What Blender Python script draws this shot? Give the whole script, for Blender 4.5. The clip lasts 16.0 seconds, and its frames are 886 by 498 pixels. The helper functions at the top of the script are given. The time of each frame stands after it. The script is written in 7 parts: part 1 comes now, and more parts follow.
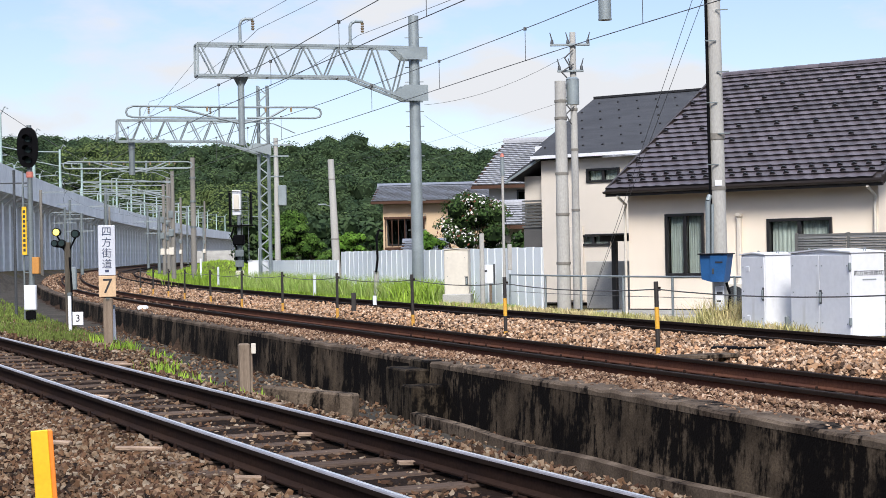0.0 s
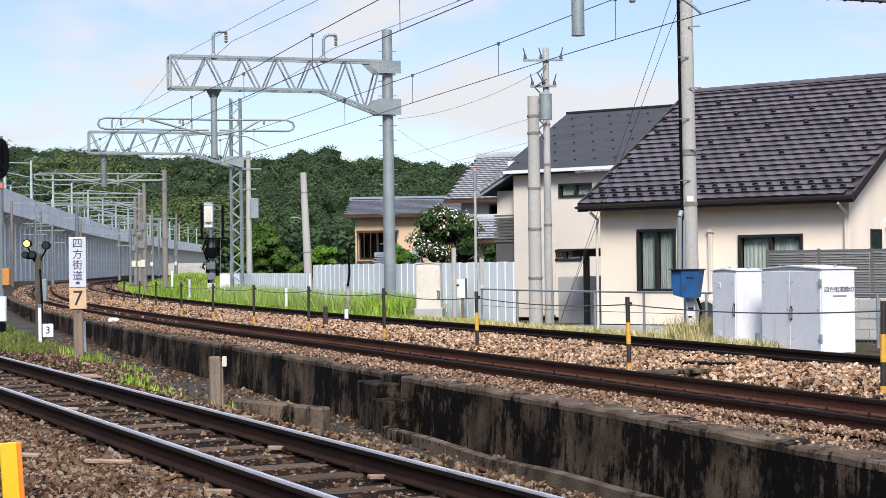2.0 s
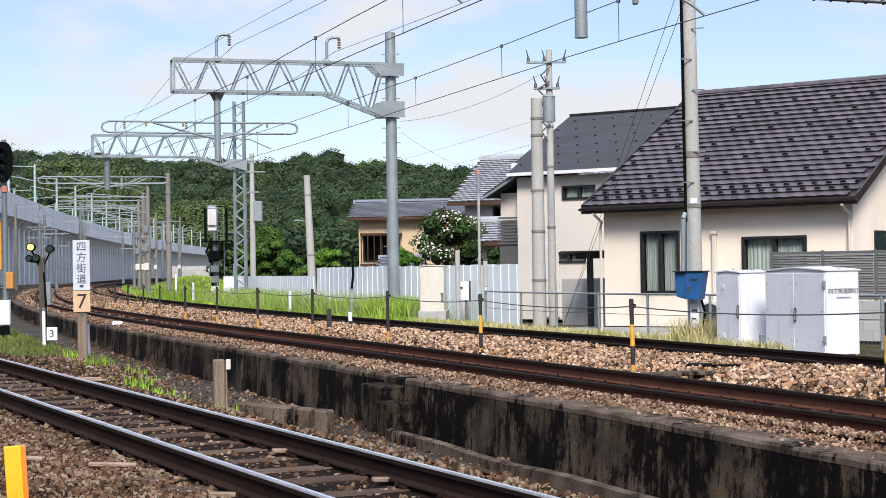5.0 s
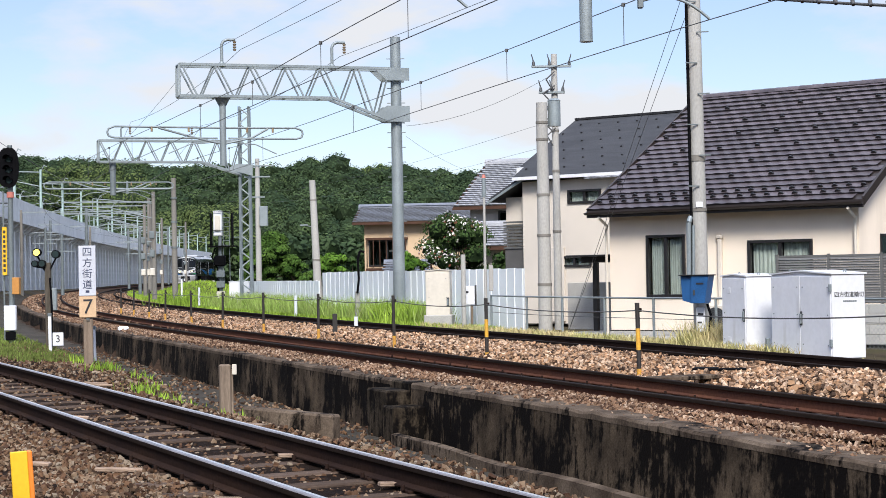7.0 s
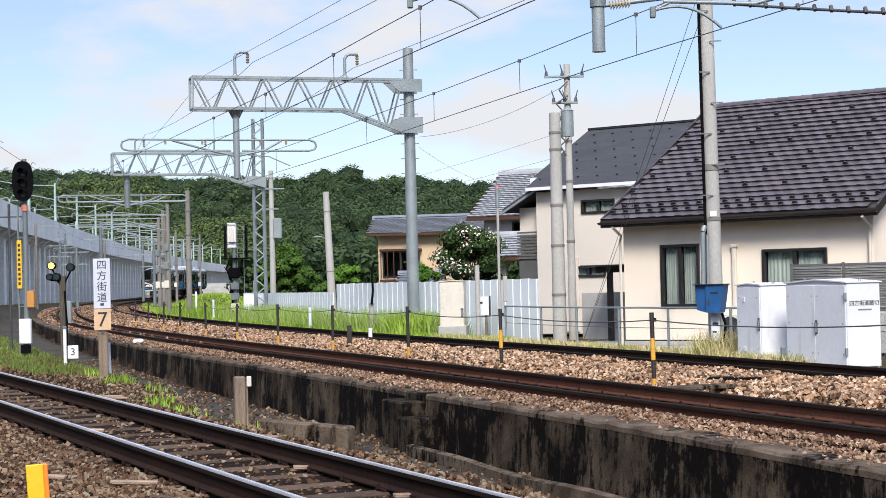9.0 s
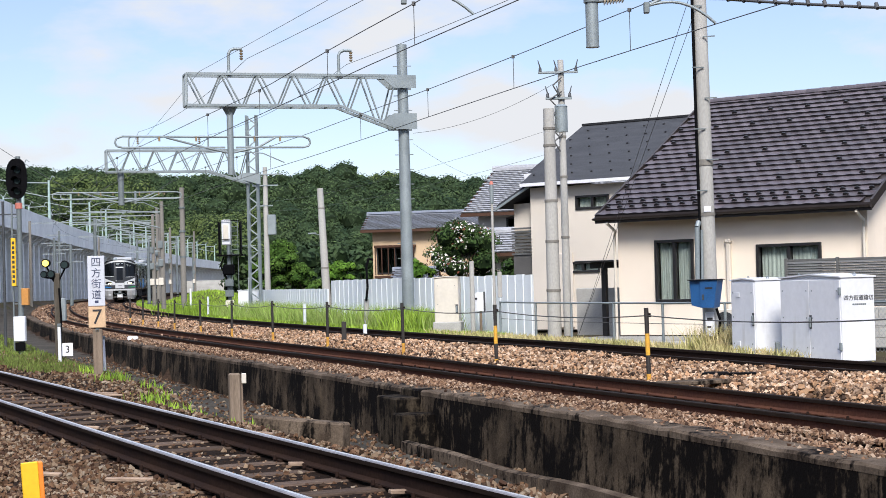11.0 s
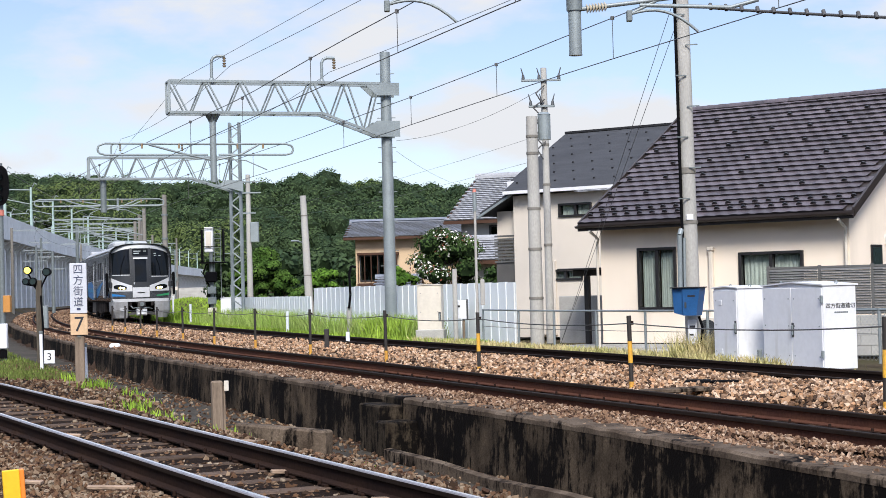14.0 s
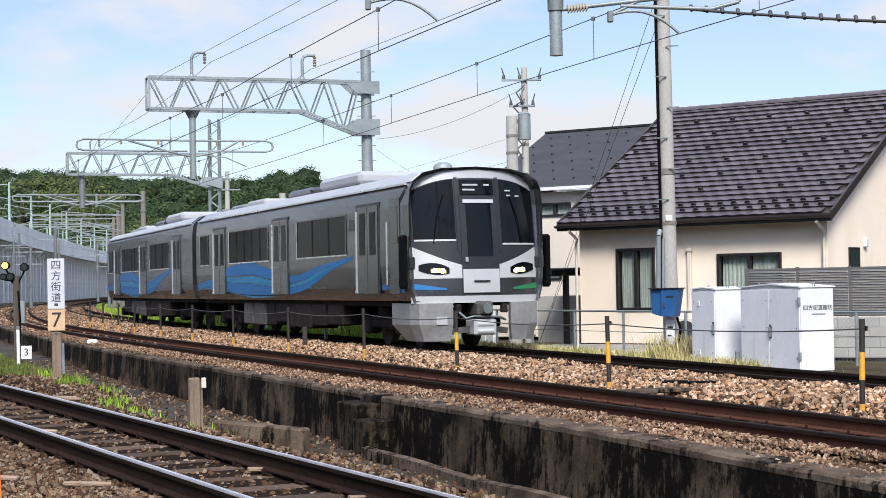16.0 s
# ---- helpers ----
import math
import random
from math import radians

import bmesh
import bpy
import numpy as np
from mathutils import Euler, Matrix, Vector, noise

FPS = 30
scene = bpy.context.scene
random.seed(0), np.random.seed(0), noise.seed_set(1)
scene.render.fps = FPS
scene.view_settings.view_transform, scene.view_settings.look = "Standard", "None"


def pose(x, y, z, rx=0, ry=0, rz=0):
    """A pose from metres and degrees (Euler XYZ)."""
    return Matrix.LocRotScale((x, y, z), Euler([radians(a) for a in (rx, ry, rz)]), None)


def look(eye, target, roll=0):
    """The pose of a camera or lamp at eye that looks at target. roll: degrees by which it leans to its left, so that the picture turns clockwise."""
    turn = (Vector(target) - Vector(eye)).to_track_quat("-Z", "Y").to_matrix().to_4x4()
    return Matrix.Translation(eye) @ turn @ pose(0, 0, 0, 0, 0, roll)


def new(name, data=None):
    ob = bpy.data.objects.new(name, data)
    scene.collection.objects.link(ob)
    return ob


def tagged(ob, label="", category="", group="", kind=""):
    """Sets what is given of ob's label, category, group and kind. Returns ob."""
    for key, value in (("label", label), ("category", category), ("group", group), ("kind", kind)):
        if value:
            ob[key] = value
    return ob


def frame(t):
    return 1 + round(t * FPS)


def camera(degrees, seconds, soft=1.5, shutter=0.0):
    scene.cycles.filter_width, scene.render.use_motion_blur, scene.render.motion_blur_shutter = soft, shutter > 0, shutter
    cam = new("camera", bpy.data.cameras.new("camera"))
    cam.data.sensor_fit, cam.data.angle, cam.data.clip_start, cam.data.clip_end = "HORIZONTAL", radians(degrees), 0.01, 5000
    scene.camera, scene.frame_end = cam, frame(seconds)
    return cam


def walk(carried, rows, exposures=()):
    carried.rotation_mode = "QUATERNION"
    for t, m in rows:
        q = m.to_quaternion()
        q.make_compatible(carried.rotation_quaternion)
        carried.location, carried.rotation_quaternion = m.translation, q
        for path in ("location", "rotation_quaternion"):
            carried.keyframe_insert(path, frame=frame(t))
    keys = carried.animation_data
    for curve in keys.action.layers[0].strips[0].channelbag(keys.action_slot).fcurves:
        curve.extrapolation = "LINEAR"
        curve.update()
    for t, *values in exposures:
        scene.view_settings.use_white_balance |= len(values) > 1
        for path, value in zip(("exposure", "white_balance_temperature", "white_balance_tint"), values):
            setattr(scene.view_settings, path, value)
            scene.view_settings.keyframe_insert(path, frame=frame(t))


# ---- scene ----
# ---- camera: hand-held, standing still, only turning ----
cam = camera(29.39, 16.0, soft=0.75)
EYE = (0.0, 0.0, 1.5)
TURNS = [
    (0, 90.172, 1.100, 0.003),
    (0.5, 90.281, 1.074, -0.325),
    (1, 90.396, 1.030, -0.602),
    (1.5, 90.514, 0.898, -0.815),
    (2, 90.634, 0.736, -0.946),
    (2.5, 90.740, 0.573, -0.975),
    (3, 90.791, 0.555, -0.928),
    (3.5, 90.787, 0.645, -0.894),
    (4, 90.714, 0.786, -0.871),
    (6.5, 90.791, 0.950, -0.749),
    (7, 90.872, 1.015, -0.629),
    (7.5, 90.948, 1.099, -0.483),
    (8, 91.049, 1.173, -0.342),
    (8.5, 91.171, 1.265, -0.212),
    (9, 91.250, 1.346, -0.152),
    (11.5, 91.097, 1.620, -0.403),
    (12, 91.124, 1.686, -0.461),
    (12.5, 91.179, 1.656, -0.532),
    (13, 91.241, 1.636, -0.617),
    (13.5, 91.296, 1.592, -0.752),
    (14, 91.356, 1.493, -0.917),
    (14.5, 91.378, 1.420, -1.088),
    (15, 91.371, 1.322, -1.247),
    (15.5, 91.341, 1.156, -1.422),
    (16, 91.300, 1.000, -1.639),
]
walk(cam, [(t, pose(*EYE, rx, ry, rz)) for t, rx, ry, rz in TURNS])

# ---- sky, sun, exposure ----
SUN_EL, SUN_AZ = 41.0, 179.0  # azimuth clockwise from +y
world = bpy.data.worlds.new("sky")
scene.world = world
world.use_nodes = True
wt = world.node_tree
wt.nodes.clear()
w_out = wt.nodes.new("ShaderNodeOutputWorld")
w_bg = wt.nodes.new("ShaderNodeBackground")
w_sky = wt.nodes.new("ShaderNodeTexSky")
w_sky.sky_type = "NISHITA"
w_sky.sun_disc = False
w_sky.sun_elevation, w_sky.sun_rotation = radians(SUN_EL), radians(SUN_AZ)
w_sky.air_density, w_sky.dust_density, w_sky.ozone_density = 1.0, 0.5, 2.0
w_co = wt.nodes.new("ShaderNodeTexCoord")
w_map = wt.nodes.new("ShaderNodeMapping")
w_map.inputs["Scale"].default_value = (1.0, 1.0, 2.6)
w_map.inputs["Location"].default_value = (0.55, 0.2, 0.35)
w_noise = wt.nodes.new("ShaderNodeTexNoise")
w_noise.inputs["Scale"].default_value = 6.0
w_noise.inputs["Detail"].default_value = 7.0
w_noise.inputs["Roughness"].default_value = 0.52
w_ramp = wt.nodes.new("ShaderNodeValToRGB")
w_ramp.color_ramp.elements[0].position, w_ramp.color_ramp.elements[1].position = 0.49, 0.62
w_ramp.color_ramp.elements[0].color = (0.14, 0.14, 0.14, 1)
w_mix = wt.nodes.new("ShaderNodeMix")
w_mix.data_type = "RGBA"
w_mix.inputs[7].default_value = (9.2, 9.4, 9.9, 1)
wt.links.new(w_co.outputs["Generated"], w_map.inputs["Vector"])
wt.links.new(w_map.outputs["Vector"], w_noise.inputs["Vector"])
wt.links.new(w_noise.outputs["Fac"], w_ramp.inputs["Fac"])
wt.links.new(w_ramp.outputs["Color"], w_mix.inputs[0])
w_gain = wt.nodes.new("ShaderNodeMix")
w_gain.data_type, w_gain.blend_type = "RGBA", "MULTIPLY"
w_gain.inputs[0].default_value = 1.0
w_gain.inputs[7].default_value = (1.52, 1.5, 1.72, 1)
wt.links.new(w_sky.outputs["Color"], w_gain.inputs[6])
wt.links.new(w_gain.outputs[2], w_mix.inputs[6])
# high thin cloud: brighter towards the zenith
w_sep = wt.nodes.new("ShaderNodeSeparateXYZ")
wt.links.new(w_co.outputs["Generated"], w_sep.inputs[0])
w_up = wt.nodes.new("ShaderNodeMapRange")
w_up.interpolation_type = "SMOOTHSTEP"
w_up.inputs[1].default_value, w_up.inputs[2].default_value = 0.2, 0.95
w_up.inputs[3].default_value, w_up.inputs[4].default_value = 1.0, 2.7
wt.links.new(w_sep.outputs[2], w_up.inputs[0])
w_scale = wt.nodes.new("ShaderNodeVectorMath")
w_scale.operation = "SCALE"
wt.links.new(w_mix.outputs[2], w_scale.inputs[0])
wt.links.new(w_up.outputs[0], w_scale.inputs["Scale"])
wt.links.new(w_scale.outputs[0], w_bg.inputs["Color"])
w_bg.inputs["Strength"].default_value = 0.09
wt.links.new(w_bg.outputs[0], w_out.inputs[0])

sun_data = bpy.data.lights.new("sun", "SUN")
sun_data.energy, sun_data.angle, sun_data.color = 4.7, radians(18), (1.0, 0.95, 0.88)
sun = new("sun", sun_data)
az, el = radians(SUN_AZ), radians(SUN_EL)
sun.matrix_basis = look((math.sin(az) * math.cos(el) * 100, math.cos(az) * math.cos(el) * 100, math.sin(el) * 100), (0, 0, 0))
scene.view_settings.exposure = 0.0

# ---- builders ----


class Shape:
    """Collects polygons of one mesh, with a material slot for each face."""

    def __init__(self):
        self.v, self.f, self.m, self.s = [], [], [], []

    def face(self, pts, mat=0, smooth=False):
        n = len(self.v)
        self.v += [tuple(p) for p in pts]
        self.f.append(tuple(range(n, n + len(pts))))
        self.m.append(mat)
        self.s.append(smooth)

    def add(self, verts, faces, mat=0, smooth=False):
        n = len(self.v)
        self.v += [tuple(p) for p in verts]
        for f in faces:
            self.f.append(tuple(i + n for i in f))
            self.m.append(mat)
            self.s.append(smooth)

    def box(self, x0, x1, y0, y1, z0, z1, mat=0, c=0.0, m=None):
        """A box, with its edges cut by c."""
        c = min(c, 0.45 * min(x1 - x0, y1 - y0, z1 - z0))
        if c <= 0:
            v = [(x, y, z) for x in (x0, x1) for y in (y0, y1) for z in (z0, z1)]
            f = [(0, 1, 3, 2), (4, 6, 7, 5), (0, 4, 5, 1), (2, 3, 7, 6), (0, 2, 6, 4), (1, 5, 7, 3)]
        else:
            bm = bmesh.new()
            bmesh.ops.create_cube(bm, size=1)
            for q in bm.verts:
                q.co = ((x0 + x1) / 2 + q.co.x * (x1 - x0), (y0 + y1) / 2 + q.co.y * (y1 - y0), (z0 + z1) / 2 + q.co.z * (z1 - z0))
            bmesh.ops.bevel(bm, geom=bm.edges[:], offset=c, segments=1, affect="EDGES", profile=0.7)
            bm.verts.index_update()
            v = [q.co.copy() for q in bm.verts]
            f = [[q.index for q in g.verts] for g in bm.faces]
            bm.free()
        if m is not None:
            v = [m @ Vector(p) for p in v]
        self.add(v, f, mat)
        return self

    def tube(self, a, b, r0, r1=None, n=10, mat=0, caps=True):
        r1 = r0 if r1 is None else r1
        a, b = Vector(a), Vector(b)
        q = (b - a).to_track_quat("Z", "Y")
        v = []
        for p, r in ((a, r0), (b, r1)):
            for i in range(n):
                t = 2 * math.pi * i / n
                v.append(p + q @ Vector((r * math.cos(t), r * math.sin(t), 0)))
        self.add(v, [(i, (i + 1) % n, n + (i + 1) % n, n + i) for i in range(n)], mat, True)
        if caps:
            self.add(v[:n][::-1], [tuple(range(n))], mat)
            self.add(v[n:], [tuple(range(n))], mat)
        return self

    def pipe(self, pts, r, n=6, mat=0):
        for a, b in zip(pts, pts[1:]):
            self.tube(a, b, r, r, n, mat)
        return self

    def bar(self, a, b, w, h, mat=0):
        """A straight bar of section w by h (h upright where it can be)."""
        a, b = Vector(a), Vector(b)
        d = (b - a).normalized()
        side = d.cross(Vector((0, 0, 1)))
        side = Vector((1, 0, 0)) if side.length < 1e-4 else side.normalized()
        up = side.cross(d)
        v = [p + side * sx * w / 2 + up * sz * h / 2 for p in (a, b) for sx, sz in ((-1, -1), (1, -1), (1, 1), (-1, 1))]
        self.add(v, [(0, 1, 5, 4), (1, 2, 6, 5), (2, 3, 7, 6), (3, 0, 4, 7), (3, 2, 1, 0), (4, 5, 6, 7)], mat)
        return self

    def prism(self, poly, lift, mat=0):
        """poly: points of one flat polygon; lift: the vector by which it is thickened."""
        n = len(poly)
        lift = Vector(lift)
        v = [Vector(p) for p in poly] + [Vector(p) + lift for p in poly]
        self.add(v, [tuple(range(n))[::-1], tuple(range(n, 2 * n))] + [(i, (i + 1) % n, n + (i + 1) % n, n + i) for i in range(n)], mat)
        return self

    def sweep(self, rings, mat=0, smooth=False, closed=True, caps=True, mats=None):
        """rings: equal lists of points, joined one to the next."""
        n = len(rings[0])
        v = [p for r in rings for p in r]
        base = len(self.v)
        self.v += [tuple(p) for p in v]
        for k in range(len(rings) - 1):
            for i in range(n if closed else n - 1):
                j = (i + 1) % n
                self.f.append((base + k * n + i, base + k * n + j, base + (k + 1) * n + j, base + (k + 1) * n + i))
                self.m.append(mats[i] if mats else mat)
                self.s.append(smooth)
        if caps and closed:
            self.f.append(tuple(base + i for i in range(n))[::-1])
            self.f.append(tuple(base + (len(rings) - 1) * n + i for i in range(n)))
            self.m += [mat, mat]
            self.s += [False, False]
        return self

    def mesh(self, name, mats):
        me = bpy.data.meshes.new(name)
        me.from_pydata([tuple(p) for p in self.v], [], self.f)
        for q in mats:
            me.materials.append(q)
        me.polygons.foreach_set("material_index", self.m)
        me.polygons.foreach_set("use_smooth", self.s)
        bm = bmesh.new()
        bm.from_mesh(me)
        bmesh.ops.recalc_face_normals(bm, faces=bm.faces[:])
        bm.to_mesh(me)
        bm.free()
        me.update()
        return me


def mats_of(m):
    return list(m) if isinstance(m, (list, tuple)) else [m]


def thing(name, shape, material, label, category, m=None, group="", kind=""):
    ob = new(name, shape.mesh(name, mats_of(material)) if shape is not None else None)
    if m is not None:
        ob.matrix_basis = m
    return tagged(ob, label, category, group, kind)


def part(name, shape, material, parent, label="", m=None):
    """shape: a Shape in the parent's space, or a ready mesh."""
    ob = new(name, shape.mesh(name, mats_of(material)) if isinstance(shape, Shape) else shape)
    ob.parent = parent
    if m is not None:
        ob.matrix_basis = m
    return tagged(ob, label)

# ---- materials ----


def mat(name, col, rough=0.7, metal=0.0, var=0.25, scale=3.0, fine=40.0, bump=0.15, dist=0.01, tint=None, stretch=(1, 1, 1), island=0.0, obj=0.0, streak=None, glow=None):
    """Base colour with large stains, fine grain and relief. tint: the stain's colour. island, obj: spread between pieces."""
    m = bpy.data.materials.new(name)
    m.use_nodes = True
    nt = m.node_tree
    L = nt.links.new
    N = nt.nodes.new
    b = nt.nodes["Principled BSDF"]
    co = N("ShaderNodeTexCoord")
    mp = N("ShaderNodeMapping")
    mp.inputs["Scale"].default_value = stretch
    L(co.outputs["Object"], mp.inputs["Vector"])
    n1 = N("ShaderNodeTexNoise")
    n1.inputs["Scale"].default_value, n1.inputs["Detail"].default_value = scale, 5
    n2 = N("ShaderNodeTexNoise")
    n2.inputs["Scale"].default_value, n2.inputs["Detail"].default_value = fine, 4
    L(mp.outputs[0], n1.inputs["Vector"])
    L(mp.outputs[0], n2.inputs["Vector"])
    r1 = N("ShaderNodeValToRGB")
    r1.color_ramp.elements[0].position, r1.color_ramp.elements[1].position = 0.35, 0.68
    t = tint or tuple(c * (1 - var) for c in col)
    r1.color_ramp.elements[0].color, r1.color_ramp.elements[1].color = (*t, 1), (*col, 1)
    L(n1.outputs["Fac"], r1.inputs["Fac"])
    hsv = N("ShaderNodeHueSaturation")
    L(r1.outputs["Color"], hsv.inputs["Color"])
    val = N("ShaderNodeMapRange")
    val.inputs[1].default_value, val.inputs[2].default_value = 0.3, 0.7
    val.inputs[3].default_value, val.inputs[4].default_value = 1 - var * 0.6, 1 + var * 0.5
    L(n2.outputs["Fac"], val.inputs[0])
    out = val.outputs[0]
    if island or obj:
        src = N("ShaderNodeNewGeometry").outputs["Random Per Island"] if island else N("ShaderNodeObjectInfo").outputs["Random"]
        k = island or obj
        mr = N("ShaderNodeMapRange")
        mr.inputs[3].default_value, mr.inputs[4].default_value = 1 - k, 1 + k
        L(src, mr.inputs[0])
        mul = N("ShaderNodeMath")
        mul.operation = "MULTIPLY"
        L(out, mul.inputs[0])
        L(mr.outputs[0], mul.inputs[1])
        out = mul.outputs[0]
    L(out, hsv.inputs["Value"])
    colour = hsv.outputs[0]
    if streak:
        sc, lo, hi, scol, amount = streak
        ms = N("ShaderNodeMapping")
        ms.inputs["Scale"].default_value = sc
        L(co.outputs["Object"], ms.inputs["Vector"])
        ns = N("ShaderNodeTexNoise")
        ns.inputs["Scale"].default_value, ns.inputs["Detail"].default_value = 1.0, 6
        L(ms.outputs[0], ns.inputs["Vector"])
        rs = N("ShaderNodeMapRange")
        rs.inputs[1].default_value, rs.inputs[2].default_value, rs.inputs[4].default_value = lo, hi, amount
        L(ns.outputs["Fac"], rs.inputs[0])
        mx = N("ShaderNodeMix")
        mx.data_type = "RGBA"
        mx.inputs[7].default_value = (*scol, 1)
        L(rs.outputs[0], mx.inputs[0])
        L(colour, mx.inputs[6])
        colour = mx.outputs[2]
    L(colour, b.inputs["Base Color"])
    b.inputs["Roughness"].default_value, b.inputs["Metallic"].default_value = rough, metal
    if rough > 0.6:
        b.inputs["Specular IOR Level"].default_value = 0.05
    rr = N("ShaderNodeMapRange")
    rr.inputs[3].default_value, rr.inputs[4].default_value = max(0.02, rough - 0.12), min(1, rough + 0.12)
    L(n1.outputs["Fac"], rr.inputs[0])
    L(rr.outputs[0], b.inputs["Roughness"])
    if bump:
        bp = N("ShaderNodeBump")
        bp.inputs["Strength"].default_value, bp.inputs["Distance"].default_value = bump, dist
        L(n2.outputs["Fac"], bp.inputs["Height"])
        L(bp.outputs[0], b.inputs["Normal"])
    if glow:
        b.inputs["Emission Color"].default_value, b.inputs["Emission Strength"].default_value = (*glow[0], 1), glow[1]
    return m


def stone_mat(name, cols, rough=0.9):
    """Stones told apart by colour, one tone an island."""
    m = mat(name, cols[0], rough, var=0.3, scale=8, fine=60, bump=0.3, dist=0.004)
    nt = m.node_tree
    b = nt.nodes["Principled BSDF"]
    g = nt.nodes.new("ShaderNodeNewGeometry")
    r = nt.nodes.new("ShaderNodeValToRGB")
    r.color_ramp.interpolation = "CONSTANT"
    while len(r.color_ramp.elements) < len(cols):
        r.color_ramp.elements.new(0.5)
    for i, c in enumerate(cols):
        r.color_ramp.elements[i].position = i / len(cols)
        r.color_ramp.elements[i].color = (*c, 1)
    nt.links.new(g.outputs["Random Per Island"], r.inputs["Fac"])
    old = b.inputs["Base Color"].links[0].from_node
    mx = nt.nodes.new("ShaderNodeMix")
    mx.data_type, mx.blend_type = "RGBA", "MULTIPLY"
    mx.inputs[0].default_value = 1.0
    n = nt.nodes.new("ShaderNodeTexNoise")
    n.inputs["Scale"].default_value, n.inputs["Detail"].default_value = 0.9, 4
    co = nt.nodes.new("ShaderNodeTexCoord")
    nt.links.new(co.outputs["Object"], n.inputs["Vector"])
    k = nt.nodes.new("ShaderNodeMapRange")
    k.inputs[1].default_value, k.inputs[2].default_value, k.inputs[3].default_value, k.inputs[4].default_value = 0.3, 0.7, 0.75, 1.2
    nt.links.new(n.outputs["Fac"], k.inputs[0])
    nt.links.new(r.outputs["Color"], mx.inputs[6])
    nt.links.new(k.outputs[0], mx.inputs[7])
    nt.links.new(mx.outputs[2], b.inputs["Base Color"])
    return m


def glass_mat(name, col=(0.02, 0.025, 0.03), rough=0.05, spec=0.5):
    m = mat(name, col, rough, var=0.15, scale=1.5, fine=6, bump=0.02)
    m.node_tree.nodes["Principled BSDF"].inputs["Specular IOR Level"].default_value = spec
    return m


M_ballast_u = stone_mat("warm ballast", [(0.37, 0.225, 0.130), (0.48, 0.32, 0.205), (0.15, 0.088, 0.054), (0.57, 0.42, 0.30), (0.31, 0.212, 0.145), (0.06, 0.039, 0.028), (0.42, 0.24, 0.135), (0.21, 0.135, 0.088)])
M_ballast_p = stone_mat("rusty ballast", [(0.19, 0.112, 0.070), (0.27, 0.175, 0.115), (0.095, 0.055, 0.037), (0.36, 0.26, 0.185), (0.175, 0.112, 0.075), (0.06, 0.036, 0.026), (0.215, 0.13, 0.08)])
M_ballast_l = stone_mat("brown ballast", [(0.109, 0.061, 0.036), (0.164, 0.106, 0.066), (0.059, 0.033, 0.022), (0.212, 0.149, 0.098), (0.094, 0.061, 0.040), (0.043, 0.027, 0.018), (0.133, 0.076, 0.044), (0.235, 0.184, 0.133)])
# bed browns taken near black, painting the shade in gaps between stones
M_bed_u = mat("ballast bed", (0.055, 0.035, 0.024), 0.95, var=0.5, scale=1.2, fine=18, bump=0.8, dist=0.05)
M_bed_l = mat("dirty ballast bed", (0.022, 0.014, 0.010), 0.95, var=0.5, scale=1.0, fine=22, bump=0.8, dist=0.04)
M_soil = mat("soil with thin grass", (0.055, 0.052, 0.026), 0.95, var=0.5, scale=0.6, fine=9, bump=0.5, dist=0.05, tint=(0.075, 0.055, 0.036))
M_grass = mat("grass", (0.30, 0.43, 0.06), 0.8, var=0.35, scale=0.5, fine=14, bump=0.0, tint=(0.17, 0.27, 0.035), island=0.3)
M_dry = mat("dry grass", (0.56, 0.46, 0.25), 0.85, var=0.4, scale=1.2, fine=14, bump=0.0, tint=(0.36, 0.36, 0.13), island=0.3)
M_rust = mat("rusted rail steel", (0.030, 0.017, 0.012), 0.8, 0.0, var=0.4, scale=1.5, fine=35, bump=0.2, dist=0.004, tint=(0.02, 0.012, 0.01))
M_rust_red = mat("red rusted rail steel", (0.105, 0.046, 0.028), 0.8, 0.1, var=0.4, scale=1.5, fine=35, bump=0.2, dist=0.004, tint=(0.08, 0.035, 0.025))
M_shine = mat("polished rail head", (1.0, 0.94, 0.85), 0.34, 1.0, var=0.15, scale=4, fine=60, bump=0.02, stretch=(1, 1, 1))
M_worn = mat("worn rail head", (0.42, 0.38, 0.38), 0.42, 0.7, var=0.3, scale=5, fine=60, bump=0.05)
M_head = mat("dark rail head", (0.022, 0.015, 0.012), 0.66, 0.0, var=0.3, scale=3, fine=40, bump=0.1)
M_sleeper = mat("weathered sleeper", (0.12, 0.085, 0.065), 0.9, var=0.4, scale=3, fine=30, bump=0.6, dist=0.01, stretch=(1, 6, 1), obj=0.25)
M_concrete = mat("pale concrete", (0.46, 0.45, 0.42), 0.85, var=0.25, scale=1.5, fine=45, bump=0.2, dist=0.004)


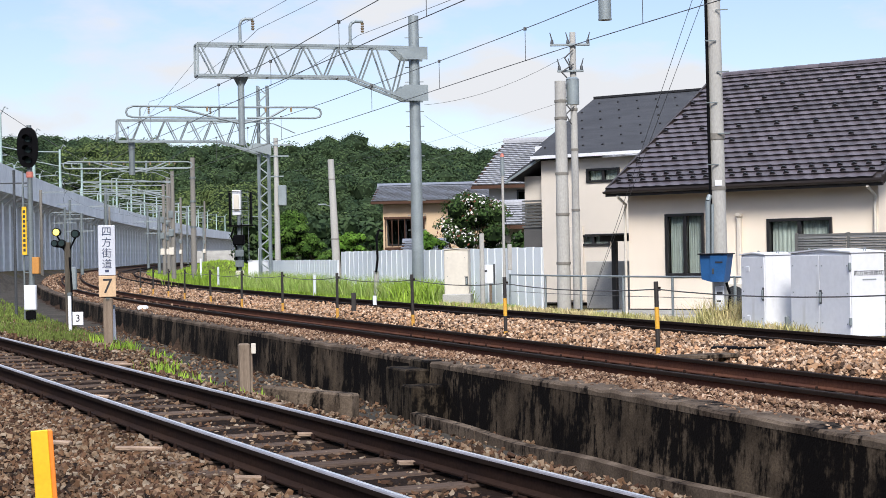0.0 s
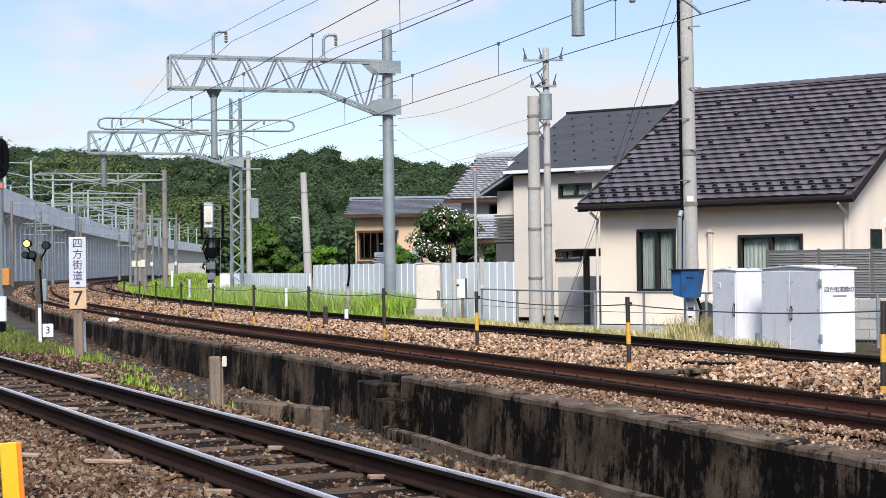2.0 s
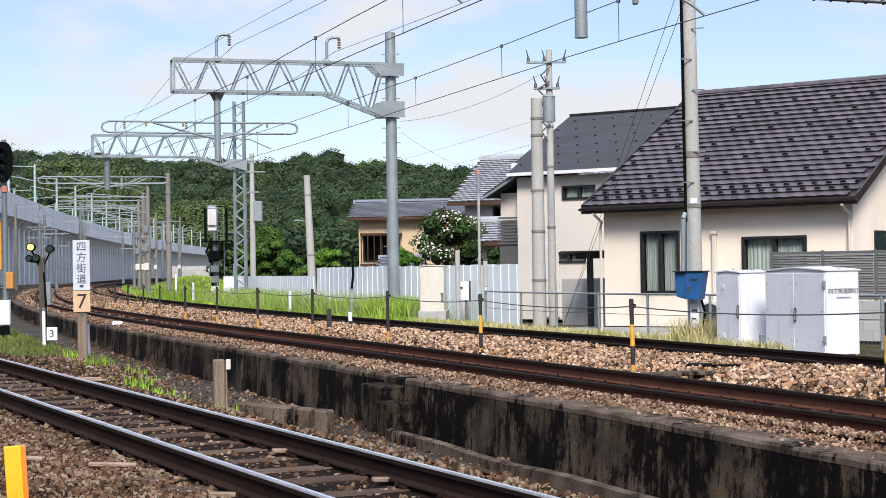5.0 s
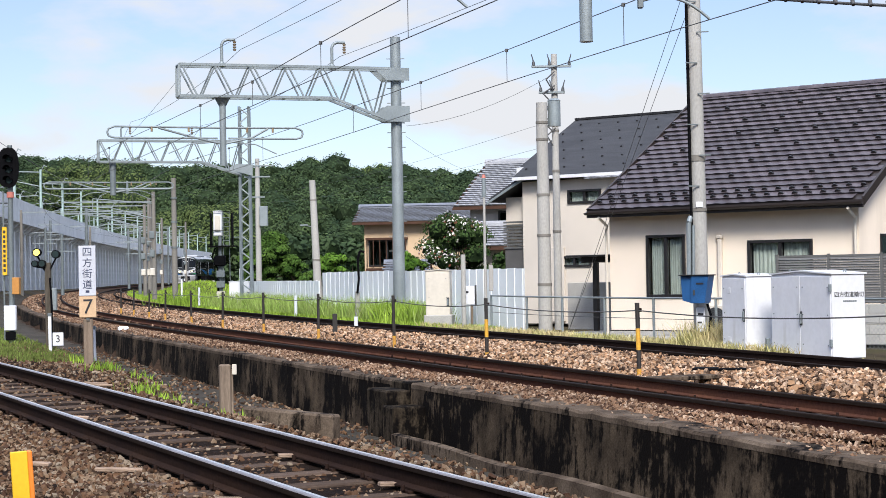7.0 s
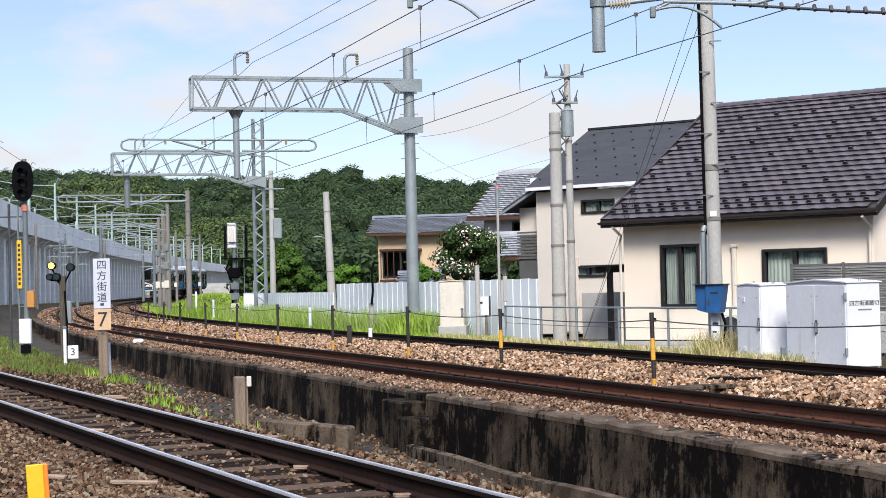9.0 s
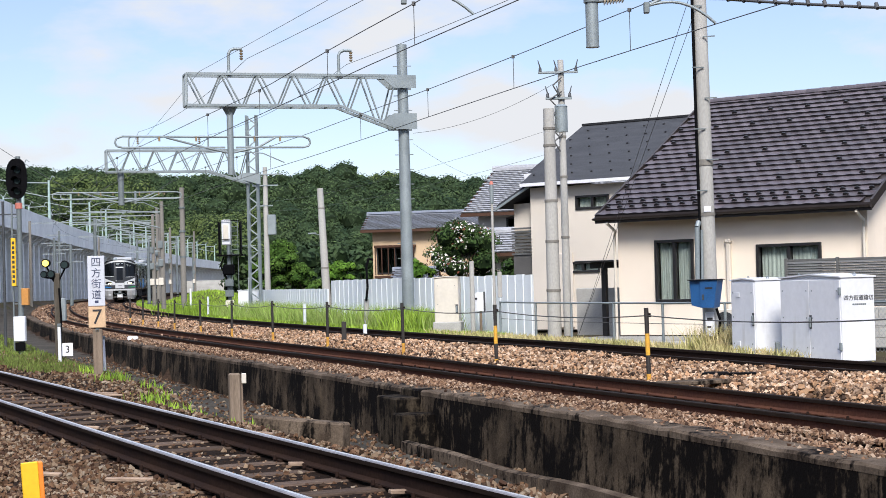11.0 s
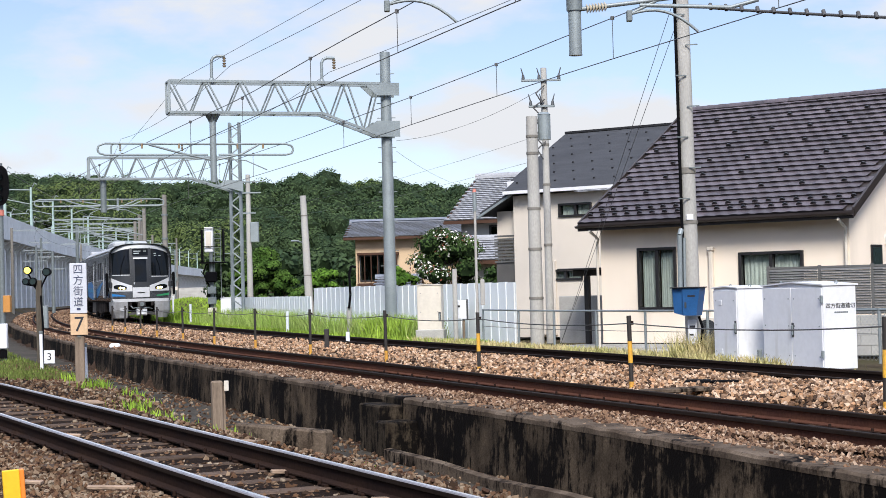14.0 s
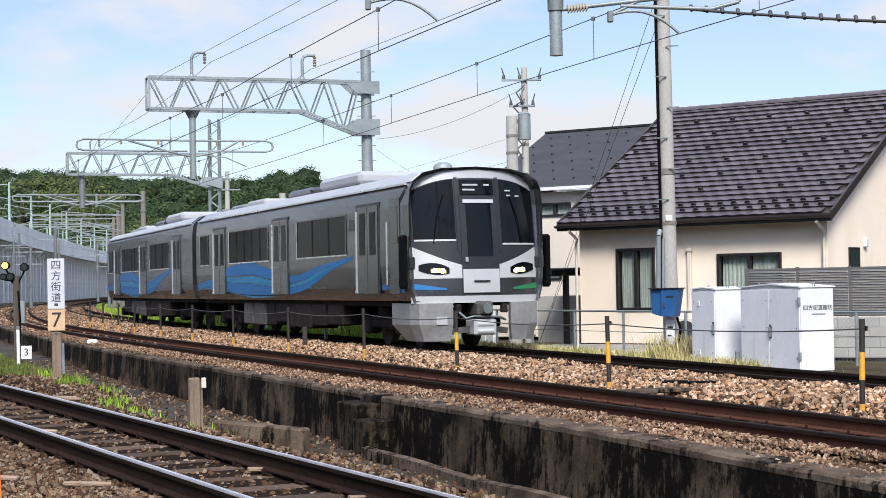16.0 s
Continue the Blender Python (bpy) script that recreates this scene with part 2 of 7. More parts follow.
def wall_mat(name, col, tint, low, high):
    """Concrete with ragged black growth that runs down in fine streaks and gathers in broad patches."""
    m = mat(name, col, 0.92, var=0.45, scale=2.2, fine=42, bump=0.5, dist=0.012, tint=tint)
    nt = m.node_tree
    N, L = nt.nodes.new, nt.links.new
    b = nt.nodes["Principled BSDF"]
    co = N("ShaderNodeTexCoord")
    fields = []
    for sc, detail in (((7.5, 7.5, 1.1), 8), ((0.9, 0.9, 0.9), 5), ((16, 16, 9), 6)):
        mp = N("ShaderNodeMapping")
        mp.inputs["Scale"].default_value = sc
        n = N("ShaderNodeTexNoise")
        n.inputs["Scale"].default_value, n.inputs["Detail"].default_value, n.inputs["Roughness"].default_value = 1.0, detail, 0.68
        L(co.outputs["Object"], mp.inputs["Vector"])
        L(mp.outputs[0], n.inputs["Vector"])
        fields.append(n.outputs["Fac"])
    total = None
    for f, k in zip(fields, (0.5, 0.75, 0.32)):
        mu = N("ShaderNodeMath")
        mu.operation = "MULTIPLY_ADD"
        L(f, mu.inputs[0])
        mu.inputs[1].default_value = k
        if total is None:
            mu.inputs[2].default_value = 0.0
        else:
            L(total, mu.inputs[2])
        total = mu.outputs[0]
    r = N("ShaderNodeMapRange")
    r.inputs[1].default_value, r.inputs[2].default_value, r.inputs[4].default_value = low, high, 0.97
    L(total, r.inputs[0])
    mx = N("ShaderNodeMix")
    mx.data_type = "RGBA"
    mx.inputs[7].default_value = (0.0035, 0.003, 0.003, 1)
    L(b.inputs["Base Color"].links[0].from_socket, mx.inputs[6])
    L(r.outputs[0], mx.inputs[0])
    L(mx.outputs[2], b.inputs["Base Color"])
    return m


M_wall = wall_mat("stained concrete wall", (0.098, 0.073, 0.050), (0.032, 0.024, 0.017), 0.715, 0.80)
M_coping = wall_mat("weathered coping", (0.15, 0.115, 0.085), (0.06, 0.044, 0.032), 0.80, 0.90)
M_ditch = mat("damp ditch floor", (0.075, 0.066, 0.054), 0.85, var=0.5, scale=1.0, fine=16, bump=0.4, dist=0.02)
M_galv = mat("galvanised steel", (0.27, 0.31, 0.32), 0.5, 0.25, var=0.2, scale=2.0, fine=30, bump=0.05)
M_galv_d = mat("weathered galvanised steel", (0.19, 0.22, 0.225), 0.55, 0.3, var=0.25, scale=2.0, fine=30, bump=0.05)
M_pole = mat("concrete pole", (0.44, 0.43, 0.40), 0.85, var=0.2, scale=1.2, fine=40, bump=0.12, dist=0.003, stretch=(1, 1, 0.4))
M_pole_o = mat("old grey concrete pole", (0.24, 0.225, 0.20), 0.88, var=0.25, scale=1.2, fine=30, bump=0.1, stretch=(1, 1, 0.4))
M_wire = mat("dark wire", (0.09, 0.09, 0.09), 0.6, 0.2, bump=0)
M_black = mat("black paint", (0.005, 0.005, 0.006), 0.68, var=0.3, bump=0.05)
M_grey_d = mat("dark grey metal", (0.075, 0.08, 0.085), 0.5, 0.2, var=0.3, bump=0.05)
M_white = mat("white painted steel", (0.75, 0.76, 0.785), 0.4, var=0.06, scale=1.5, fine=12, bump=0.03, streak=((4, 4, 0.7), 0.6, 0.75, (0.45, 0.43, 0.38), 0.35))
M_cream = mat("cream painted steel", (0.66, 0.61, 0.52), 0.5, var=0.08, scale=1.5, fine=12, bump=0.03)
M_yellow = mat("yellow paint", (0.85, 0.50, 0.02), 0.5, var=0.12, scale=4, bump=0.05)
M_orange = mat("orange paint", (0.85, 0.24, 0.03), 0.5, var=0.12, scale=4, bump=0.05)
M_tan = mat("tan sign paint", (0.62, 0.42, 0.25), 0.6, var=0.15, scale=6, bump=0.05)
M_ink = mat("black lettering", (0.02, 0.02, 0.025), 0.6, var=0.1, bump=0)
M_timber = mat("old timber", (0.26, 0.20, 0.15), 0.9, var=0.35, scale=3, fine=25, bump=0.4, dist=0.006, stretch=(6, 6, 0.6))
M_blue = mat("blue painted box", (0.02, 0.10, 0.27), 0.4, var=0.2, scale=3, bump=0.05)
M_red = mat("faded red", (0.6, 0.2, 0.15), 0.6, bump=0.03)

# ---- the lie of the tracks ----
# The upper line's far track is the base curve; y runs away from the camera.


def u_x(y):
    return 14.7 - 0.428 * y + 0.00098 * y * y


def u_z(y):
    """Rail level of the upper line."""
    y = min(y, 230.0)
    return 0.25 + 0.001 * y + 0.00001 * y * y - 0.0042 * max(0.0, 30.0 - y)


def u_at(y, d, z=0.0):
    """d metres beyond the far track's centre (negative: towards the camera), z above its rail level."""
    m = -0.428 + 0.00196 * y
    k = math.hypot(1, m)
    return Vector((u_x(y) + d / k, y - d * m / k, u_z(y) + z))


def near_at(y, d, z=0.0):
    """As u_at, for the near track, which draws closer to the far one round the bend."""
    return u_at(y, d + 0.6 * smooth(60, 105, y), z)


def u_d(x, y):
    """Offset of a place from the far track's centre line."""
    m = -0.428 + 0.00196 * y
    return (x - u_x(y)) / math.hypot(1, m)


NEAR_UP = -4.2       # the upper line's near track
WALL = -5.6          # face of the retaining wall
LOW_M = -0.4724      # the lower line is straight


def low_x(y):
    return 4.76 + LOW_M * y


def low_z(y):
    return 0.06 + 0.012 * y


def low_at(y, d, z=0.0):
    k = math.hypot(1, LOW_M)
    return Vector((low_x(y) + d / k, y - d * LOW_M / k, low_z(y) + z))


def low_d(x, y):
    return (x - low_x(y)) / math.hypot(1, LOW_M)


def wall_top(y):
    return u_z(y) - 0.13 - 0.011 * max(0.0, 19.0 - y)


def smooth(a, b, x):
    t = min(1, max(0, (x - a) / (b - a)))
    return t * t * (3 - 2 * t)


def ditch_z(y):
    return wall_top(y) - 0.72 + 0.2 * smooth(24, 60, y)


def ground_z(x, y):
    """Height of the ground at any place."""
    ye = max(-60.0, min(470.0, y))
    d = u_d(x, ye)
    far = smooth(60, 140, math.hypot(x, y))
    rail = u_z(ye) if ye > 0 else 0.25
    if d > WALL + 0.3:
        if d < -5.0:
            z = wall_top(ye) - 0.03
        elif d < NEAR_UP + 1.0:
            z = rail - (0.25 if abs(d - NEAR_UP) < 0.45 else 0.17)
        elif d < -0.64:
            z = rail - 0.17 + (0.11 + 0.06 * smooth(22, 17, ye)) * smooth(NEAR_UP + 1.0, NEAR_UP + 1.5, d) * smooth(-0.62, -0.95, d)
        elif d < 1.15:
            z = rail - (0.25 if abs(d) < 0.45 else 0.19)
        else:
            z = rail - 0.19 - 0.12 * smooth(1.15, 2.4, d)
    else:
        e = low_d(x, y)
        lz = low_z(max(-20.0, min(70.0, y)))
        dz = ditch_z(ye)
        bed = lz - 0.19
        if e < 1.25:
            z = bed - 0.05 * smooth(-1.3, -3.5, e)
        else:
            w = smooth(1.25, 2.6, e)
            drop = bed * (1 - w) + min(bed, dz + 0.1) * w
            v = smooth(WALL - 2.85, WALL - 2.35, d)
            bank = (bed - 0.06 * w) * (1 - v) + min(bed, dz + 0.03) * v
            k = smooth(21.2, 22.4, y)
            z = drop * (1 - k) + bank * k
            nearw = smooth(WALL - 1.3, WALL - 0.75, d)
            z = z * (1 - nearw) + dz * nearw
    if 95 < y < 150 and d > 2.0:
        z += 1.0 * math.exp(-((x + 15.6) / 2.6) ** 2 - ((y - 118) / 11) ** 2) * smooth(2.2, 4.0, d)
    return z + far * 0.15 * math.sin(x * 0.03) * math.cos(y * 0.027)


def ground_sheet():
    xs = sorted(set([-3000, -1500, -800, -500, -350, -250, -180, -140, -110, -90, -75] + list(np.arange(-65, 40.01, 1.0)) + list(np.arange(-30, 14, 0.25)) + [45, 55, 70, 90, 120, 160, 220, 320, 500, 800, 1500, 3000]))
    ys = sorted(set([-3000, -1000, -400, -150, -60, -30, -15] + list(np.arange(-8, 8, 2.0)) + list(np.arange(8, 36, 0.3)) + list(np.arange(36, 90, 1.0)) + list(np.arange(90, 240, 4.0)) + list(np.arange(240, 480, 8.0)) + [520, 600, 900, 1500, 3500]))
    s = Shape()
    v = [(x, y, ground_z(x, y)) for y in ys for x in xs]
    n = len(xs)
    f, mi = [], []
    for j in range(len(ys) - 1):
        for i in range(n - 1):
            cx, cy = (xs[i] + xs[i + 1]) / 2, (ys[j] + ys[j + 1]) / 2
            f.append((j * n + i, j * n + i + 1, (j + 1) * n + i + 1, (j + 1) * n + i))
            d, e = u_d(cx, max(0, min(470, cy))), low_d(cx, cy)
            k = 0
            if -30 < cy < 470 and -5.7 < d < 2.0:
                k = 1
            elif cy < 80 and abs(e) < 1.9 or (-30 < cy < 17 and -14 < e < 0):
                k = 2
            elif WALL - (2.6 if cy > 21.5 else 1.3) < d < WALL:
                k = 3
            mi.append(k)
    me = bpy.data.meshes.new("ground")
    me.from_pydata(v, [], f)
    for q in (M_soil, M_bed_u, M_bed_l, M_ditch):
        me.materials.append(q)
    me.polygons.foreach_set("material_index", mi)
    me.polygons.foreach_set("use_smooth", [True] * len(f))
    return tagged(new("ground", me), "sandy ballast bed, soil and thin grass beside railway tracks", "ground", kind="structure")


ground_sheet()


# ---- retaining wall in cast sections with a rough coping ----
def retaining_wall():
    root = tagged(new("retaining_wall"), "black-streaked concrete retaining wall with a weathered coping", "wall", kind="structure")
    ys = [6.0, 8.5, 10.8, 13.08, 15.4, 17.8, 20.35, 22.6, 25.2, 28, 31, 34.5, 38, 42, 46.5, 51, 56, 62, 70, 80, 92]
    for a, b in zip(ys, ys[1:]):
        s, c = Shape(), Shape()
        n = max(2, int((b - a) / (0.25 if b < 32 else 1.0)))
        g = 0.006
        rs, rc = [], []
        for i in range(n + 1):
            y = a + g + (b - a - 2 * g) * i / n
            dd = 0.0
            t = wall_top(y)
            p = u_at(y, WALL + dd)
            q = u_at(y, WALL + 0.62)
            c2 = u_at(y, WALL + 0.36)
            f = (p - q).normalized()
            bz = ditch_z(y) - 0.3
            w = 0.012 * noise.noise((y * 1.7, 0, 3)) + 0.01 * noise.noise((y * 5.0, 2, 3))
            rs.append([Vector((p.x, p.y, bz)) + f * 0.05, Vector((p.x, p.y, t - 0.085)) + f * w, Vector((q.x, q.y, t - 0.085)), Vector((q.x, q.y, bz))])
            h = t + 0.02 * noise.noise((y * 2.3, 5, 1)) + 0.018 * noise.noise((y * 6.1, 1, 1)) - 0.012
            rc.append([Vector((p.x, p.y, t - 0.085)) + f * (0.004 + w), Vector((p.x, p.y, h - 0.025)) + f * (0.004 + w), Vector((p.x, p.y, h)) - f * (0.02 + 0.02 * noise.noise((y * 4.1, 7, 2))), Vector((c2.x, c2.y, h)), Vector((c2.x, c2.y, t - 0.085))])
        s.sweep(rs)
        c.sweep(rc)
        sec = part("wall_section", s, M_wall, root)
        part("coping", c, M_coping, sec)
    return root


retaining_wall()


M_step = wall_mat("mossy step concrete", (0.085, 0.066, 0.046), (0.03, 0.023, 0.016), 0.72, 0.82)


def wall_steps():
    """Two worn blocks that stand against the wall."""
    root = tagged(new("concrete_steps"), "worn stacked concrete blocks forming steps against the wall", "steps")
    for y, d0, top, w, name in ((24.25, 0.34, -0.02, 0.8, "step_block"), (23.6, 0.44, -0.19, 0.42, "step_block"), (24.2, 0.03, 0.08, 0.7, "step_block")):
        p = u_at(y, WALL - d0)
        t = (u_at(y + 0.5, WALL - d0) - p)
        ang = math.degrees(math.atan2(t.y, t.x)) - 90
        zt = wall_top(y) - 0.09 + top
        zb = ditch_z(y) - 0.1 if name == "step_block" and d0 > 0.1 else zt - 0.2
        s = Shape().box(0, d0 if d0 > 0.1 else 0.3, -w / 2, w / 2, 0, zt - zb, 0, 0.02)
        part(name, s, M_step, root, m=pose(p.x, p.y, zb, 0, 0, ang))
    return root


wall_steps()


def ditch_curb():
    root = tagged(new("drain_curb"), "low mossy concrete curb beside the drain", "curb", kind="structure")
    ys = [9, 11, 13, 14.6, 16.2, 17.8, 19.5, 21.3, 23.3]
    for a, b in zip(ys, ys[1:]):
        rings = []
        for i in range(5):
            y = a + 0.01 + (b - a - 0.02) * i / 4
            o = WALL - 0.52
            z = -0.63 + 0.07 * smooth(20, 24, y) + 0.012 * math.sin(y * 2.1)
            rings.append([u_at(y, o) * 1, u_at(y, o) * 1, u_at(y, o + 0.09) * 1, u_at(y, o + 0.09) * 1])
            for k, zz in enumerate((z - 0.3, z + 0.10, z + 0.115, z - 0.3)):
                rings[-1][k].z = zz
        part("curb_stone", Shape().sweep(rings), M_coping, root)
    # a short cross slab by the timber post
    part("curb_slab", Shape().box(0, 1.35, -0.1, 0.1, -0.35, 0.2, 0, 0.025), M_coping, root, m=pose(-2.25, 20.9, -0.28, 0, 3, -30))
    return root


ditch_curb()

# ---- tracks ----
RAIL = [(-0.0635, -0.153), (0.0635, -0.153), (0.0635, -0.142), (0.0085, -0.126), (0.0085, -0.046), (0.0325, -0.038), (0.0325, -0.008), (0.028, 0.0), (0.0, 0.0), (-0.028, 0.0), (-0.0325, -0.008), (-0.0325, -0.038), (-0.0085, -0.046), (-0.0085, -0.126), (-0.0635, -0.142)]


def rail_shape(at, d, ys, shine):
    rings = [[at(y, d + o, z) for o, z in RAIL] for y in ys]
    mats = [0] * 15
    mats[5] = mats[10] = 2
    mats[6], mats[7], mats[8], mats[9] = (1, 1, 3, 3) if shine else (2, 2, 2, 2)
    return Shape().sweep(rings, mats=mats)


def railway_track(name, at, d0, y0, y1, label, web, shine, sleeper_y, joint=()):
    root = tagged(new(name), label, "railway track", kind="structure")
    ys = list(np.arange(y0, min(y1, 60), 1.0)) + list(np.arange(60, y1, 4.0))
    for sd in (-0.566, 0.566):
        part("rail", rail_shape(at, d0 + sd, ys, shine), [web, M_shine, M_head, M_worn], root)
    sl = Shape().box(-1.0, 1.0, -0.1, 0.1, -0.14, 0.0, 0, 0.012).mesh("sleeper", [M_sleeper])
    pl = Shape().box(-0.09, 0.09, -0.075, 0.075, 0, 0.02, 0, 0.004)
    for o in (-0.1, 0.1):
        pl.tube((o, 0.0, 0.02), (o, 0.0, 0.055), 0.018, 0.014, 6)
    pl = pl.mesh("tie_plate", [M_rust])
    y = sleeper_y[0]
    k = 0
    rng = random.Random(7)
    while y < sleeper_y[1]:
        p, q = at(y, d0), at(y, d0 + 1)
        ang = math.degrees(math.atan2(q.y - p.y, q.x - p.x)) + rng.uniform(-1, 1)
        zz = p.z - 0.172 + rng.uniform(-0.01, 0.006)
        s = part("sleeper", sl, None, root, m=pose(p.x, p.y, zz, 0, 0, ang))
        if y < 30:
            for sd in (-0.566, 0.566):
                part("tie_plate", pl, None, s, m=pose(sd, 0, 0.0))
        y += 0.62
        k += 1
    return root


railway_track("lower_track", low_at, 0, 4, 90, "timber-sleepered railway track with polished silver rail heads", M_rust, True, (7, 50))
railway_track("upper_track_near", near_at, NEAR_UP, 5, 232, "rusty curved railway track behind the retaining wall", M_rust_red, False, (9, 60))
railway_track("upper_track_far", u_at, 0, 8, 470, "dark curved railway track in deep ballast", M_rust, False, (12, 60))


# ---- loose stones ----
def stones(name, label, places, size, material, seed):
    """places: x, y, z of many stones; angular six-sided lumps in one mesh."""
    rng = np.random.default_rng(seed)
    n = len(places)
    base = np.array([(x, y, z) for x in (-0.72, 0.72) for y in (-0.72, 0.72) for z in (-0.72, 0.72)], float)
    tri = np.array([(0, 1, 3, 2), (4, 6, 7, 5), (0, 4, 5, 1), (2, 3, 7, 6), (0, 2, 6, 4), (1, 5, 7, 3)])
    v = base[None] + rng.uniform(-0.38, 0.38, (n, 8, 3))
    v *= (rng.uniform(0.55, 1.15, (n, 1, 3)) * np.array([1, 1, 0.8])) * rng.uniform(0.6, 1.25, (n, 1, 1)) * size
    q = rng.normal(size=(n, 4))
    q /= np.linalg.norm(q, axis=1)[:, None]
    w, x, y, z = q.T
    r = np.stack([1 - 2 * (y * y + z * z), 2 * (x * y - z * w), 2 * (x * z + y * w), 2 * (x * y + z * w), 1 - 2 * (x * x + z * z), 2 * (y * z - x * w), 2 * (x * z - y * w), 2 * (y * z + x * w), 1 - 2 * (x * x + y * y)], 1).reshape(n, 3, 3)
    v = np.einsum("nij,nkj->nki", r, v) + np.asarray(places)[:, None, :]
    f = (tri[None] + (np.arange(n) * 8)[:, None, None]).reshape(-1, 4)
    me = bpy.data.meshes.new(name)
    me.from_pydata(v.reshape(-1, 3).tolist(), [], f.tolist())
    me.materials.append(material)
    return tagged(new(name, me), label, "ballast", kind="stuff")


def scatter(n, fn, seed):
    rng = np.random.default_rng(seed)
    out = []
    for _ in range(n):
        p = fn(rng)
        if p is not None:
            out.append(p)
    return out


def near_y(rng, y0, y1):
    """More stones where the ground is near."""
    u = rng.random()
    return y0 * (y1 / y0) ** (u ** 1.0)


def s_mid(rng):
    y = near_y(rng, 10, 75)
    d = rng.uniform(NEAR_UP + 0.72, -0.66)
    p = u_at(y, d)
    return (p.x, p.y, ground_z(p.x, p.y) + rng.uniform(-0.01, 0.045) + 0.05 * noise.noise((p.x * 1.3, p.y * 1.3, 0)))


def s_shoulder(rng):
    y = near_y(rng, 10, 60)
    d = max(rng.uniform(-5.25, NEAR_UP - 0.62) - (0.0 if rng.random() < 0.9 else 0.25), WALL + 0.08)
    p = u_at(y, d)
    return (p.x, p.y, max(ground_z(p.x, p.y), wall_top(p.y) if d < -5.2 else -9) + 0.06 * smooth(-5.3, -4.9, d) + rng.uniform(-0.01, 0.02))


def s_between(rng):
    y = near_y(rng, 10, 40)
    d = rng.choice((NEAR_UP, 0)) + rng.uniform(-0.44, 0.44)
    p = u_at(y, d)
    return (p.x, p.y, ground_z(p.x, p.y) + rng.uniform(0.0, 0.03))


def s_low(rng):
    y = near_y(rng, 8, 40)
    e = rng.uniform(-1.6, 3.1)
    if abs(abs(e) - 0.566) < 0.09:
        return None
    p = low_at(y, e)
    if u_d(p.x, p.y) > WALL - (0.6 if p.y < 21.3 else 2.7):
        return None
    return (p.x, p.y, ground_z(p.x, p.y) + rng.uniform(-0.02, 0.022) - 0.02 * (abs(e) < 0.5))


def s_front(rng):
    y = near_y(rng, 7, 26)
    e = rng.uniform(-5.5, -0.7)
    p = low_at(y, e)
    return (p.x, p.y, ground_z(p.x, p.y) + rng.uniform(-0.015, 0.022))


def s_bank(rng):
    y = near_y(rng, 17, 34)
    e = 2.2 + abs(rng.normal()) * 1.0
    p = low_at(y, e)
    if u_d(p.x, p.y) > WALL - 0.1:
        return None
    return (p.x, p.y, ground_z(p.x, p.y) + rng.uniform(-0.015, 0.015))


def s_ditch(rng):
    y = near_y(rng, 16, 50)
    d = WALL - 0.05 - abs(rng.normal()) * 0.8
    p = u_at(y, d)
    return (p.x, p.y, ground_z(p.x, p.y) + 0.01)


stones("ballast_between_tracks", "coarse warm brown crushed stone between the tracks", scatter(60000, s_mid, 1), 0.031, M_ballast_u, 1)
def s_bend(rng):
    y = near_y(rng, 45, 135)
    d = rng.uniform(-5.3, 1.7)
    if min(abs(d - NEAR_UP - 0.6 * smooth(60, 105, y) - o) for o in (-0.566, 0.566)) < 0.09 or abs(abs(d) - 0.566) < 0.09:
        return None
    p = u_at(y, d)
    return (p.x, p.y, ground_z(p.x, p.y) + rng.uniform(0.0, 0.04))


stones("ballast_round_bend", "rusty brown crushed stone round the bend of the tracks", scatter(15000, s_bend, 9), 0.05, M_ballast_p, 9)
stones("ballast_shoulder", "rust-stained crushed stone behind the wall coping", scatter(20000, s_shoulder, 2), 0.023, M_ballast_p, 2)
stones("ballast_in_upper_tracks", "rust-stained crushed stone between rails", scatter(9000, s_between, 3), 0.03, M_ballast_p, 3)
stones("ballast_lower_track", "dark brown crushed stone round the lower rails", scatter(30000, s_low, 4), 0.026, M_ballast_l, 4)
stones("ballast_foreground", "dark brown crushed stone beside the lower track", scatter(42000, s_front, 5), 0.024, M_ballast_l, 5)
stones("bank_rubble", "dark stones and rubble on the bank above the drain", scatter(3600, s_bank, 8), 0.028, M_ballast_l, 8)
stones("ditch_rubble", "scattered stones in the drain", scatter(1700, s_ditch, 6), 0.03, M_ballast_l, 6)


# ---- scraps of old timber ----
def timber_scrap(x, y, ln, ang):
    z = ground_z(x, y) + 0.035
    thing("timber_scrap", Shape().box(-ln / 2, ln / 2, -0.035, 0.035, -0.015, 0.015, 0, 0.006), M_scrap, "pale splintered scrap of old sleeper timber", "timber scrap", pose(x, y, z, 2, 3, ang), group="timber scraps in the ballast")


M_scrap = mat("splintered timber", (0.36, 0.26, 0.19), 0.9, var=0.4, scale=5, fine=30, bump=0.4, dist=0.006, stretch=(1, 7, 7), obj=0.25)
for x, y, ln, ang in ((-4.35, 22.0, 0.42, 20), (-4.2, 21.7, 0.35, 14), (-2.35, 12.9, 0.36, 8), (-3.1, 13.4, 0.25, -10), (-1.3, 11.2, 0.22, 12), (-2.9, 15.7, 0.3, -25), (-1.05, 13.6, 0.3, 15), (-3.6, 17.3, 0.3, 5), (-0.2, 11.8, 0.3, 20), (-4.8, 19.2, 0.3, 10), (-1.7, 16.2, 0.3, -20)):
    timber_scrap(x, y, ln, ang)

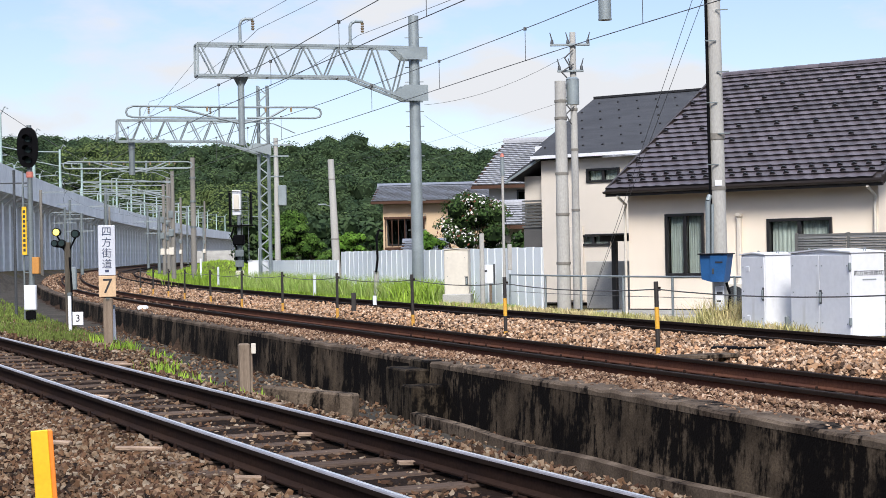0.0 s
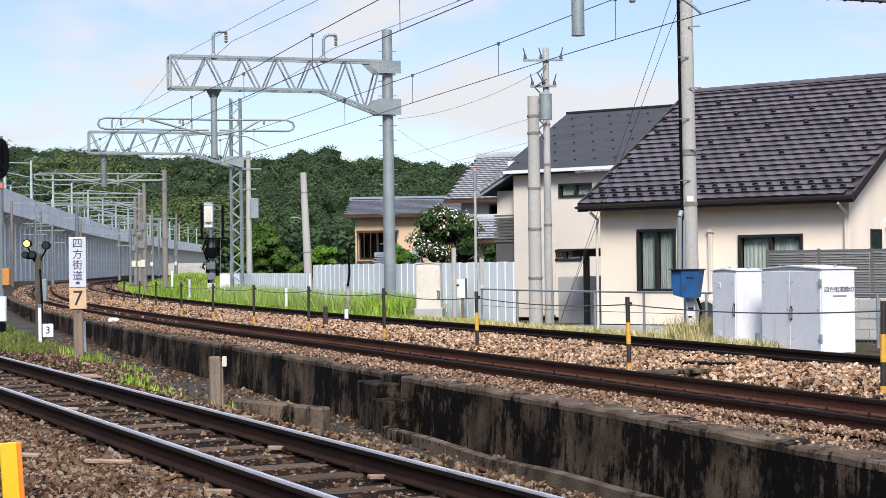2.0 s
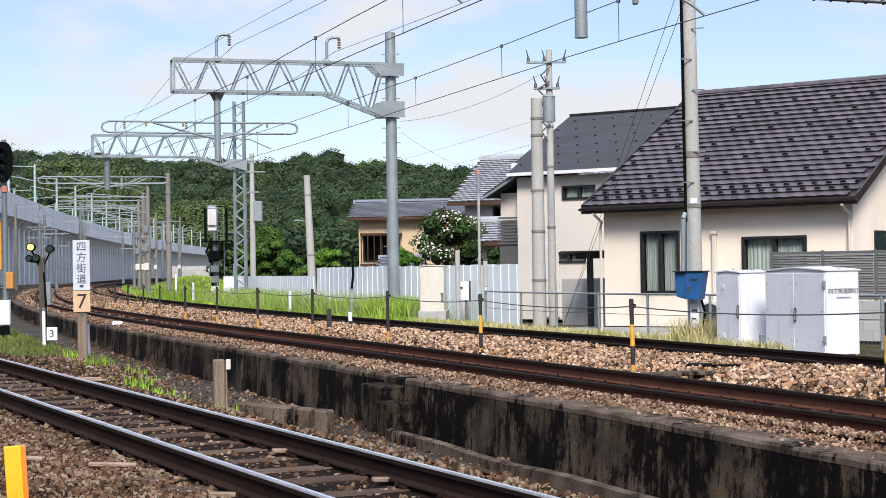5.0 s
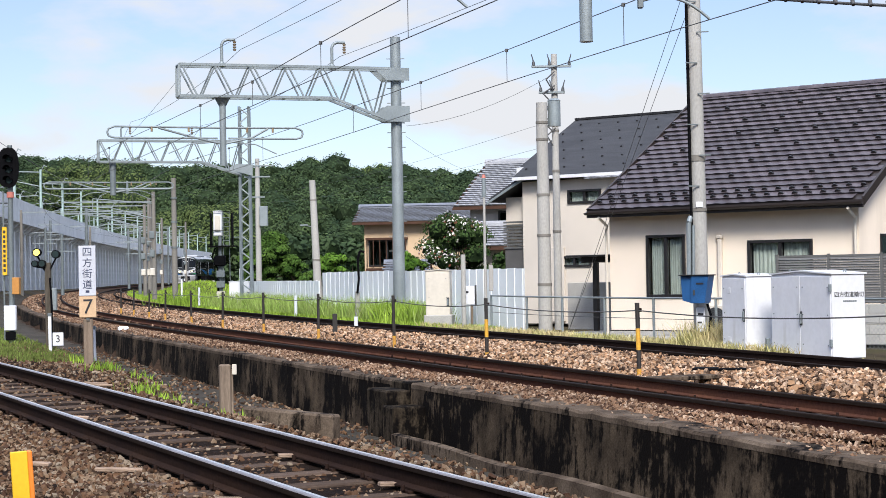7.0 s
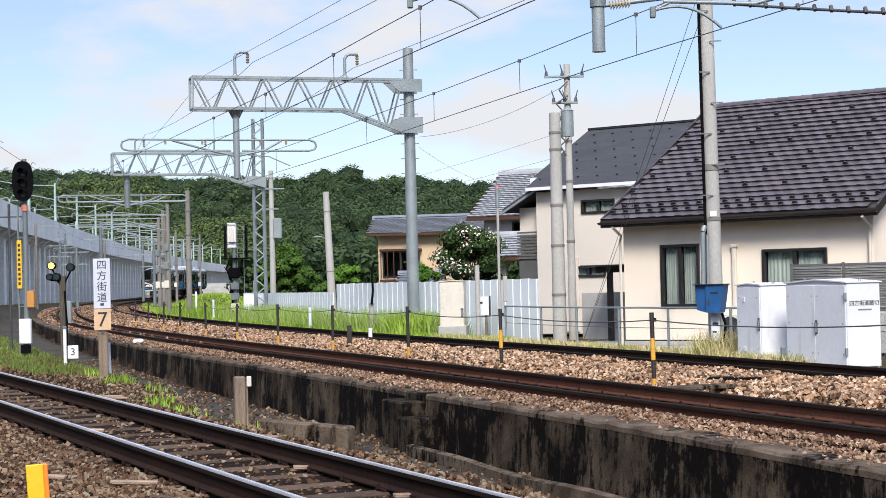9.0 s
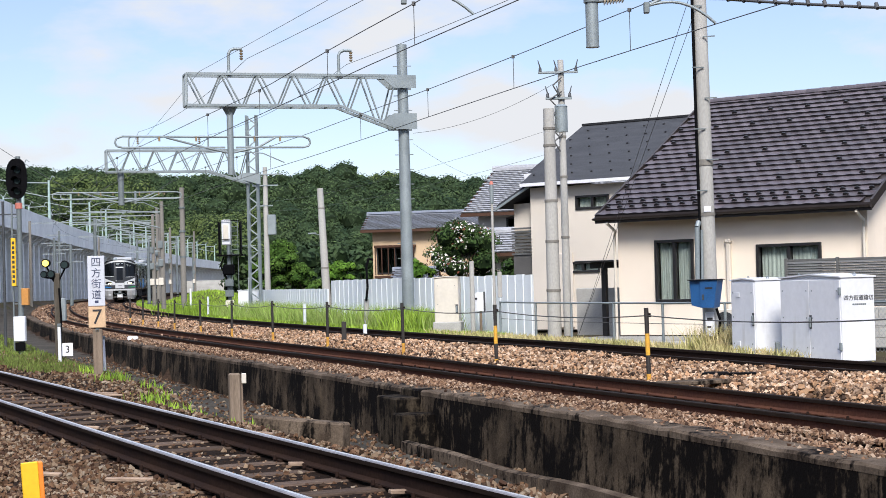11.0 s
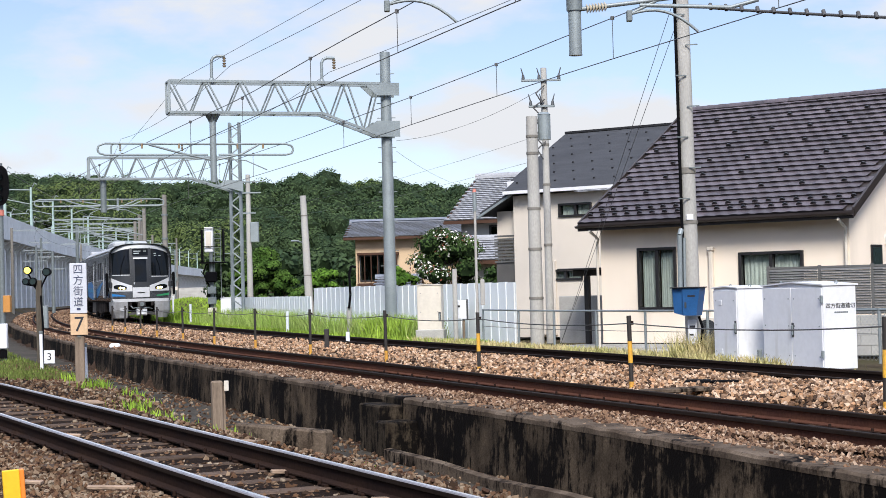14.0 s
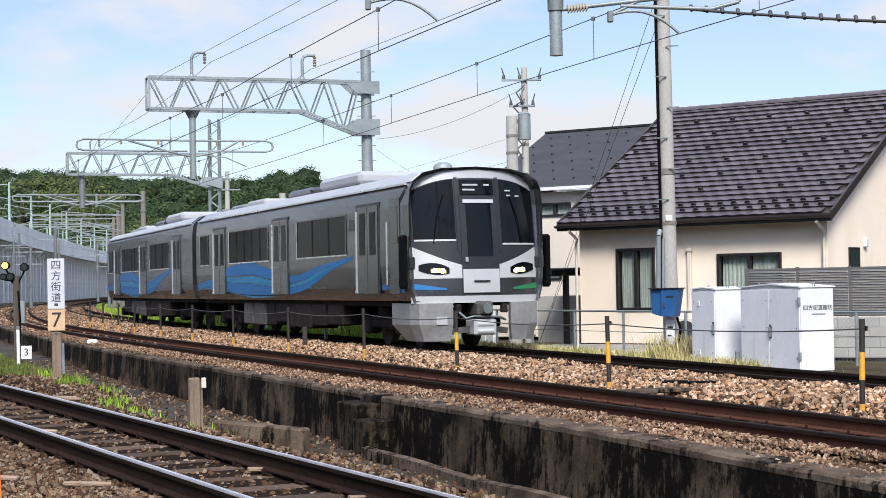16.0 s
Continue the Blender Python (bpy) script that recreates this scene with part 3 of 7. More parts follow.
# ---- houses ----
M_plaster = mat("cream plaster", (0.89, 0.775, 0.64), 0.85, var=0.07, scale=0.8, fine=60, bump=0.12, dist=0.003, streak=((1.5, 1.5, 0.3), 0.55, 0.8, (0.5, 0.43, 0.34), 0.35))
M_plaster2 = mat("pale plaster", (0.69, 0.625, 0.54), 0.85, var=0.1, scale=0.8, fine=60, bump=0.1, dist=0.003)
M_tile = mat("dark glazed roof tile", (0.105, 0.086, 0.096), 0.45, var=0.3, scale=2, fine=20, bump=0.1, obj=0.3)
M_plaster_g = mat("grey plaster", (0.50, 0.48, 0.45), 0.88, var=0.12, scale=0.8, fine=40, bump=0.1)
M_tile_j = mat("dark roof tile", (0.105, 0.086, 0.096), 0.45, var=0.3, scale=2, fine=20, bump=0.1, island=0.3)
M_tile_g = mat("grey roof tile", (0.36, 0.365, 0.38), 0.45, var=0.25, scale=2, fine=20, bump=0.1, island=0.25)
M_tile_b = mat("blue-grey roof tile", (0.17, 0.19, 0.23), 0.4, var=0.25, scale=2, fine=20, bump=0.1, island=0.25)
# darker copy of the tile greys, painting shade on the front edges
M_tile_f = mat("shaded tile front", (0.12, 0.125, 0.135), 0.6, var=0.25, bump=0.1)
M_slate = mat("dark slate roofing", (0.065, 0.068, 0.075), 0.66, var=0.25, scale=1.5, fine=30, bump=0.15, stretch=(1, 5, 1))
M_trim_d = mat("dark brown trim", (0.03, 0.022, 0.02), 0.45, var=0.2, bump=0.03)
M_frame_shade = mat("black window frame", (0.018, 0.017, 0.018), 0.4, var=0.2, bump=0.02)
M_glass = glass_mat("dark window glass", (0.03, 0.045, 0.045), 0.06)
M_curtain = mat("pale green curtain", (0.48, 0.54, 0.52), 0.9, var=0.3, scale=2, fine=12, bump=0.3, dist=0.02, stretch=(9, 9, 0.4))
M_orange_w = mat("ochre plaster", (0.62, 0.46, 0.30), 0.85, var=0.12, scale=1, fine=40, bump=0.1)
M_brown = mat("brown timber", (0.09, 0.05, 0.035), 0.7, var=0.3, scale=2, bump=0.1)
M_clad = mat("dark ribbed cladding", (0.10, 0.095, 0.09), 0.6, var=0.2, scale=2, bump=0.1)
M_louver = mat("grey louvred fence", (0.13, 0.13, 0.125), 0.5, 0.2, var=0.12, bump=0.03)
M_block = mat("grey concrete block", (0.48, 0.47, 0.44), 0.9, var=0.2, scale=2, fine=40, bump=0.3, dist=0.004, obj=0.08)
M_vinyl = mat("white fence panel", (0.80, 0.84, 0.86), 0.5, var=0.06, scale=1, bump=0.02)


def window(parent, x0, x1, z0, z1, y=0.0, curtain=True, name="window"):
    """A sliding window set in the wall plane y; it faces -y."""
    fr = Shape()
    t = 0.06
    for a, b, c, d in ((x0, x1, z1 - t, z1), (x0, x1, z0, z0 + t), (x0, x0 + t, z0 + t, z1 - t), (x1 - t, x1, z0 + t, z1 - t)):
        fr.box(a, b, y - 0.05, y + 0.06, c, d, 0, 0.006)
    w = part(name, fr, M_frame_shade, parent)
    mid = (x0 + x1) / 2
    part("stile", Shape().box(mid - 0.035, mid + 0.035, y - 0.03, y + 0.04, z0 + t, z1 - t, 0, 0.005), M_frame_shade, w)
    for a, b, dy in ((x0 + t, mid - 0.035, 0.0), (mid + 0.035, x1 - t, 0.02)):
        part("pane", Shape().box(a, b, y + 0.018 + dy, y + 0.024 + dy, z0 + t, z1 - t), M_pane, w).visible_shadow = False
    if curtain:
        for a, b in ((x0 + t, mid - 0.02), (mid + 0.03, x1 - t)):
            n = 26
            pts = [(a + (b - a) * i / n, y + 0.12 + 0.02 * math.sin(i * 1.7) + 0.008 * math.sin(i * 4.1)) for i in range(n + 1)]
            part("curtain", Shape().sweep([[(px, py, z0 + 0.05), (px, py, z1 - 0.05)] for px, py in pts], closed=False, smooth=True), M_curtain, w)
    return w


def pane_mat():
    m = bpy.data.materials.new("window pane")
    m.use_nodes = True
    nt = m.node_tree
    nt.nodes.clear()
    o = nt.nodes.new("ShaderNodeOutputMaterial")
    mx = nt.nodes.new("ShaderNodeMixShader")
    tr = nt.nodes.new("ShaderNodeBsdfTransparent")
    tr.inputs[0].default_value = (0.93, 0.95, 0.94, 1)
    gl = nt.nodes.new("ShaderNodeBsdfGlossy")
    gl.inputs["Roughness"].default_value = 0.03
    fr = nt.nodes.new("ShaderNodeFresnel")
    fr.inputs[0].default_value = 1.5
    nt.links.new(fr.outputs[0], mx.inputs[0])
    nt.links.new(tr.outputs[0], mx.inputs[1])
    nt.links.new(gl.outputs[0], mx.inputs[2])
    nt.links.new(mx.outputs[0], o.inputs[0])
    return m


M_pane = pane_mat()


def tile_mesh(w, l, name, material):
    """One wavy tile: x across, y up the slope, front edge at y=0."""
    s = Shape()
    n = 6
    prof = [(-w / 2 + w * i / n, 0.007 * math.sin(math.pi * 2 * i / n) + 0.008) for i in range(n + 1)]
    top = [[(x, 0.0, z + 0.042) for x, z in prof], [(x, l, z * 0.6 + 0.004) for x, z in prof]]
    s.sweep(top, closed=False, smooth=True)
    # near-black front edge paints the shadow line under each course
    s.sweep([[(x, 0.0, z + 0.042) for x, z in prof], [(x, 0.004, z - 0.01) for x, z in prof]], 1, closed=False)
    return s.mesh(name, [material, M_frame_shade])


def joined_tiles(rows, cols, w, l, x0, material, name, row0=0, front=None):
    """Many tiles in one mesh, row by row up the slope."""
    s = Shape()
    n = 4
    for r in range(row0, rows):
        for c in range(cols):
            cx = x0 + w * (c + 0.5) + (w / 2 if r % 2 else 0)
            y = r * l
            pr = [(cx - w / 2 + w * i / n, 0.007 * math.sin(math.pi * 2 * i / n) + 0.008) for i in range(n + 1)]
            s.sweep([[(x, y, z + 0.042) for x, z in pr], [(x, y + l + 0.02, z * 0.6) for x, z in pr]], closed=False)
            # front strip in the darker material: shade of the row put into colour
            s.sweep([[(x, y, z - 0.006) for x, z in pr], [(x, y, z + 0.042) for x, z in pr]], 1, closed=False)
    return s.mesh(name, [material, front or M_frame_shade])


def box_walls(root, length, depth, h, rise, material, holes):
    """Front wall with openings (x0, x1, z0, z1); gable ends and back."""
    t = 0.14
    s = Shape()
    xs = sorted({0, length} | {v for o in holes for v in o[:2]})
    zs = sorted({0, h} | {v for o in holes for v in o[2:]})

    def solid(i, k):
        if not (0 <= i < len(xs) - 1 and 0 <= k < len(zs) - 1):
            return False
        return not any(o[0] <= xs[i] and xs[i + 1] <= o[1] and o[2] <= zs[k] and zs[k + 1] <= o[3] for o in holes)
    nz = len(zs)
    vs = [(x, y, z) for y in (0, t) for x in xs for z in zs]
    q = len(xs) * nz
    fs = []
    for i in range(len(xs) - 1):
        for k in range(nz - 1):
            if not solid(i, k):
                continue
            a, b, c, d = i * nz + k, (i + 1) * nz + k, (i + 1) * nz + k + 1, i * nz + k + 1
            fs += [(a, b, c, d), (q + d, q + c, q + b, q + a)]
            for (e, f), ok in (((a, b), solid(i, k - 1)), ((b, c), solid(i + 1, k)), ((c, d), solid(i, k + 1)), ((d, a), solid(i - 1, k))):
                if not ok:
                    fs.append((e, f, q + f, q + e))
    s.add(vs, fs)
    part("front_wall", s, material, root)
    part("back_wall", Shape().box(0, length, depth - t, depth, 0, h), material, root)
    for x in (0, length - t):
        poly = [(x, t, 0), (x, depth - t, 0), (x, depth - t, h), (x, depth / 2, h + rise), (x, t, h)]
        part("gable_wall", Shape().prism(poly, (t, 0, 0)), material, root)


def near_house():
    root = tagged(new("single_storey_house"), "cream plastered house with a dark brown tiled gable roof", "house")
    z0 = 0.12
    root.matrix_basis = pose(4.02, 36.5, z0, 0, 0, -38.1)
    L, D, H, SL = 5.72, 8.9, 2.66, 0.57
    holes = [(0.92, 1.86, 0.82, 2.14), (3.31, 4.74, 0.95, 1.97)]
    box_walls(root, L, D, H, D / 2 * SL, M_plaster, holes)
    part("plinth", Shape().box(-0.02, L + 0.02, -0.03, 0, 0, 0.1, 0, 0.005), M_concrete, root)
    part("sill_band", Shape().box(-0.01, L + 0.01, -0.018, 0, 0.1, 0.125), M_trim_d, root)
    for a, b, c, d in holes:
        window(root, a, b, c, d)
    # black board behind the panes, painting the unlit room
    part("room_backing", Shape().box(0.3, L - 0.3, 2.2, 2.3, 0, 2.5), M_frame_shade, root)
    # roof
    ov, run = 0.42, D / 2 + 0.42
    th = math.atan(SL)
    for side in (0, 1):
        ey = -ov if side == 0 else D + ov
        ez = H + 0.27 - ov * SL
        dy = 1 if side == 0 else -1
        poly = [(-0.27, ey, ez), (L + 0.27, ey, ez), (L + 0.27, D / 2, ez + run * SL), (-0.27, D / 2, ez + run * SL)]
        part("roof_deck", Shape().prism(poly, (0, 0, -0.1)), M_trim_d, root)
        part("fascia", Shape().box(-0.29, L + 0.29, min(ey, ey - 0.03 * dy), max(ey, ey - 0.03 * dy), ez - 0.15, ez + 0.005), M_trim_d, root)
    # eaves gutter
    g = Shape()
    g.sweep([[(x, -ov - 0.08 + 0.06 * math.cos(a), H - 0.01 + 0.05 * math.sin(a)) for a in [math.pi * k / 6 for k in range(6, 13)]] for x in (-0.3, L + 0.3)], closed=False)
    part("gutter", g, M_trim_d, root)
    # downpipes
    part("downpipe", Shape().pipe([(L - 0.02, -ov - 0.05, H - 0.12), (L - 0.02, -0.12, H - 0.3), (L - 0.05, -0.07, H - 0.4), (L - 0.05, -0.07, 0.0)], 0.03, 8), M_cream, root)
    part("downpipe", Shape().pipe([(0.02, -ov - 0.05, H - 0.12), (0.02, -0.12, H - 0.3), (-0.05, -0.06, H - 0.4), (-0.05, -0.06, 0.0)], 0.03, 8), M_cream, root)
    part("duct", Shape().box(2.64, 2.74, -0.09, 0, 0.6, 2.02, 0, 0.02), M_plaster2, root)
    part("duct_cap", Shape().box(2.62, 2.76, -0.11, 0, 2.02, 2.1, 0, 0.02), M_plaster2, root)
    for x in (-0.27, L + 0.27):
        for side in (0, 1):
            ey = -ov if side == 0 else D + ov
            ez = H + 0.27 - ov * SL
            part("verge_board", Shape().prism([(x - 0.02, ey, ez - 0.12), (x - 0.02, D / 2, ez + run * SL - 0.12), (x - 0.02, D / 2, ez + run * SL + 0.06), (x - 0.02, ey, ez + 0.06)], (0.05, 0, 0)), M_trim_d, root)
            if x < 0:
                part("verge_strip", Shape().bar((x - 0.045, ey, ez - 0.05), (x - 0.045, D / 2, ez + run * SL - 0.05), 0.03, 0.06), M_galv, root)
    # tiles: each one of the lower rows, the upper rows joined
    w, l = 0.305, 0.235
    rows = int(run / math.cos(th) / l) + 1
    cols = int((L + 0.54) / w)
    sl = tagged(part("tiled_slope", None, None, root, "dark tiles with snow guards", pose(-0.27, -ov, H + 0.27 - ov * SL, math.degrees(th))))
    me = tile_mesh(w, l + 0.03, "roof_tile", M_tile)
    cut = 13
    for r in range(cut):
        for c in range(cols):
            part("roof_tile", me, None, sl, m=pose(w * (c + 0.5) + (w / 2 if r % 2 else 0) - 0.03, r * l, 0.0))
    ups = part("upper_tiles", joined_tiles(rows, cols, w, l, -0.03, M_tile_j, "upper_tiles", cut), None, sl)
    ups["kind"] = "stuff"
    gm = Shape()
    gm.prism([(0.062 * math.cos(a), 0, 0.06 * math.sin(a) + 0.02) for a in [math.pi * k / 6 for k in range(7)]], (0, 0.03, 0))
    gm = gm.mesh("snow_guard", [M_frame_shade])
    for k, r in enumerate((1, 2, 5, 8, 11, 14, 17, 20)):
        for c in range(0, cols, 3 if r > 2 else 1):
            part("snow_guard", gm, None, sl, m=pose(w * (c + 0.5 + (0.5 if k % 2 else 0)), r * l + 0.05, 0.02))
    # back slope and ridge
    bk = part("back_slope", joined_tiles(rows, cols, w, l, -0.03, M_tile_j, "back_slope"), None, root, m=pose(L + 0.27, D + ov, H + 0.27 - ov * SL, math.degrees(th), 0, 180))
    bk["kind"] = "stuff"
    rz = H + 0.27 - ov * SL + run * SL
    for i in range(int((L + 0.54) / 0.3)):
        x = -0.27 + 0.3 * i
        part("ridge_tile", Shape().sweep([[(xx, D / 2 + rr * math.cos(a), rz + 0.0 + rr * math.sin(a)) for a in [math.pi * k / 6 for k in range(7)]] for xx, rr in ((x, 0.10), (x + 0.31, 0.09))], closed=False, smooth=True), M_tile, root)
    # small window on the side
    g = part("side_window", Shape().box(L, L + 0.03, 1.0, 1.55, 1.45, 2.05, 0, 0.01), M_frame_shade, root)
    part("pane", Shape().box(L + 0.03, L + 0.034, 1.06, 1.49, 1.51, 1.99), M_glass, g)
    part("vent_cap", Shape().box(L, L + 0.08, 1.75, 1.9, 2.05, 2.25, 0, 0.02), M_white, root)
    return root


near_house()


def ac_unit(m, label):
    r = tagged(new("outdoor_unit"), label, "air conditioner")
    r.matrix_basis = m
    part("casing", Shape().box(0, 0.78, 0, 0.3, 0.08, 0.68, 0, 0.015), M_cream, r)
    g = Shape()
    for k in range(6):
        rad = 0.05 + 0.04 * k
        pts = [(0.30 + rad * math.cos(a), -0.012, 0.38 + rad * math.sin(a)) for a in np.linspace(0, 2 * math.pi, 19)]
        g.pipe(pts, 0.006, 4)
    part("fan_grille", g, M_grey_d, r)
    part("fan", Shape().tube((0.3, 0.004, 0.38), (0.3, -0.004, 0.38), 0.25, n=20), M_grey_d, r)
    for x in (0.08, 0.6):
        part("foot", Shape().box(x, x + 0.12, 0, 0.3, 0, 0.08), M_black, r)
    return r


ac_unit(pose(5.72, 34.78, 0.1, 0, 0, -38.1), "beige outdoor air conditioner unit beside the house wall")


def louvre_fence():
    """Grey louvred panels on a block wall beside the house."""
    root = tagged(new("louvre_fence"), "grey louvred fence panels on a low block wall", "fence")
    a, b = Vector((6.75, 32.4, 0.05)), Vector((13.5, 28.6, 0.05))
    d = (b - a).normalized()
    ang = math.degrees(math.atan2(d.y, d.x))
    root.matrix_basis = pose(a.x, a.y, a.z, 0, 0, ang)
    n = 7
    pw = 1.0
    blk = Shape().box(0, 0.39, 0, 0.12, 0, 0.185, 0, 0.008).mesh("block", [M_block])
    sl = Shape().prism([(0.03, 0.0, 0.0), (0.03, 0.03, 0.045), (0.03, 0.036, 0.045), (0.03, 0.006, 0.0)], (pw - 0.06, 0, 0)).mesh("slat", [M_louver])
    for c in range(int(n * pw / 0.395)):
        for r in range(4):
            part("block", blk, None, root, m=pose(c * 0.395 + (0.2 if r % 2 else 0), 0, r * 0.19))
    for i in range(n):
        pan = part("panel", Shape().box(i * pw, i * pw + 0.05, 0.0, 0.08, 0.76, 1.72, 0, 0.005).box(i * pw + 0.05, i * pw + pw, 0.03, 0.05, 0.78, 0.82).box(i * pw + 0.05, i * pw + pw, 0.03, 0.05, 1.66, 1.70), M_louver, root)
        for k in range(18):
            part("slat", sl, None, pan, m=pose(i * pw + 0.02, 0.01, 0.80 + 0.048 * k))
    return root


louvre_fence()


def second_house():
    root = tagged(new("two_storey_house"), "pale plastered house with a dark slate hipped roof", "house")
    z0 = 0.1
    root.matrix_basis = pose(2.78, 47.2, z0, 0, 0, -36)
    L, D, H, SL = 7.6, 7.0, 3.95, 0.6
    holes = [(1.48, 2.53, 3.28, 3.66), (1.1, 2.2, 1.55, 1.85)]
    box_walls(root, L, D, H, 0.0, M_plaster2, holes)
    # pale curtains added here stand in for sky reflected in the panes
    for a, b, c, d in holes:
        window(root, a, b, c, d)
    # near-black board added for the darkness indoors
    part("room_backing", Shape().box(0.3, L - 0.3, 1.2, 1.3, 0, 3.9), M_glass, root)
    o = 0.35
    e = [(-0.1, -o, H), (L + o, -o, H), (L + o, 6.35, H), (-0.1, 6.35, H)]
    rz = 5.9
    r0, r1 = (0.01, 3.0, rz), (L + o, 3.0, rz)
    up = lambda p: (p[0], p[1], p[2] + 0.12)
    part("roof_slope", Shape().prism([up(e[0]), up(e[1]), r1, r0], (0, 0, -0.1)), M_slate, root)
    part("roof_slope", Shape().prism([up(e[2]), up(e[3]), r0, r1], (0, 0, -0.1)), M_slate, root)
    part("roof_hip", Shape().prism([(-1.2, 4.2, 4.5), (-0.62, 0.8, 4.42), r0], (0, 0, -0.1)), M_slate, root)
    part("roof_hip", Shape().prism([(-0.62, 0.8, 4.42), (0.2, 0.8, 4.42), r0], (0, 0, -0.1)), M_slate, root)
    part("hip_fascia", Shape().box(-0.66, 0.1, 0.74, 0.78, 4.26, 4.42), M_white, root)
    part("upper_wall", Shape().box(-0.45, -0.01, 1.0, 3.4, 3.4, 4.4), M_plaster2, root)
    part("fascia", Shape().box(-0.1, L + o, -o - 0.03, -o, H + 0.03, H + 0.12), M_white, root)
    part("ridge_cap", Shape().bar(r0, r1, 0.2, 0.06), M_frame_shade, root)
    gm = Shape().box(-0.03, 0.03, 0, 0.04, 0, 0.05, 0, 0.008).mesh("snow_guard", [M_frame_shade])
    for k in range(6):
        f = 0.12 + 0.15 * k
        for c in range(12):
            x = 0.1 + c * 0.62 + (0.3 if k % 2 else 0)
            part("snow_guard", gm, None, root, m=pose(x, -o + (3.0 + o) * f, H + 0.12 + (rz - H - 0.12) * f))
    # porch wing with its own eave, dark cladding strip and canopy
    part("wing_wall", Shape().box(-0.75, 0, 0.3, 3.2, 0, 3.55), M_plaster2, root)
    part("wing_roof", Shape().prism([(-1.0, -0.2, 3.42), (0.1, -0.2, 4.0), (0.1, 3.6, 4.0), (-1.0, 3.6, 3.42)], (0, 0, 0.1)), M_slate, root)
    part("wing_fascia", Shape().prism([(-1.05, -0.24, 3.35), (0.1, -0.24, 3.95), (0.1, -0.24, 4.02), (-1.05, -0.24, 3.42)], (0, 0.04, 0)), M_galv, root)
    cl = part("cladding", Shape().box(-0.75, -0.1, 0.22, 0.3, 0.1, 2.1), M_clad, root)
    for k in range(9):
        part("slat", Shape().box(-0.78, -0.06, 0.18, 0.22, 2.1 + 0.09 * k, 2.15 + 0.09 * k), M_louver, cl)
    part("entrance_door", Shape().box(0.55, 1.35, -0.06, 0.0, 0.05, 2.1, 0, 0.01), M_plaster2, root)
    part("downpipe", Shape().pipe([(L * 0.5, -0.1, H), (L * 0.5, -0.06, H - 0.3), (L * 0.5, -0.06, 0)], 0.035, 8), M_white, root)
    return root


second_house()


def carport():
    root = tagged(new("carport"), "black single-post carport canopy beside a grey wall", "carport")
    root.matrix_basis = pose(3.62, 39.4, 0.1, 0, 0, -38)
    part("post", Shape().box(0.1, 0.22, 0.4, 0.52, 0, 1.62, 0, 0.01), M_frame_shade, root)
    part("beam", Shape().box(-0.2, 1.9, 0.38, 0.56, 1.62, 1.76, 0, 0.01), M_frame_shade, root)
    part("canopy", Shape().box(-0.25, 2.0, -0.2, 2.4, 1.76, 1.80, 0, 0.01), M_frame_shade, root)
    return root


carport()
yw = thing("yard_wall", Shape().box(0, 1.3, 0, 0.15, 0, 1.15, 0, 0.01), M_concrete, "grey rendered yard wall behind the carport", "wall", pose(3.5, 41.4, 0.1, 0, 0, -38))
thing("yard_paving", Shape().box(0, 9, 0, 6, 0, 0.06, 0, 0.02), M_concrete, "pale concrete paving of a house yard", "paving", pose(1.9, 37.2, 0.06, 0, 0, -38), kind="structure")


def tiled_house(name, label, base, z0, ang, L, D, H, SL, wall_m, tile_m, holes, o=0.5):
    root = tagged(new(name), label, "house")
    root.matrix_basis = pose(base[0], base[1], z0, 0, 0, ang)
    box_walls(root, L, D, H, D / 2 * SL, wall_m, holes)
    for a, b, c, d in holes:
        window(root, a, b, c, d, curtain=False)
    if holes:
        # dark board in place of an unlit interior
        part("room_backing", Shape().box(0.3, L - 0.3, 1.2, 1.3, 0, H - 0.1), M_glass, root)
    run = D / 2 + o
    th = math.atan(SL)
    ez = H - o * SL + 0.2
    w, l = 0.26, 0.2
    for side in (0, 1):
        ey = -o if side == 0 else D + o
        part("roof_deck", Shape().prism([(-o, ey, ez - 0.02), (L + o, ey, ez - 0.02), (L + o, D / 2, ez + run * SL - 0.02), (-o, D / 2, ez + run * SL - 0.02)], (0, 0, -0.12)), M_brown, root)
        m = pose(-o, ey, ez, math.degrees(th)) if side == 0 else pose(L + o, ey, ez, math.degrees(th), 0, 180)
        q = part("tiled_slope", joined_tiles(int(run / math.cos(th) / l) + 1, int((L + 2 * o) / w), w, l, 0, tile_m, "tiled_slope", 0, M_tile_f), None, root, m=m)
        q["kind"] = "stuff"
    part("ridge", Shape().sweep([[(x, D / 2 + 0.14 * math.cos(a), ez + run * SL - 0.02 + 0.2 * math.sin(a)) for a in [math.pi * k / 6 for k in range(7)]] for x in (-o, L + o)], closed=False), tile_m, root)
    part("gutter", Shape().bar((-o, -o - 0.05, ez - 0.1), (L + o, -o - 0.05, ez - 0.1), 0.1, 0.08), M_brown, root)
    return root


gh = tiled_house("grey_tiled_house", "grey walled two-storey house with silver-grey wavy roof tiles", (1.75, 63), 0.2, -20, 7.0, 7.0, 3.85, 0.45, M_plaster_g, M_tile_g, [(1.1, 2.05, 3.05, 3.62)])
gl = tiled_house("grey_tiled_annex", "single-storey annex with silver-grey wavy roof tiles", (2.0, 59.6), 0.2, -20, 3.0, 2.0, 2.32, 0.5, M_plaster2, M_tile_g, [])
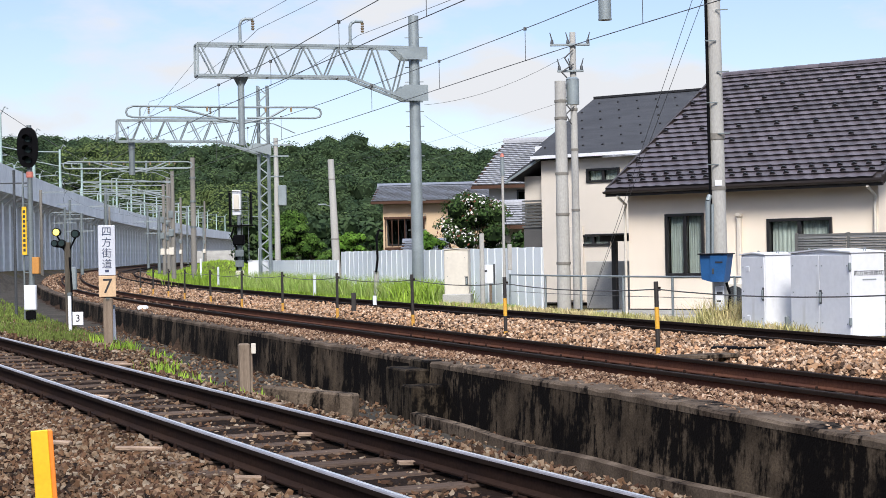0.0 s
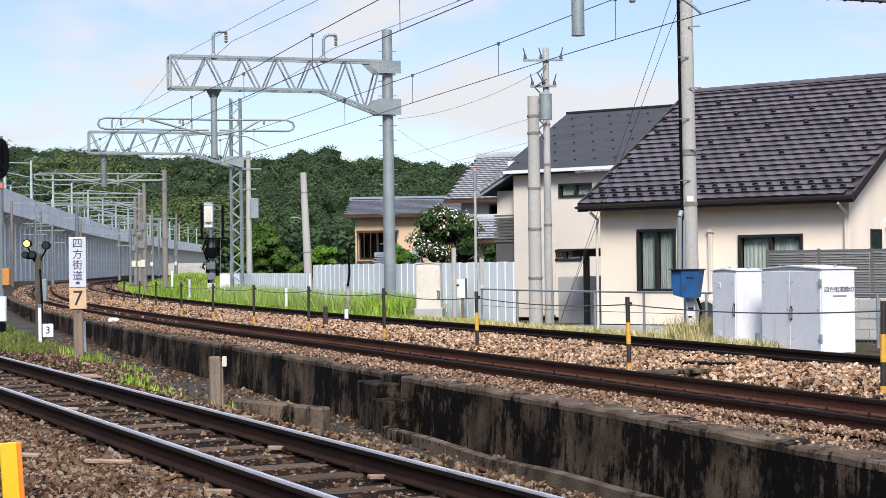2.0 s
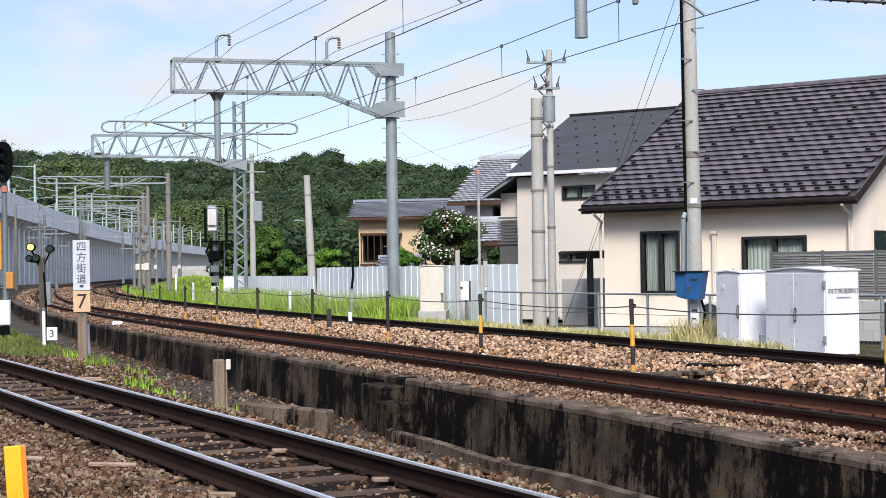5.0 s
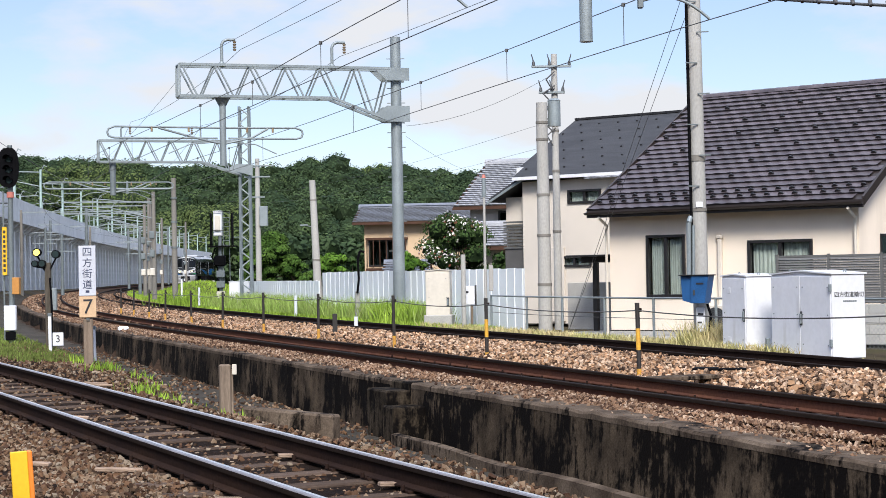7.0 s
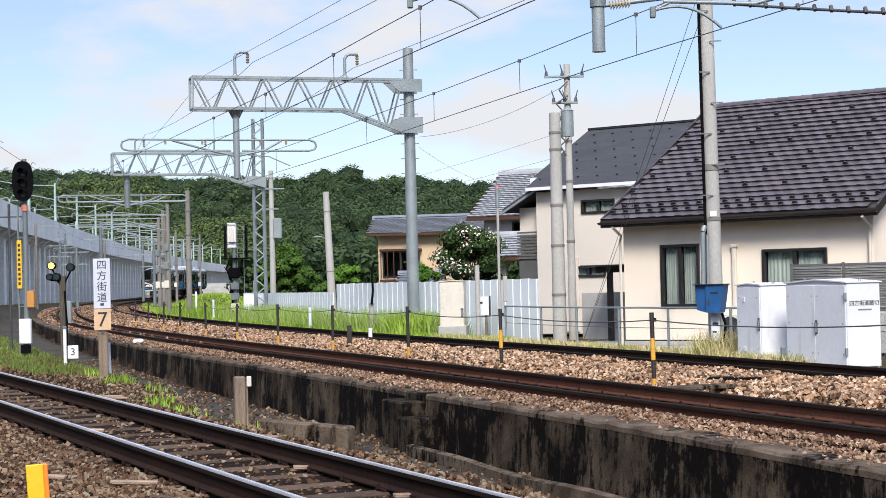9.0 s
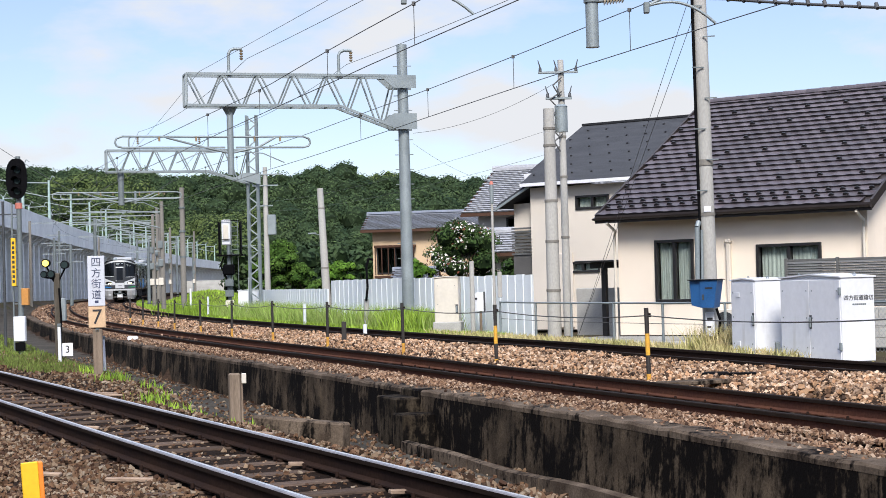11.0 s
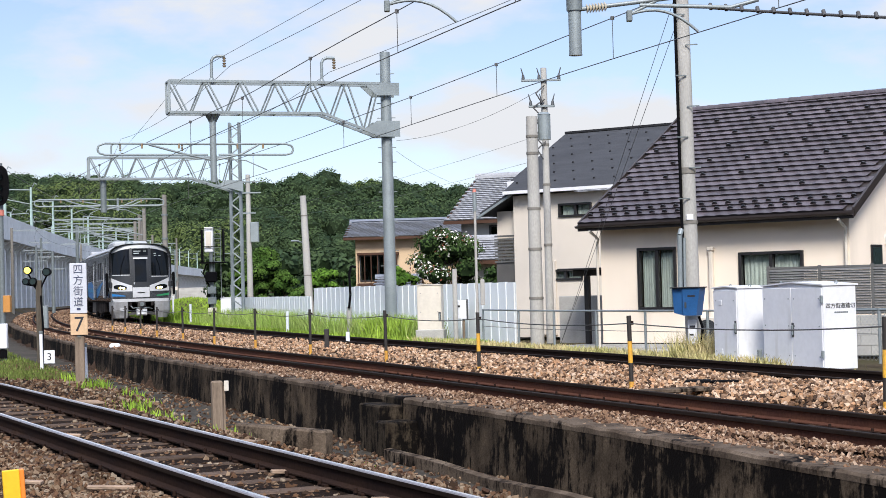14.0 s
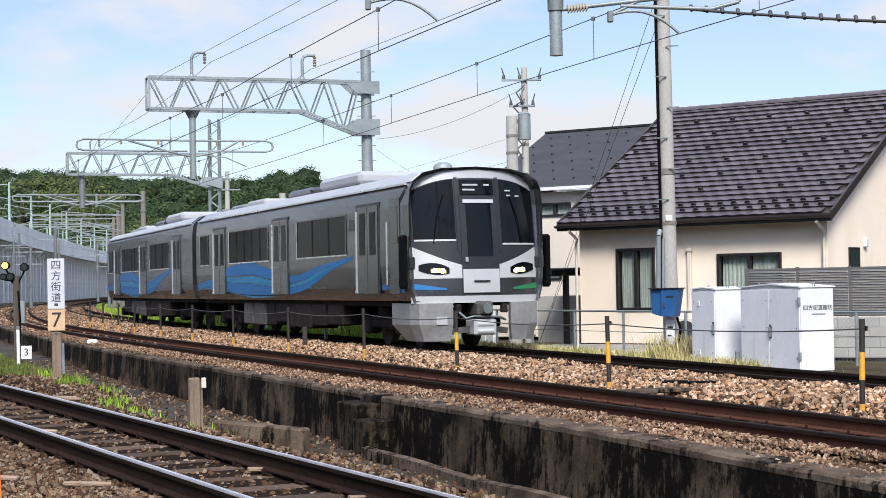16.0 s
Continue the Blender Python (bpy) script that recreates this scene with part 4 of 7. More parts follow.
oh = tiled_house("ochre_house", "ochre plastered house with a low blue-grey tiled roof", (-2.85, 81), 0.2, -6, 6.4, 3.6, 3.84, 0.33, M_orange_w, M_tile_b, [(0.2, 2.0, 1.75, 3.0), (3.9, 4.7, 2.4, 3.2)])
for zb in (1.55, 3.0):
    part("bay_ledge", Shape().box(0.1, 2.1, -0.35, 0.0, zb, zb + 0.12, 0, 0.01), M_brown, oh)
for k in range(7):
    part("bar", Shape().box(0.14 + 0.31 * k, 0.18 + 0.31 * k, -0.33, -0.29, 1.7, 3.0), M_brown, oh)
pr = tiled_house("tiled_porch", "small porch roof with dark tiles beside the ochre house", (-1.6, 77.5), 0.2, -6, 1.5, 1.6, 1.35, 0.4, M_brown, M_tile_b, [], 0.35)
ac_unit(pose(3.0, 61.3, 3.0, 0, 0, -20), "white outdoor air conditioner unit on the annex roof")


# ---- white panel fence ----
def white_fence():
    root = tagged(new("white_fence"), "white ribbed steel panel fence along the grass strip", "fence")
    runs = [((2.4, 41.0), (-0.55, 49.0), 1.5), ((-0.55, 49.0), (-3.44, 57.0), 1.52), ((-3.75, 60.0), (-7.6, 74.5), 1.24)]
    pan = {}
    for (x0, y0), (x1, y1), fh in runs:
        ln = math.hypot(x1 - x0, y1 - y0)
        n = max(1, round(ln / 0.5))
        ang = math.degrees(math.atan2(y1 - y0, x1 - x0))
        key = (round(ln / n, 3), fh)
        w = ln / n
        if key not in pan:
            s = Shape()
            prof = [(0, 0), (w * 0.02, 0.022), (w * 0.12, 0.022), (w * 0.14, 0), (w, 0)]
            s.sweep([[(x, -y, 0), (x, -y, fh), (x, -y - 0.02, fh), (x, -y - 0.02, 0)] for x, y in prof], caps=False)
            pan[key] = s.mesh("fence_panel", [M_vinyl])
        for i in range(n):
            t = i / n
            part("fence_panel", pan[key], None, root, m=pose(x0 + (x1 - x0) * t, y0 + (y1 - y0) * t, 0.12 + (0.012 if i % 2 else 0.0), 0, 0, ang))
    return root


white_fence()

# ---- overhead line structures ----
M_insul = mat("brown porcelain", (0.30, 0.21, 0.12), 0.3, var=0.2, bump=0.02)
M_insul_w = mat("cream porcelain", (0.62, 0.55, 0.42), 0.3, var=0.15, bump=0.02)


def lattice_beam(root, a, b, h, w, n, haunch):
    """Two truss faces between the ends a and b (top chord level), height h, deeper at b by haunch."""
    a, b = Vector(a), Vector(b)
    d = (b - a)
    side = d.cross(Vector((0, 0, 1))).normalized() * (w / 2)

    def top(t):
        return a + d * t

    def bot(t):
        k = max(0.0, (t - 0.72) / 0.28)
        return a + d * t - Vector((0, 0, h + haunch * k))
    for sg in (-1, 1):
        o = side * sg
        part("chord", Shape().bar(top(0) + o, top(1) + o, 0.07, 0.07), M_galv, root)
        c = Shape()
        ts = [0, 0.36, 0.72, 1.0]
        for p, q in zip(ts, ts[1:]):
            c.bar(bot(p) + o, bot(q) + o, 0.07, 0.07)
        part("chord", c, M_galv, root)
        part("end_post", Shape().bar(top(0) + o, bot(0) + o, 0.06, 0.06), M_galv, root)
        for i in range(n):
            t0, t1 = i / n, (i + 1) / n
            tm = (t0 + t1) / 2
            part("diagonal", Shape().bar(top(t0 + 0.01) + o, bot(tm) + o, 0.05, 0.04), M_galv, root)
            part("diagonal", Shape().bar(bot(tm + 0.02) + o, top(t1) + o, 0.05, 0.04), M_galv_d, root)
    for i in range(n + 1):
        t = i / n
        part("cross_tie", Shape().bar(top(t) - side, top(t) + side, 0.04, 0.04), M_galv, root)
        part("cross_tie", Shape().bar(bot(t) - side, bot(t) + side, 0.04, 0.04), M_galv, root)


def swan_neck(root, p, s, dx):
    """A hooked post on the beam with a hanging insulator."""
    p, dx = Vector(p), Vector(dx)
    z = Vector((0, 0, 1))
    part("hook_post", Shape().pipe([p, p + z * 0.62 * s, p + z * 0.72 * s + dx * 0.05, p + z * 0.77 * s + dx * 0.15, p + z * 0.77 * s + dx * 0.38], 0.045 * s, 8), M_galv, root)
    part("hook_base", Shape().tube(p - z * 0.02, p + z * 0.12, 0.13 * s, 0.06 * s, 8), M_galv, root)
    q = p + z * 0.77 * s + dx * 0.36
    ins = Shape()
    for k in range(4):
        ins.tube(q - z * (0.05 + 0.07 * k), q - z * (0.10 + 0.07 * k), 0.055, 0.03, 8)
    part("insulator", ins, M_insul, root)


def hairpins(root, q, u, right, left, gap):
    """Bent tubes that reach out over both tracks from a hanging post; q: the lower tube's joint."""
    z = Vector((0, 0, 1))
    for v, ln in ((u, right), (-u, left)):
        part("hairpin_arm", Shape().pipe([q + z * gap, q + v * (ln - 0.2) + z * gap * 1.05, q + v * (ln - 0.04) + z * gap * 0.85, q + v * ln + z * gap * 0.5, q + v * (ln - 0.04) + z * gap * 0.15, q + v * (ln - 0.2), q + v * 0.15], 0.03, 6), M_galv, root)
        part("diagonal_strut", Shape().pipe([q - z * 0.16, q + v * 0.8 + z * 0.02, q + v * ln * 0.56 + z * gap * 0.95], 0.032, 6), M_galv, root)
        for f in (0.3, 0.62):
            part("insulator", Shape().tube(q + v * ln * f + z * (gap + 0.02), q + v * ln * f + z * (gap - 0.12), 0.03, n=8), M_insul, root)
        part("steady_arm", Shape().pipe([q + v * 0.1 - z * 0.1, q + v * 0.9 - z * 0.16, q + v * 1.5 - z * 0.42], 0.016, 6), M_galv, root)


def pole_mast():
    """Steel-tube mast with a lattice beam over both upper tracks."""
    root = tagged(new("overhead_line_mast"), "grey steel overhead line mast with a lattice truss beam", "catenary mast")
    B = Vector((-0.72, 48.0, 0.12))
    s = Shape().tube((B.x, B.y, B.z), (B.x, B.y, 8.28), 0.175, 0.145, 20)
    mast = part("mast", s, M_galv, root)
    for k in range(14):
        z = 2.2 + 0.42 * k
        part("step_bolt", Shape().bar((B.x - 0.26, B.y - 0.05, z), (B.x + 0.26, B.y - 0.05, z), 0.022, 0.022), M_galv_d, mast)
    dr = Vector((-0.956, -0.293, 0))
    a = Vector((B.x, B.y, 7.36)) + dr * 6.2
    b = Vector((B.x, B.y, 7.36)) + dr * 0.25
    lattice_beam(root, a, b, 0.86, 0.5, 6, 0.62)
    for z0, z1, x in ((7.02, 7.38, 0.4), (5.85, 6.3, 0.3)):
        sd = Vector((0.293, -0.956, 0))
        for sg in (-0.26, 0.26):
            poly = [B * 1 + sd * sg + dr * k for k in (-0.32, 0.35, x + 0.35, 0.35, -0.32)]
            zz = (z0, z0, z1, z1, z1) if z0 > 6.5 else (z0, z0, (z0 + z1) / 2, z1, z1)
            poly = [Vector((p.x, p.y, q)) for p, q in zip(poly, zz)]
            part("gusset", Shape().prism(poly, sd * 0.02), M_galv, root)
    for t in (0.205, 0.73):
        p = a + (b - a) * t
        swan_neck(root, (p.x, p.y, p.z), 0.95, (0.956, 0.293, 0))
    # hanging post
    p = a + (b - a) * 0.205
    hp = part("hanging_post", Shape().tube((p.x, p.y, 6.5), (p.x, p.y, 4.6), 0.09, n=14), M_galv, root)
    part("bracket", Shape().tube((p.x, p.y, 6.52), (p.x, p.y, 6.25), 0.24, 0.1, 4), M_galv, hp)
    hairpins(root, Vector((p.x, p.y, 5.36)), Vector((0.956, 0.293, 0)), 2.25, 3.15, 0.29)
    return root


pole_mast()


def lattice_tower():
    root = tagged(new("lattice_mast"), "slender grey lattice steel overhead line mast on a concrete base", "catenary mast")
    B = Vector((-7.25, 69.0, 0.2))
    h, w = 8.3, 0.21
    part("footing", Shape().box(B.x - 0.55, B.x + 0.55, B.y - 0.5, B.y + 0.5, B.z - 0.3, B.z + 0.12, 0, 0.03).box(B.x - 0.42, B.x + 0.42, B.y - 0.4, B.y + 0.4, B.z + 0.12, B.z + 0.45, 0, 0.03), M_concrete, root)
    c = [(-w, -w), (w, -w), (w, w), (-w, w)]
    for x, y in c:
        part("leg", Shape().bar((B.x + x, B.y + y, B.z + 0.4), (B.x + x * 0.9, B.y + y * 0.9, B.z + h), 0.075, 0.075), M_galv, root)
    n = 24
    for k in range(n):
        z0, z1 = B.z + 0.45 + (h - 0.5) * k / n, B.z + 0.45 + (h - 0.5) * (k + 1) / n
        f0, f1 = 1 - 0.1 * k / n, 1 - 0.1 * (k + 1) / n
        for i in (0, 1, 3):
            p, q = c[i], c[(i + 1) % 4]
            if k % 2:
                p, q = q, p
            part("brace", Shape().bar((B.x + p[0] * f0, B.y + p[1] * f0, z0), (B.x + q[0] * f1, B.y + q[1] * f1, z1), 0.04, 0.05), M_galv, root)
    dr = Vector((-0.958, -0.285, 0))
    a = Vector((B.x, B.y, 7.08)) + dr * 5.9
    b = Vector((B.x, B.y, 7.08)) + dr * 0.2
    lattice_beam(root, a, b, 0.85, 0.5, 6, 0.5)
    part("gusset", Shape().prism([(B.x - 0.7, B.y - 0.4, 5.95), (B.x + 0.35, B.y - 0.4, 5.65), (B.x + 0.35, B.y - 0.4, 6.1), (B.x - 0.3, B.y - 0.4, 6.15)], (0, 0.03, 0)), M_galv, root)
    p = a + (b - a) * 0.1
    part("hanging_post", Shape().tube((p.x, p.y, 6.25), (p.x, p.y, 4.9), 0.12, n=12), M_galv_d, root)
    hairpins(root, Vector((p.x, p.y, 5.15)), Vector((0.956, 0.293, 0)), 2.4, 2.7, 0.26)
    swan_neck(root, a + (b - a) * 0.16 + Vector((0, 0, 0.0)), 0.75, (0.95, 0.28, 0))
    swan_neck(root, a + (b - a) * 0.72 + Vector((0, 0, 0.0)), 0.75, (-0.95, -0.28, 0))
    return root


lattice_tower()


def far_portals():
    """Poles with arms along the curve, seen small."""
    root = tagged(new("far_mast"), "grey concrete overhead line mast with hairpin tube arms", "catenary mast", "masts along the curve")
    B = Vector((-13.65, 92.6, 0.3))
    part("pole", Shape().tube(B, (B.x, B.y, 7.05), 0.165, 0.13, 12), M_pole_o, root)
    dr = Vector((-0.971, -0.24, 0))
    q = Vector((B.x, B.y, 6.5)) + dr * 2.5
    hairpins(root, q, -dr, 2.5, 3.98, 0.3)
    part("hanging_post", Shape().tube(q + Vector((0, 0, 0.4)), q - Vector((0, 0, 0.3)), 0.06, n=8), M_galv, root)
    for z in (3.2, 4.6, 5.9):
        part("band", Shape().tube((B.x, B.y, z), (B.x, B.y, z + 0.1), 0.175, n=12), M_galv_d, root)
    for y, dl, dr2, h in ((100.3, None, 2.35, 6.3), (116, None, 2.6, 6.2), (128, None, 3.2, 7.2), (150, -8.0, 3.2, 7.6), (176, None, 3.0, 7.2), (205, -8.5, 3.0, 7.6)):
        root = tagged(new("far_mast"), "far grey concrete overhead line mast with steel arms", "catenary mast", "masts along the curve")
        p = u_at(y, dr2)
        part("pole", Shape().tube((p.x, p.y, p.z - 0.4), (p.x, p.y, p.z + h), 0.15, 0.11, 10), M_pole_o, root)
        e = u_at(y, dl if dl else -3.0)
        part("arm", Shape().bar((p.x, p.y, p.z + h - 0.6), (e.x, e.y, p.z + h - 0.6), 0.06, 0.08), M_galv, root)
        part("arm", Shape().pipe([(p.x, p.y, p.z + h - 1.6), ((p.x + e.x) / 2, (p.y + e.y) / 2, p.z + h - 0.9)], 0.04, 6), M_galv, root)
        if dl:
            part("pole", Shape().tube((e.x, e.y, p.z - 0.4), (e.x, e.y, p.z + h - 0.4), 0.15, 0.12, 10), M_pole_o, root)
        q = u_at(y, -1.2)
        part("steady_arm", Shape().pipe([(p.x, p.y, p.z + 5.6), (q.x, q.y, p.z + 5.9), (q.x, q.y, p.z + 5.1)], 0.03, 5), M_galv, root)
        for k in range(3):
            part("fitting", Shape().box(p.x - 0.25, p.x + 0.05, p.y - 0.2, p.y, p.z + 1.3 + 1.1 * k, p.z + 1.75 + 1.1 * k, 0, 0.03), M_cream if k == 0 else M_galv_d, root)


far_portals()


# ---- wires ----
def sag_pts(a, b, sag, n=14):
    a, b = Vector(a), Vector(b)
    return [a + (b - a) * (i / n) - Vector((0, 0, sag * 4 * (i / n) * (1 - i / n))) for i in range(n + 1)]


def wire(name, pts, r, label, drops=()):
    root = thing(name, Shape().pipe(pts, r, 5), M_wire, label, "overhead wire")
    for a, b in drops:
        part("dropper", Shape().pipe([a, b], 0.006, 4), M_wire, root)
        part("clip", Shape().box(a[0] - 0.03, a[0] + 0.03, a[1] - 0.03, a[1] + 0.03, a[2] - 0.03, a[2] + 0.03), M_wire, root)
    return root


def catenary(d, contact_z, messenger_z, drops_at):
    """Contact and messenger wire at offset d; heights above rail as (y, z) tables."""
    ys = list(np.arange(10, 60, 2.0)) + list(np.arange(60, 210, 6.0))
    con = [u_at(y, d, float(np.interp(y, *zip(*contact_z)))) for y in ys]
    mes = [u_at(y, d, float(np.interp(y, *zip(*messenger_z)))) for y in ys]
    drops = [(u_at(y, d, float(np.interp(y, *zip(*messenger_z)))), u_at(y, d, float(np.interp(y, *zip(*contact_z))))) for y in drops_at]
    wire("contact_wire", con, 0.0085, "thin dark overhead contact wire above the track")
    wire("messenger_wire", mes, 0.0085, "thin dark messenger wire with droppers above the track", drops)


catenary(0.0, [(10, 5.22), (28, 5.01), (42, 4.82), (47, 4.78), (210, 4.9)], [(10, 6.3), (22.5, 5.88), (28.2, 5.69), (33, 5.56), (37.7, 5.49), (46.8, 5.44), (54, 5.5), (68.5, 5.75), (90, 5.4), (112, 5.7), (210, 5.7)], (23.5, 28.2, 32.9, 37.6, 42.5, 52, 57, 63, 75, 85, 95))
catenary(-4.0, [(10, 5.1), (24, 5.0), (32, 4.88), (47, 4.75), (210, 4.9)], [(10, 6.1), (22.5, 5.78), (27.6, 5.6), (32.3, 5.48), (37, 5.34), (46.8, 5.4), (68.5, 5.7), (90, 5.35), (112, 5.7), (210, 5.7)], (23.6, 27.8, 32.2, 37, 42, 52, 57, 63, 75, 85, 95))
for d, z in ((-1.75, 7.5), (1.1, 7.38)):
    for y0, y1, sg in ((47.2, 22.0, 0.08), (47.2, 68.5, 0.3), (68.5, 112.0, 0.9), (22.0, 4.0, 0.1)):
        p, q = u_at(y0, d, z), u_at(y1, d, z if y1 > 47 else z - 0.12)
        wire("feeder_wire", sag_pts(p, q, sg), 0.007, "thin dark feeder wire on insulators")
wire("feeder_wire", sag_pts(u_at(46, -3.35, 6.95), u_at(18, -3.35, 6.9), 0.03), 0.0055, "thin dark feeder wire on insulators")
wire("feeder_wire", sag_pts(u_at(46, -3.35, 6.95), u_at(112, -3.35, 7.2), 0.8), 0.0055, "thin dark feeder wire on insulators")
wire("feeder_wire", sag_pts((-0.45, 48, 5.75), (3.3, 42.0, 6.45), 0.25), 0.005, "thin grey feeder wire on insulators")
wire("feeder_wire", sag_pts((-0.45, 48, 5.45), (3.1, 62.0, 5.0), 0.3), 0.004, "thin grey feeder wire on insulators")
for z in (5.3, 4.7):
    wire("distribution_line", sag_pts((3.3, 42.0, z), (-22, 160, z + 5), 1.2), 0.004, "thin dark distribution line across the yard")


# ---- hanging post with insulated arms over the near tracks ----
def near_dropper():
    root = tagged(new("hanging_post_assembly"), "grey hanging post with ribbed insulators and steel arms", "catenary fitting")
    p = Vector((2.365, 24.0, 0))
    part("hanging_post", Shape().tube((p.x, p.y, 4.79), (p.x, p.y, 8.5), 0.092, n=18).tube((p.x, p.y, 4.78), (p.x, p.y, 4.80), 0.097, n=18), M_galv, root)
    part("clamp", Shape().tube((p.x, p.y, 5.42), (p.x, p.y, 5.58), 0.115, n=14), M_galv_d, root)
    for sg, z in ((-1, 5.64), (1, 5.44)):
        v = Vector((0.955, -0.0, 0.0)) * sg
        q = Vector((p.x, p.y, z)) + v * 0.12
        t = v + Vector((0, 0, 0.28 if sg < 0 else 0.10))
        ins = Shape()
        for k in range(7):
            c = q + t * (0.06 + 0.045 * k)
            ins.tube(c, c + t * 0.03, 0.075, 0.04, 12)
        part("insulator", ins, M_insul_w, root)
        e = q + t * 0.42
        tip = q + t * (1.75 if sg > 0 else 1.5)
        part("arm", Shape().pipe([q - v * 0.05, tip], 0.032, 8), M_galv, root)
        part("hook", Shape().pipe([tip, tip + v * 0.12 + Vector((0, 0, 0.1)), tip + v * 0.1 + Vector((0, 0, 0.35))], 0.03, 8), M_galv, root)
    # registration arms with a curved steady arm each
    for x0, z0, ln in ((3.15, 5.30, 0.98), (-0.30, 5.52, 0.98)):
        part("registration_clamp", Shape().box(x0 - 0.05, x0 + 0.03, 23.9, 24.0, z0 - 0.06, z0 + 0.1, 0, 0.01), M_galv_d, root)
        part("steady_arm", Shape().pipe([(x0 + ln * i / 8, 24.0, z0 + 0.05 + 0.10 * math.sin(math.pi * (i / 8) * 0.9) - 0.30 * (i / 8) ** 2.2) for i in range(9)], 0.022, 6), M_galv, root)
        part("strut", Shape().pipe([(x0, 24.0, z0 + 0.05), (x0 + 0.35, 24.0, z0 + 0.22), (x0 + 1.0, 24.0, z0 + 0.5)], 0.025, 6), M_galv, root)
    part("cross_tube", Shape().pipe([(3.3, 24.0, 5.48), (4.6, 24.0, 5.42), (5.0, 24.0, 5.52), (5.05, 24, 5.8), (5.0, 24, 8.0)], 0.03, 8), M_galv, root)
    return root


near_dropper()
tw = wire("bundled_cable", sag_pts((4.35, 24.2, 5.45), (8.87, 19.78, 4.43), 0.05), 0.022, "black bundled overhead cable with spacer rings")
for p in sag_pts((4.35, 24.2, 5.45), (8.87, 19.78, 4.43), 0.05, 24):
    part("spacer_ring", Shape().tube(p + Vector((0, -0.03, -0.02)), p + Vector((0, 0.03, 0.06)), 0.03, n=6), M_wire, tw)


# ---- poles ----
def concrete_pole(name, label, x, y, z0, z1, r0, r1, lean=(0, 0), bands=()):
    root = tagged(new(name), label, "utility pole")
    sh = part("shaft", Shape().tube((x, y, z0), (x + lean[0], y + lean[1], z1), r0, r1, 20), M_pole, root)
    for z in bands:
        t = (z - z0) / (z1 - z0)
        c = (x + lean[0] * t, y + lean[1] * t)
        part("band", Shape().tube((*c, z), (*c, z + 0.06), r0 + (r1 - r0) * t + 0.012, n=20), M_pole_o, sh)
    return root


rp = concrete_pole("roadside_pole", "tall grey concrete pole with a cable duct and step bolts", 4.95, 30.2, 0.05, 9.5, 0.145, 0.115, (-0.06, 0), (2.55, 3.45, 3.5))
part("cable_duct", Shape().pipe([(4.80, 30.16, 1.4), (4.78, 30.12, 3.4), (4.76, 30.14, 9.0)], 0.028, 8), M_black, rp)
part("conduit", Shape().pipe([(4.70, 30.0, 1.25), (4.72, 30.0, 2.35), (4.76, 30.05, 2.45)], 0.045, 10), M_galv, rp)
part("conduit", Shape().pipe([(4.78, 29.98, 1.25), (4.80, 29.99, 2.3)], 0.025, 8), M_galv, rp)
part("number_plate", Shape().box(4.86, 4.98, 30.04, 30.055, 2.62, 2.72, 0, 0.004), M_white, rp)
for k in range(9):
    part("step_bolt", Shape().bar((4.93, 30.05, 3.0 + 0.55 * k), (5.14 if k % 2 else 4.72, 30.0, 3.0 + 0.55 * k), 0.02, 0.02), M_galv_d, rp)

bb = tagged(new("blue_control_box"), "blue painted control box strapped to the pole", "control box")
bb.matrix_basis = pose(4.56, 29.86, 0.92, 0, 0, -32) @ Matrix.Scale(0.78, 4)
part("body", Shape().prism([(0.0, 0, 0.06), (0.22, 0, 0.0), (0.22, 0, 0.62), (-0.04, 0, 0.62)], (0, 0.3, 0)), M_blue, bb)
part("body", Shape().prism([(0.24, -0.06, 0.0), (0.56, -0.06, 0.0), (0.66, -0.06, 0.62), (0.24, -0.06, 0.62)], (0, 0.34, 0)), M_blue, bb)
part("hood", Shape().box(-0.06, 0.70, -0.1, 0.3, 0.62, 0.645, 0, 0.008), M_frame_shade, bb)
part("label_bar", Shape().box(0.36, 0.54, -0.066, -0.06, 0.42, 0.46), M_ink, bb)
part("latch", Shape().box(0.29, 0.33, -0.08, -0.06, 0.18, 0.3), M_grey_d, bb)
jb = tagged(new("junction_box"), "small grey junction box below the blue box", "junction box")
jb.matrix_basis = pose(4.80, 29.9, 0.40, 0, 0, -10)
part("case", Shape().box(0, 0.16, -0.02, 0.1, 0, 0.44, 0, 0.015), M_white, jb)
part("label_bar", Shape().box(0.03, 0.13, -0.026, -0.02, 0.3, 0.34).box(0.03, 0.1, -0.026, -0.02, 0.16, 0.19), M_ink, jb)
part("hose", Shape().pipe([(0.2, 0, 0.5), (0.26, -0.02, 0.3), (0.24, -0.02, 0.05), (0.1, 0, -0.08), (0.05, 0.02, -0.4)], 0.025, 8), M_black, jb)

tp = concrete_pole("thick_pole", "thick grey concrete pole with banded joints", 2.82, 39.6, 0.08, 5.5, 0.165, 0.13, (0, 0), (1.2, 2.35, 3.3, 4.6, 5.0))
part("transformer", Shape().tube((3.12, 39.7, 4.95), (3.12, 39.7, 5.55), 0.15, n=16).tube((3.12, 39.7, 5.55), (3.12, 39.7, 5.6), 0.16, 0.1, 16), M_galv, tp)
up = concrete_pole("distribution_pole", "concrete distribution pole with crossarms and insulators", 3.32, 42.0, 0.08, 6.95, 0.105, 0.075, (0, 0), (2.5, 4.0, 5.0))
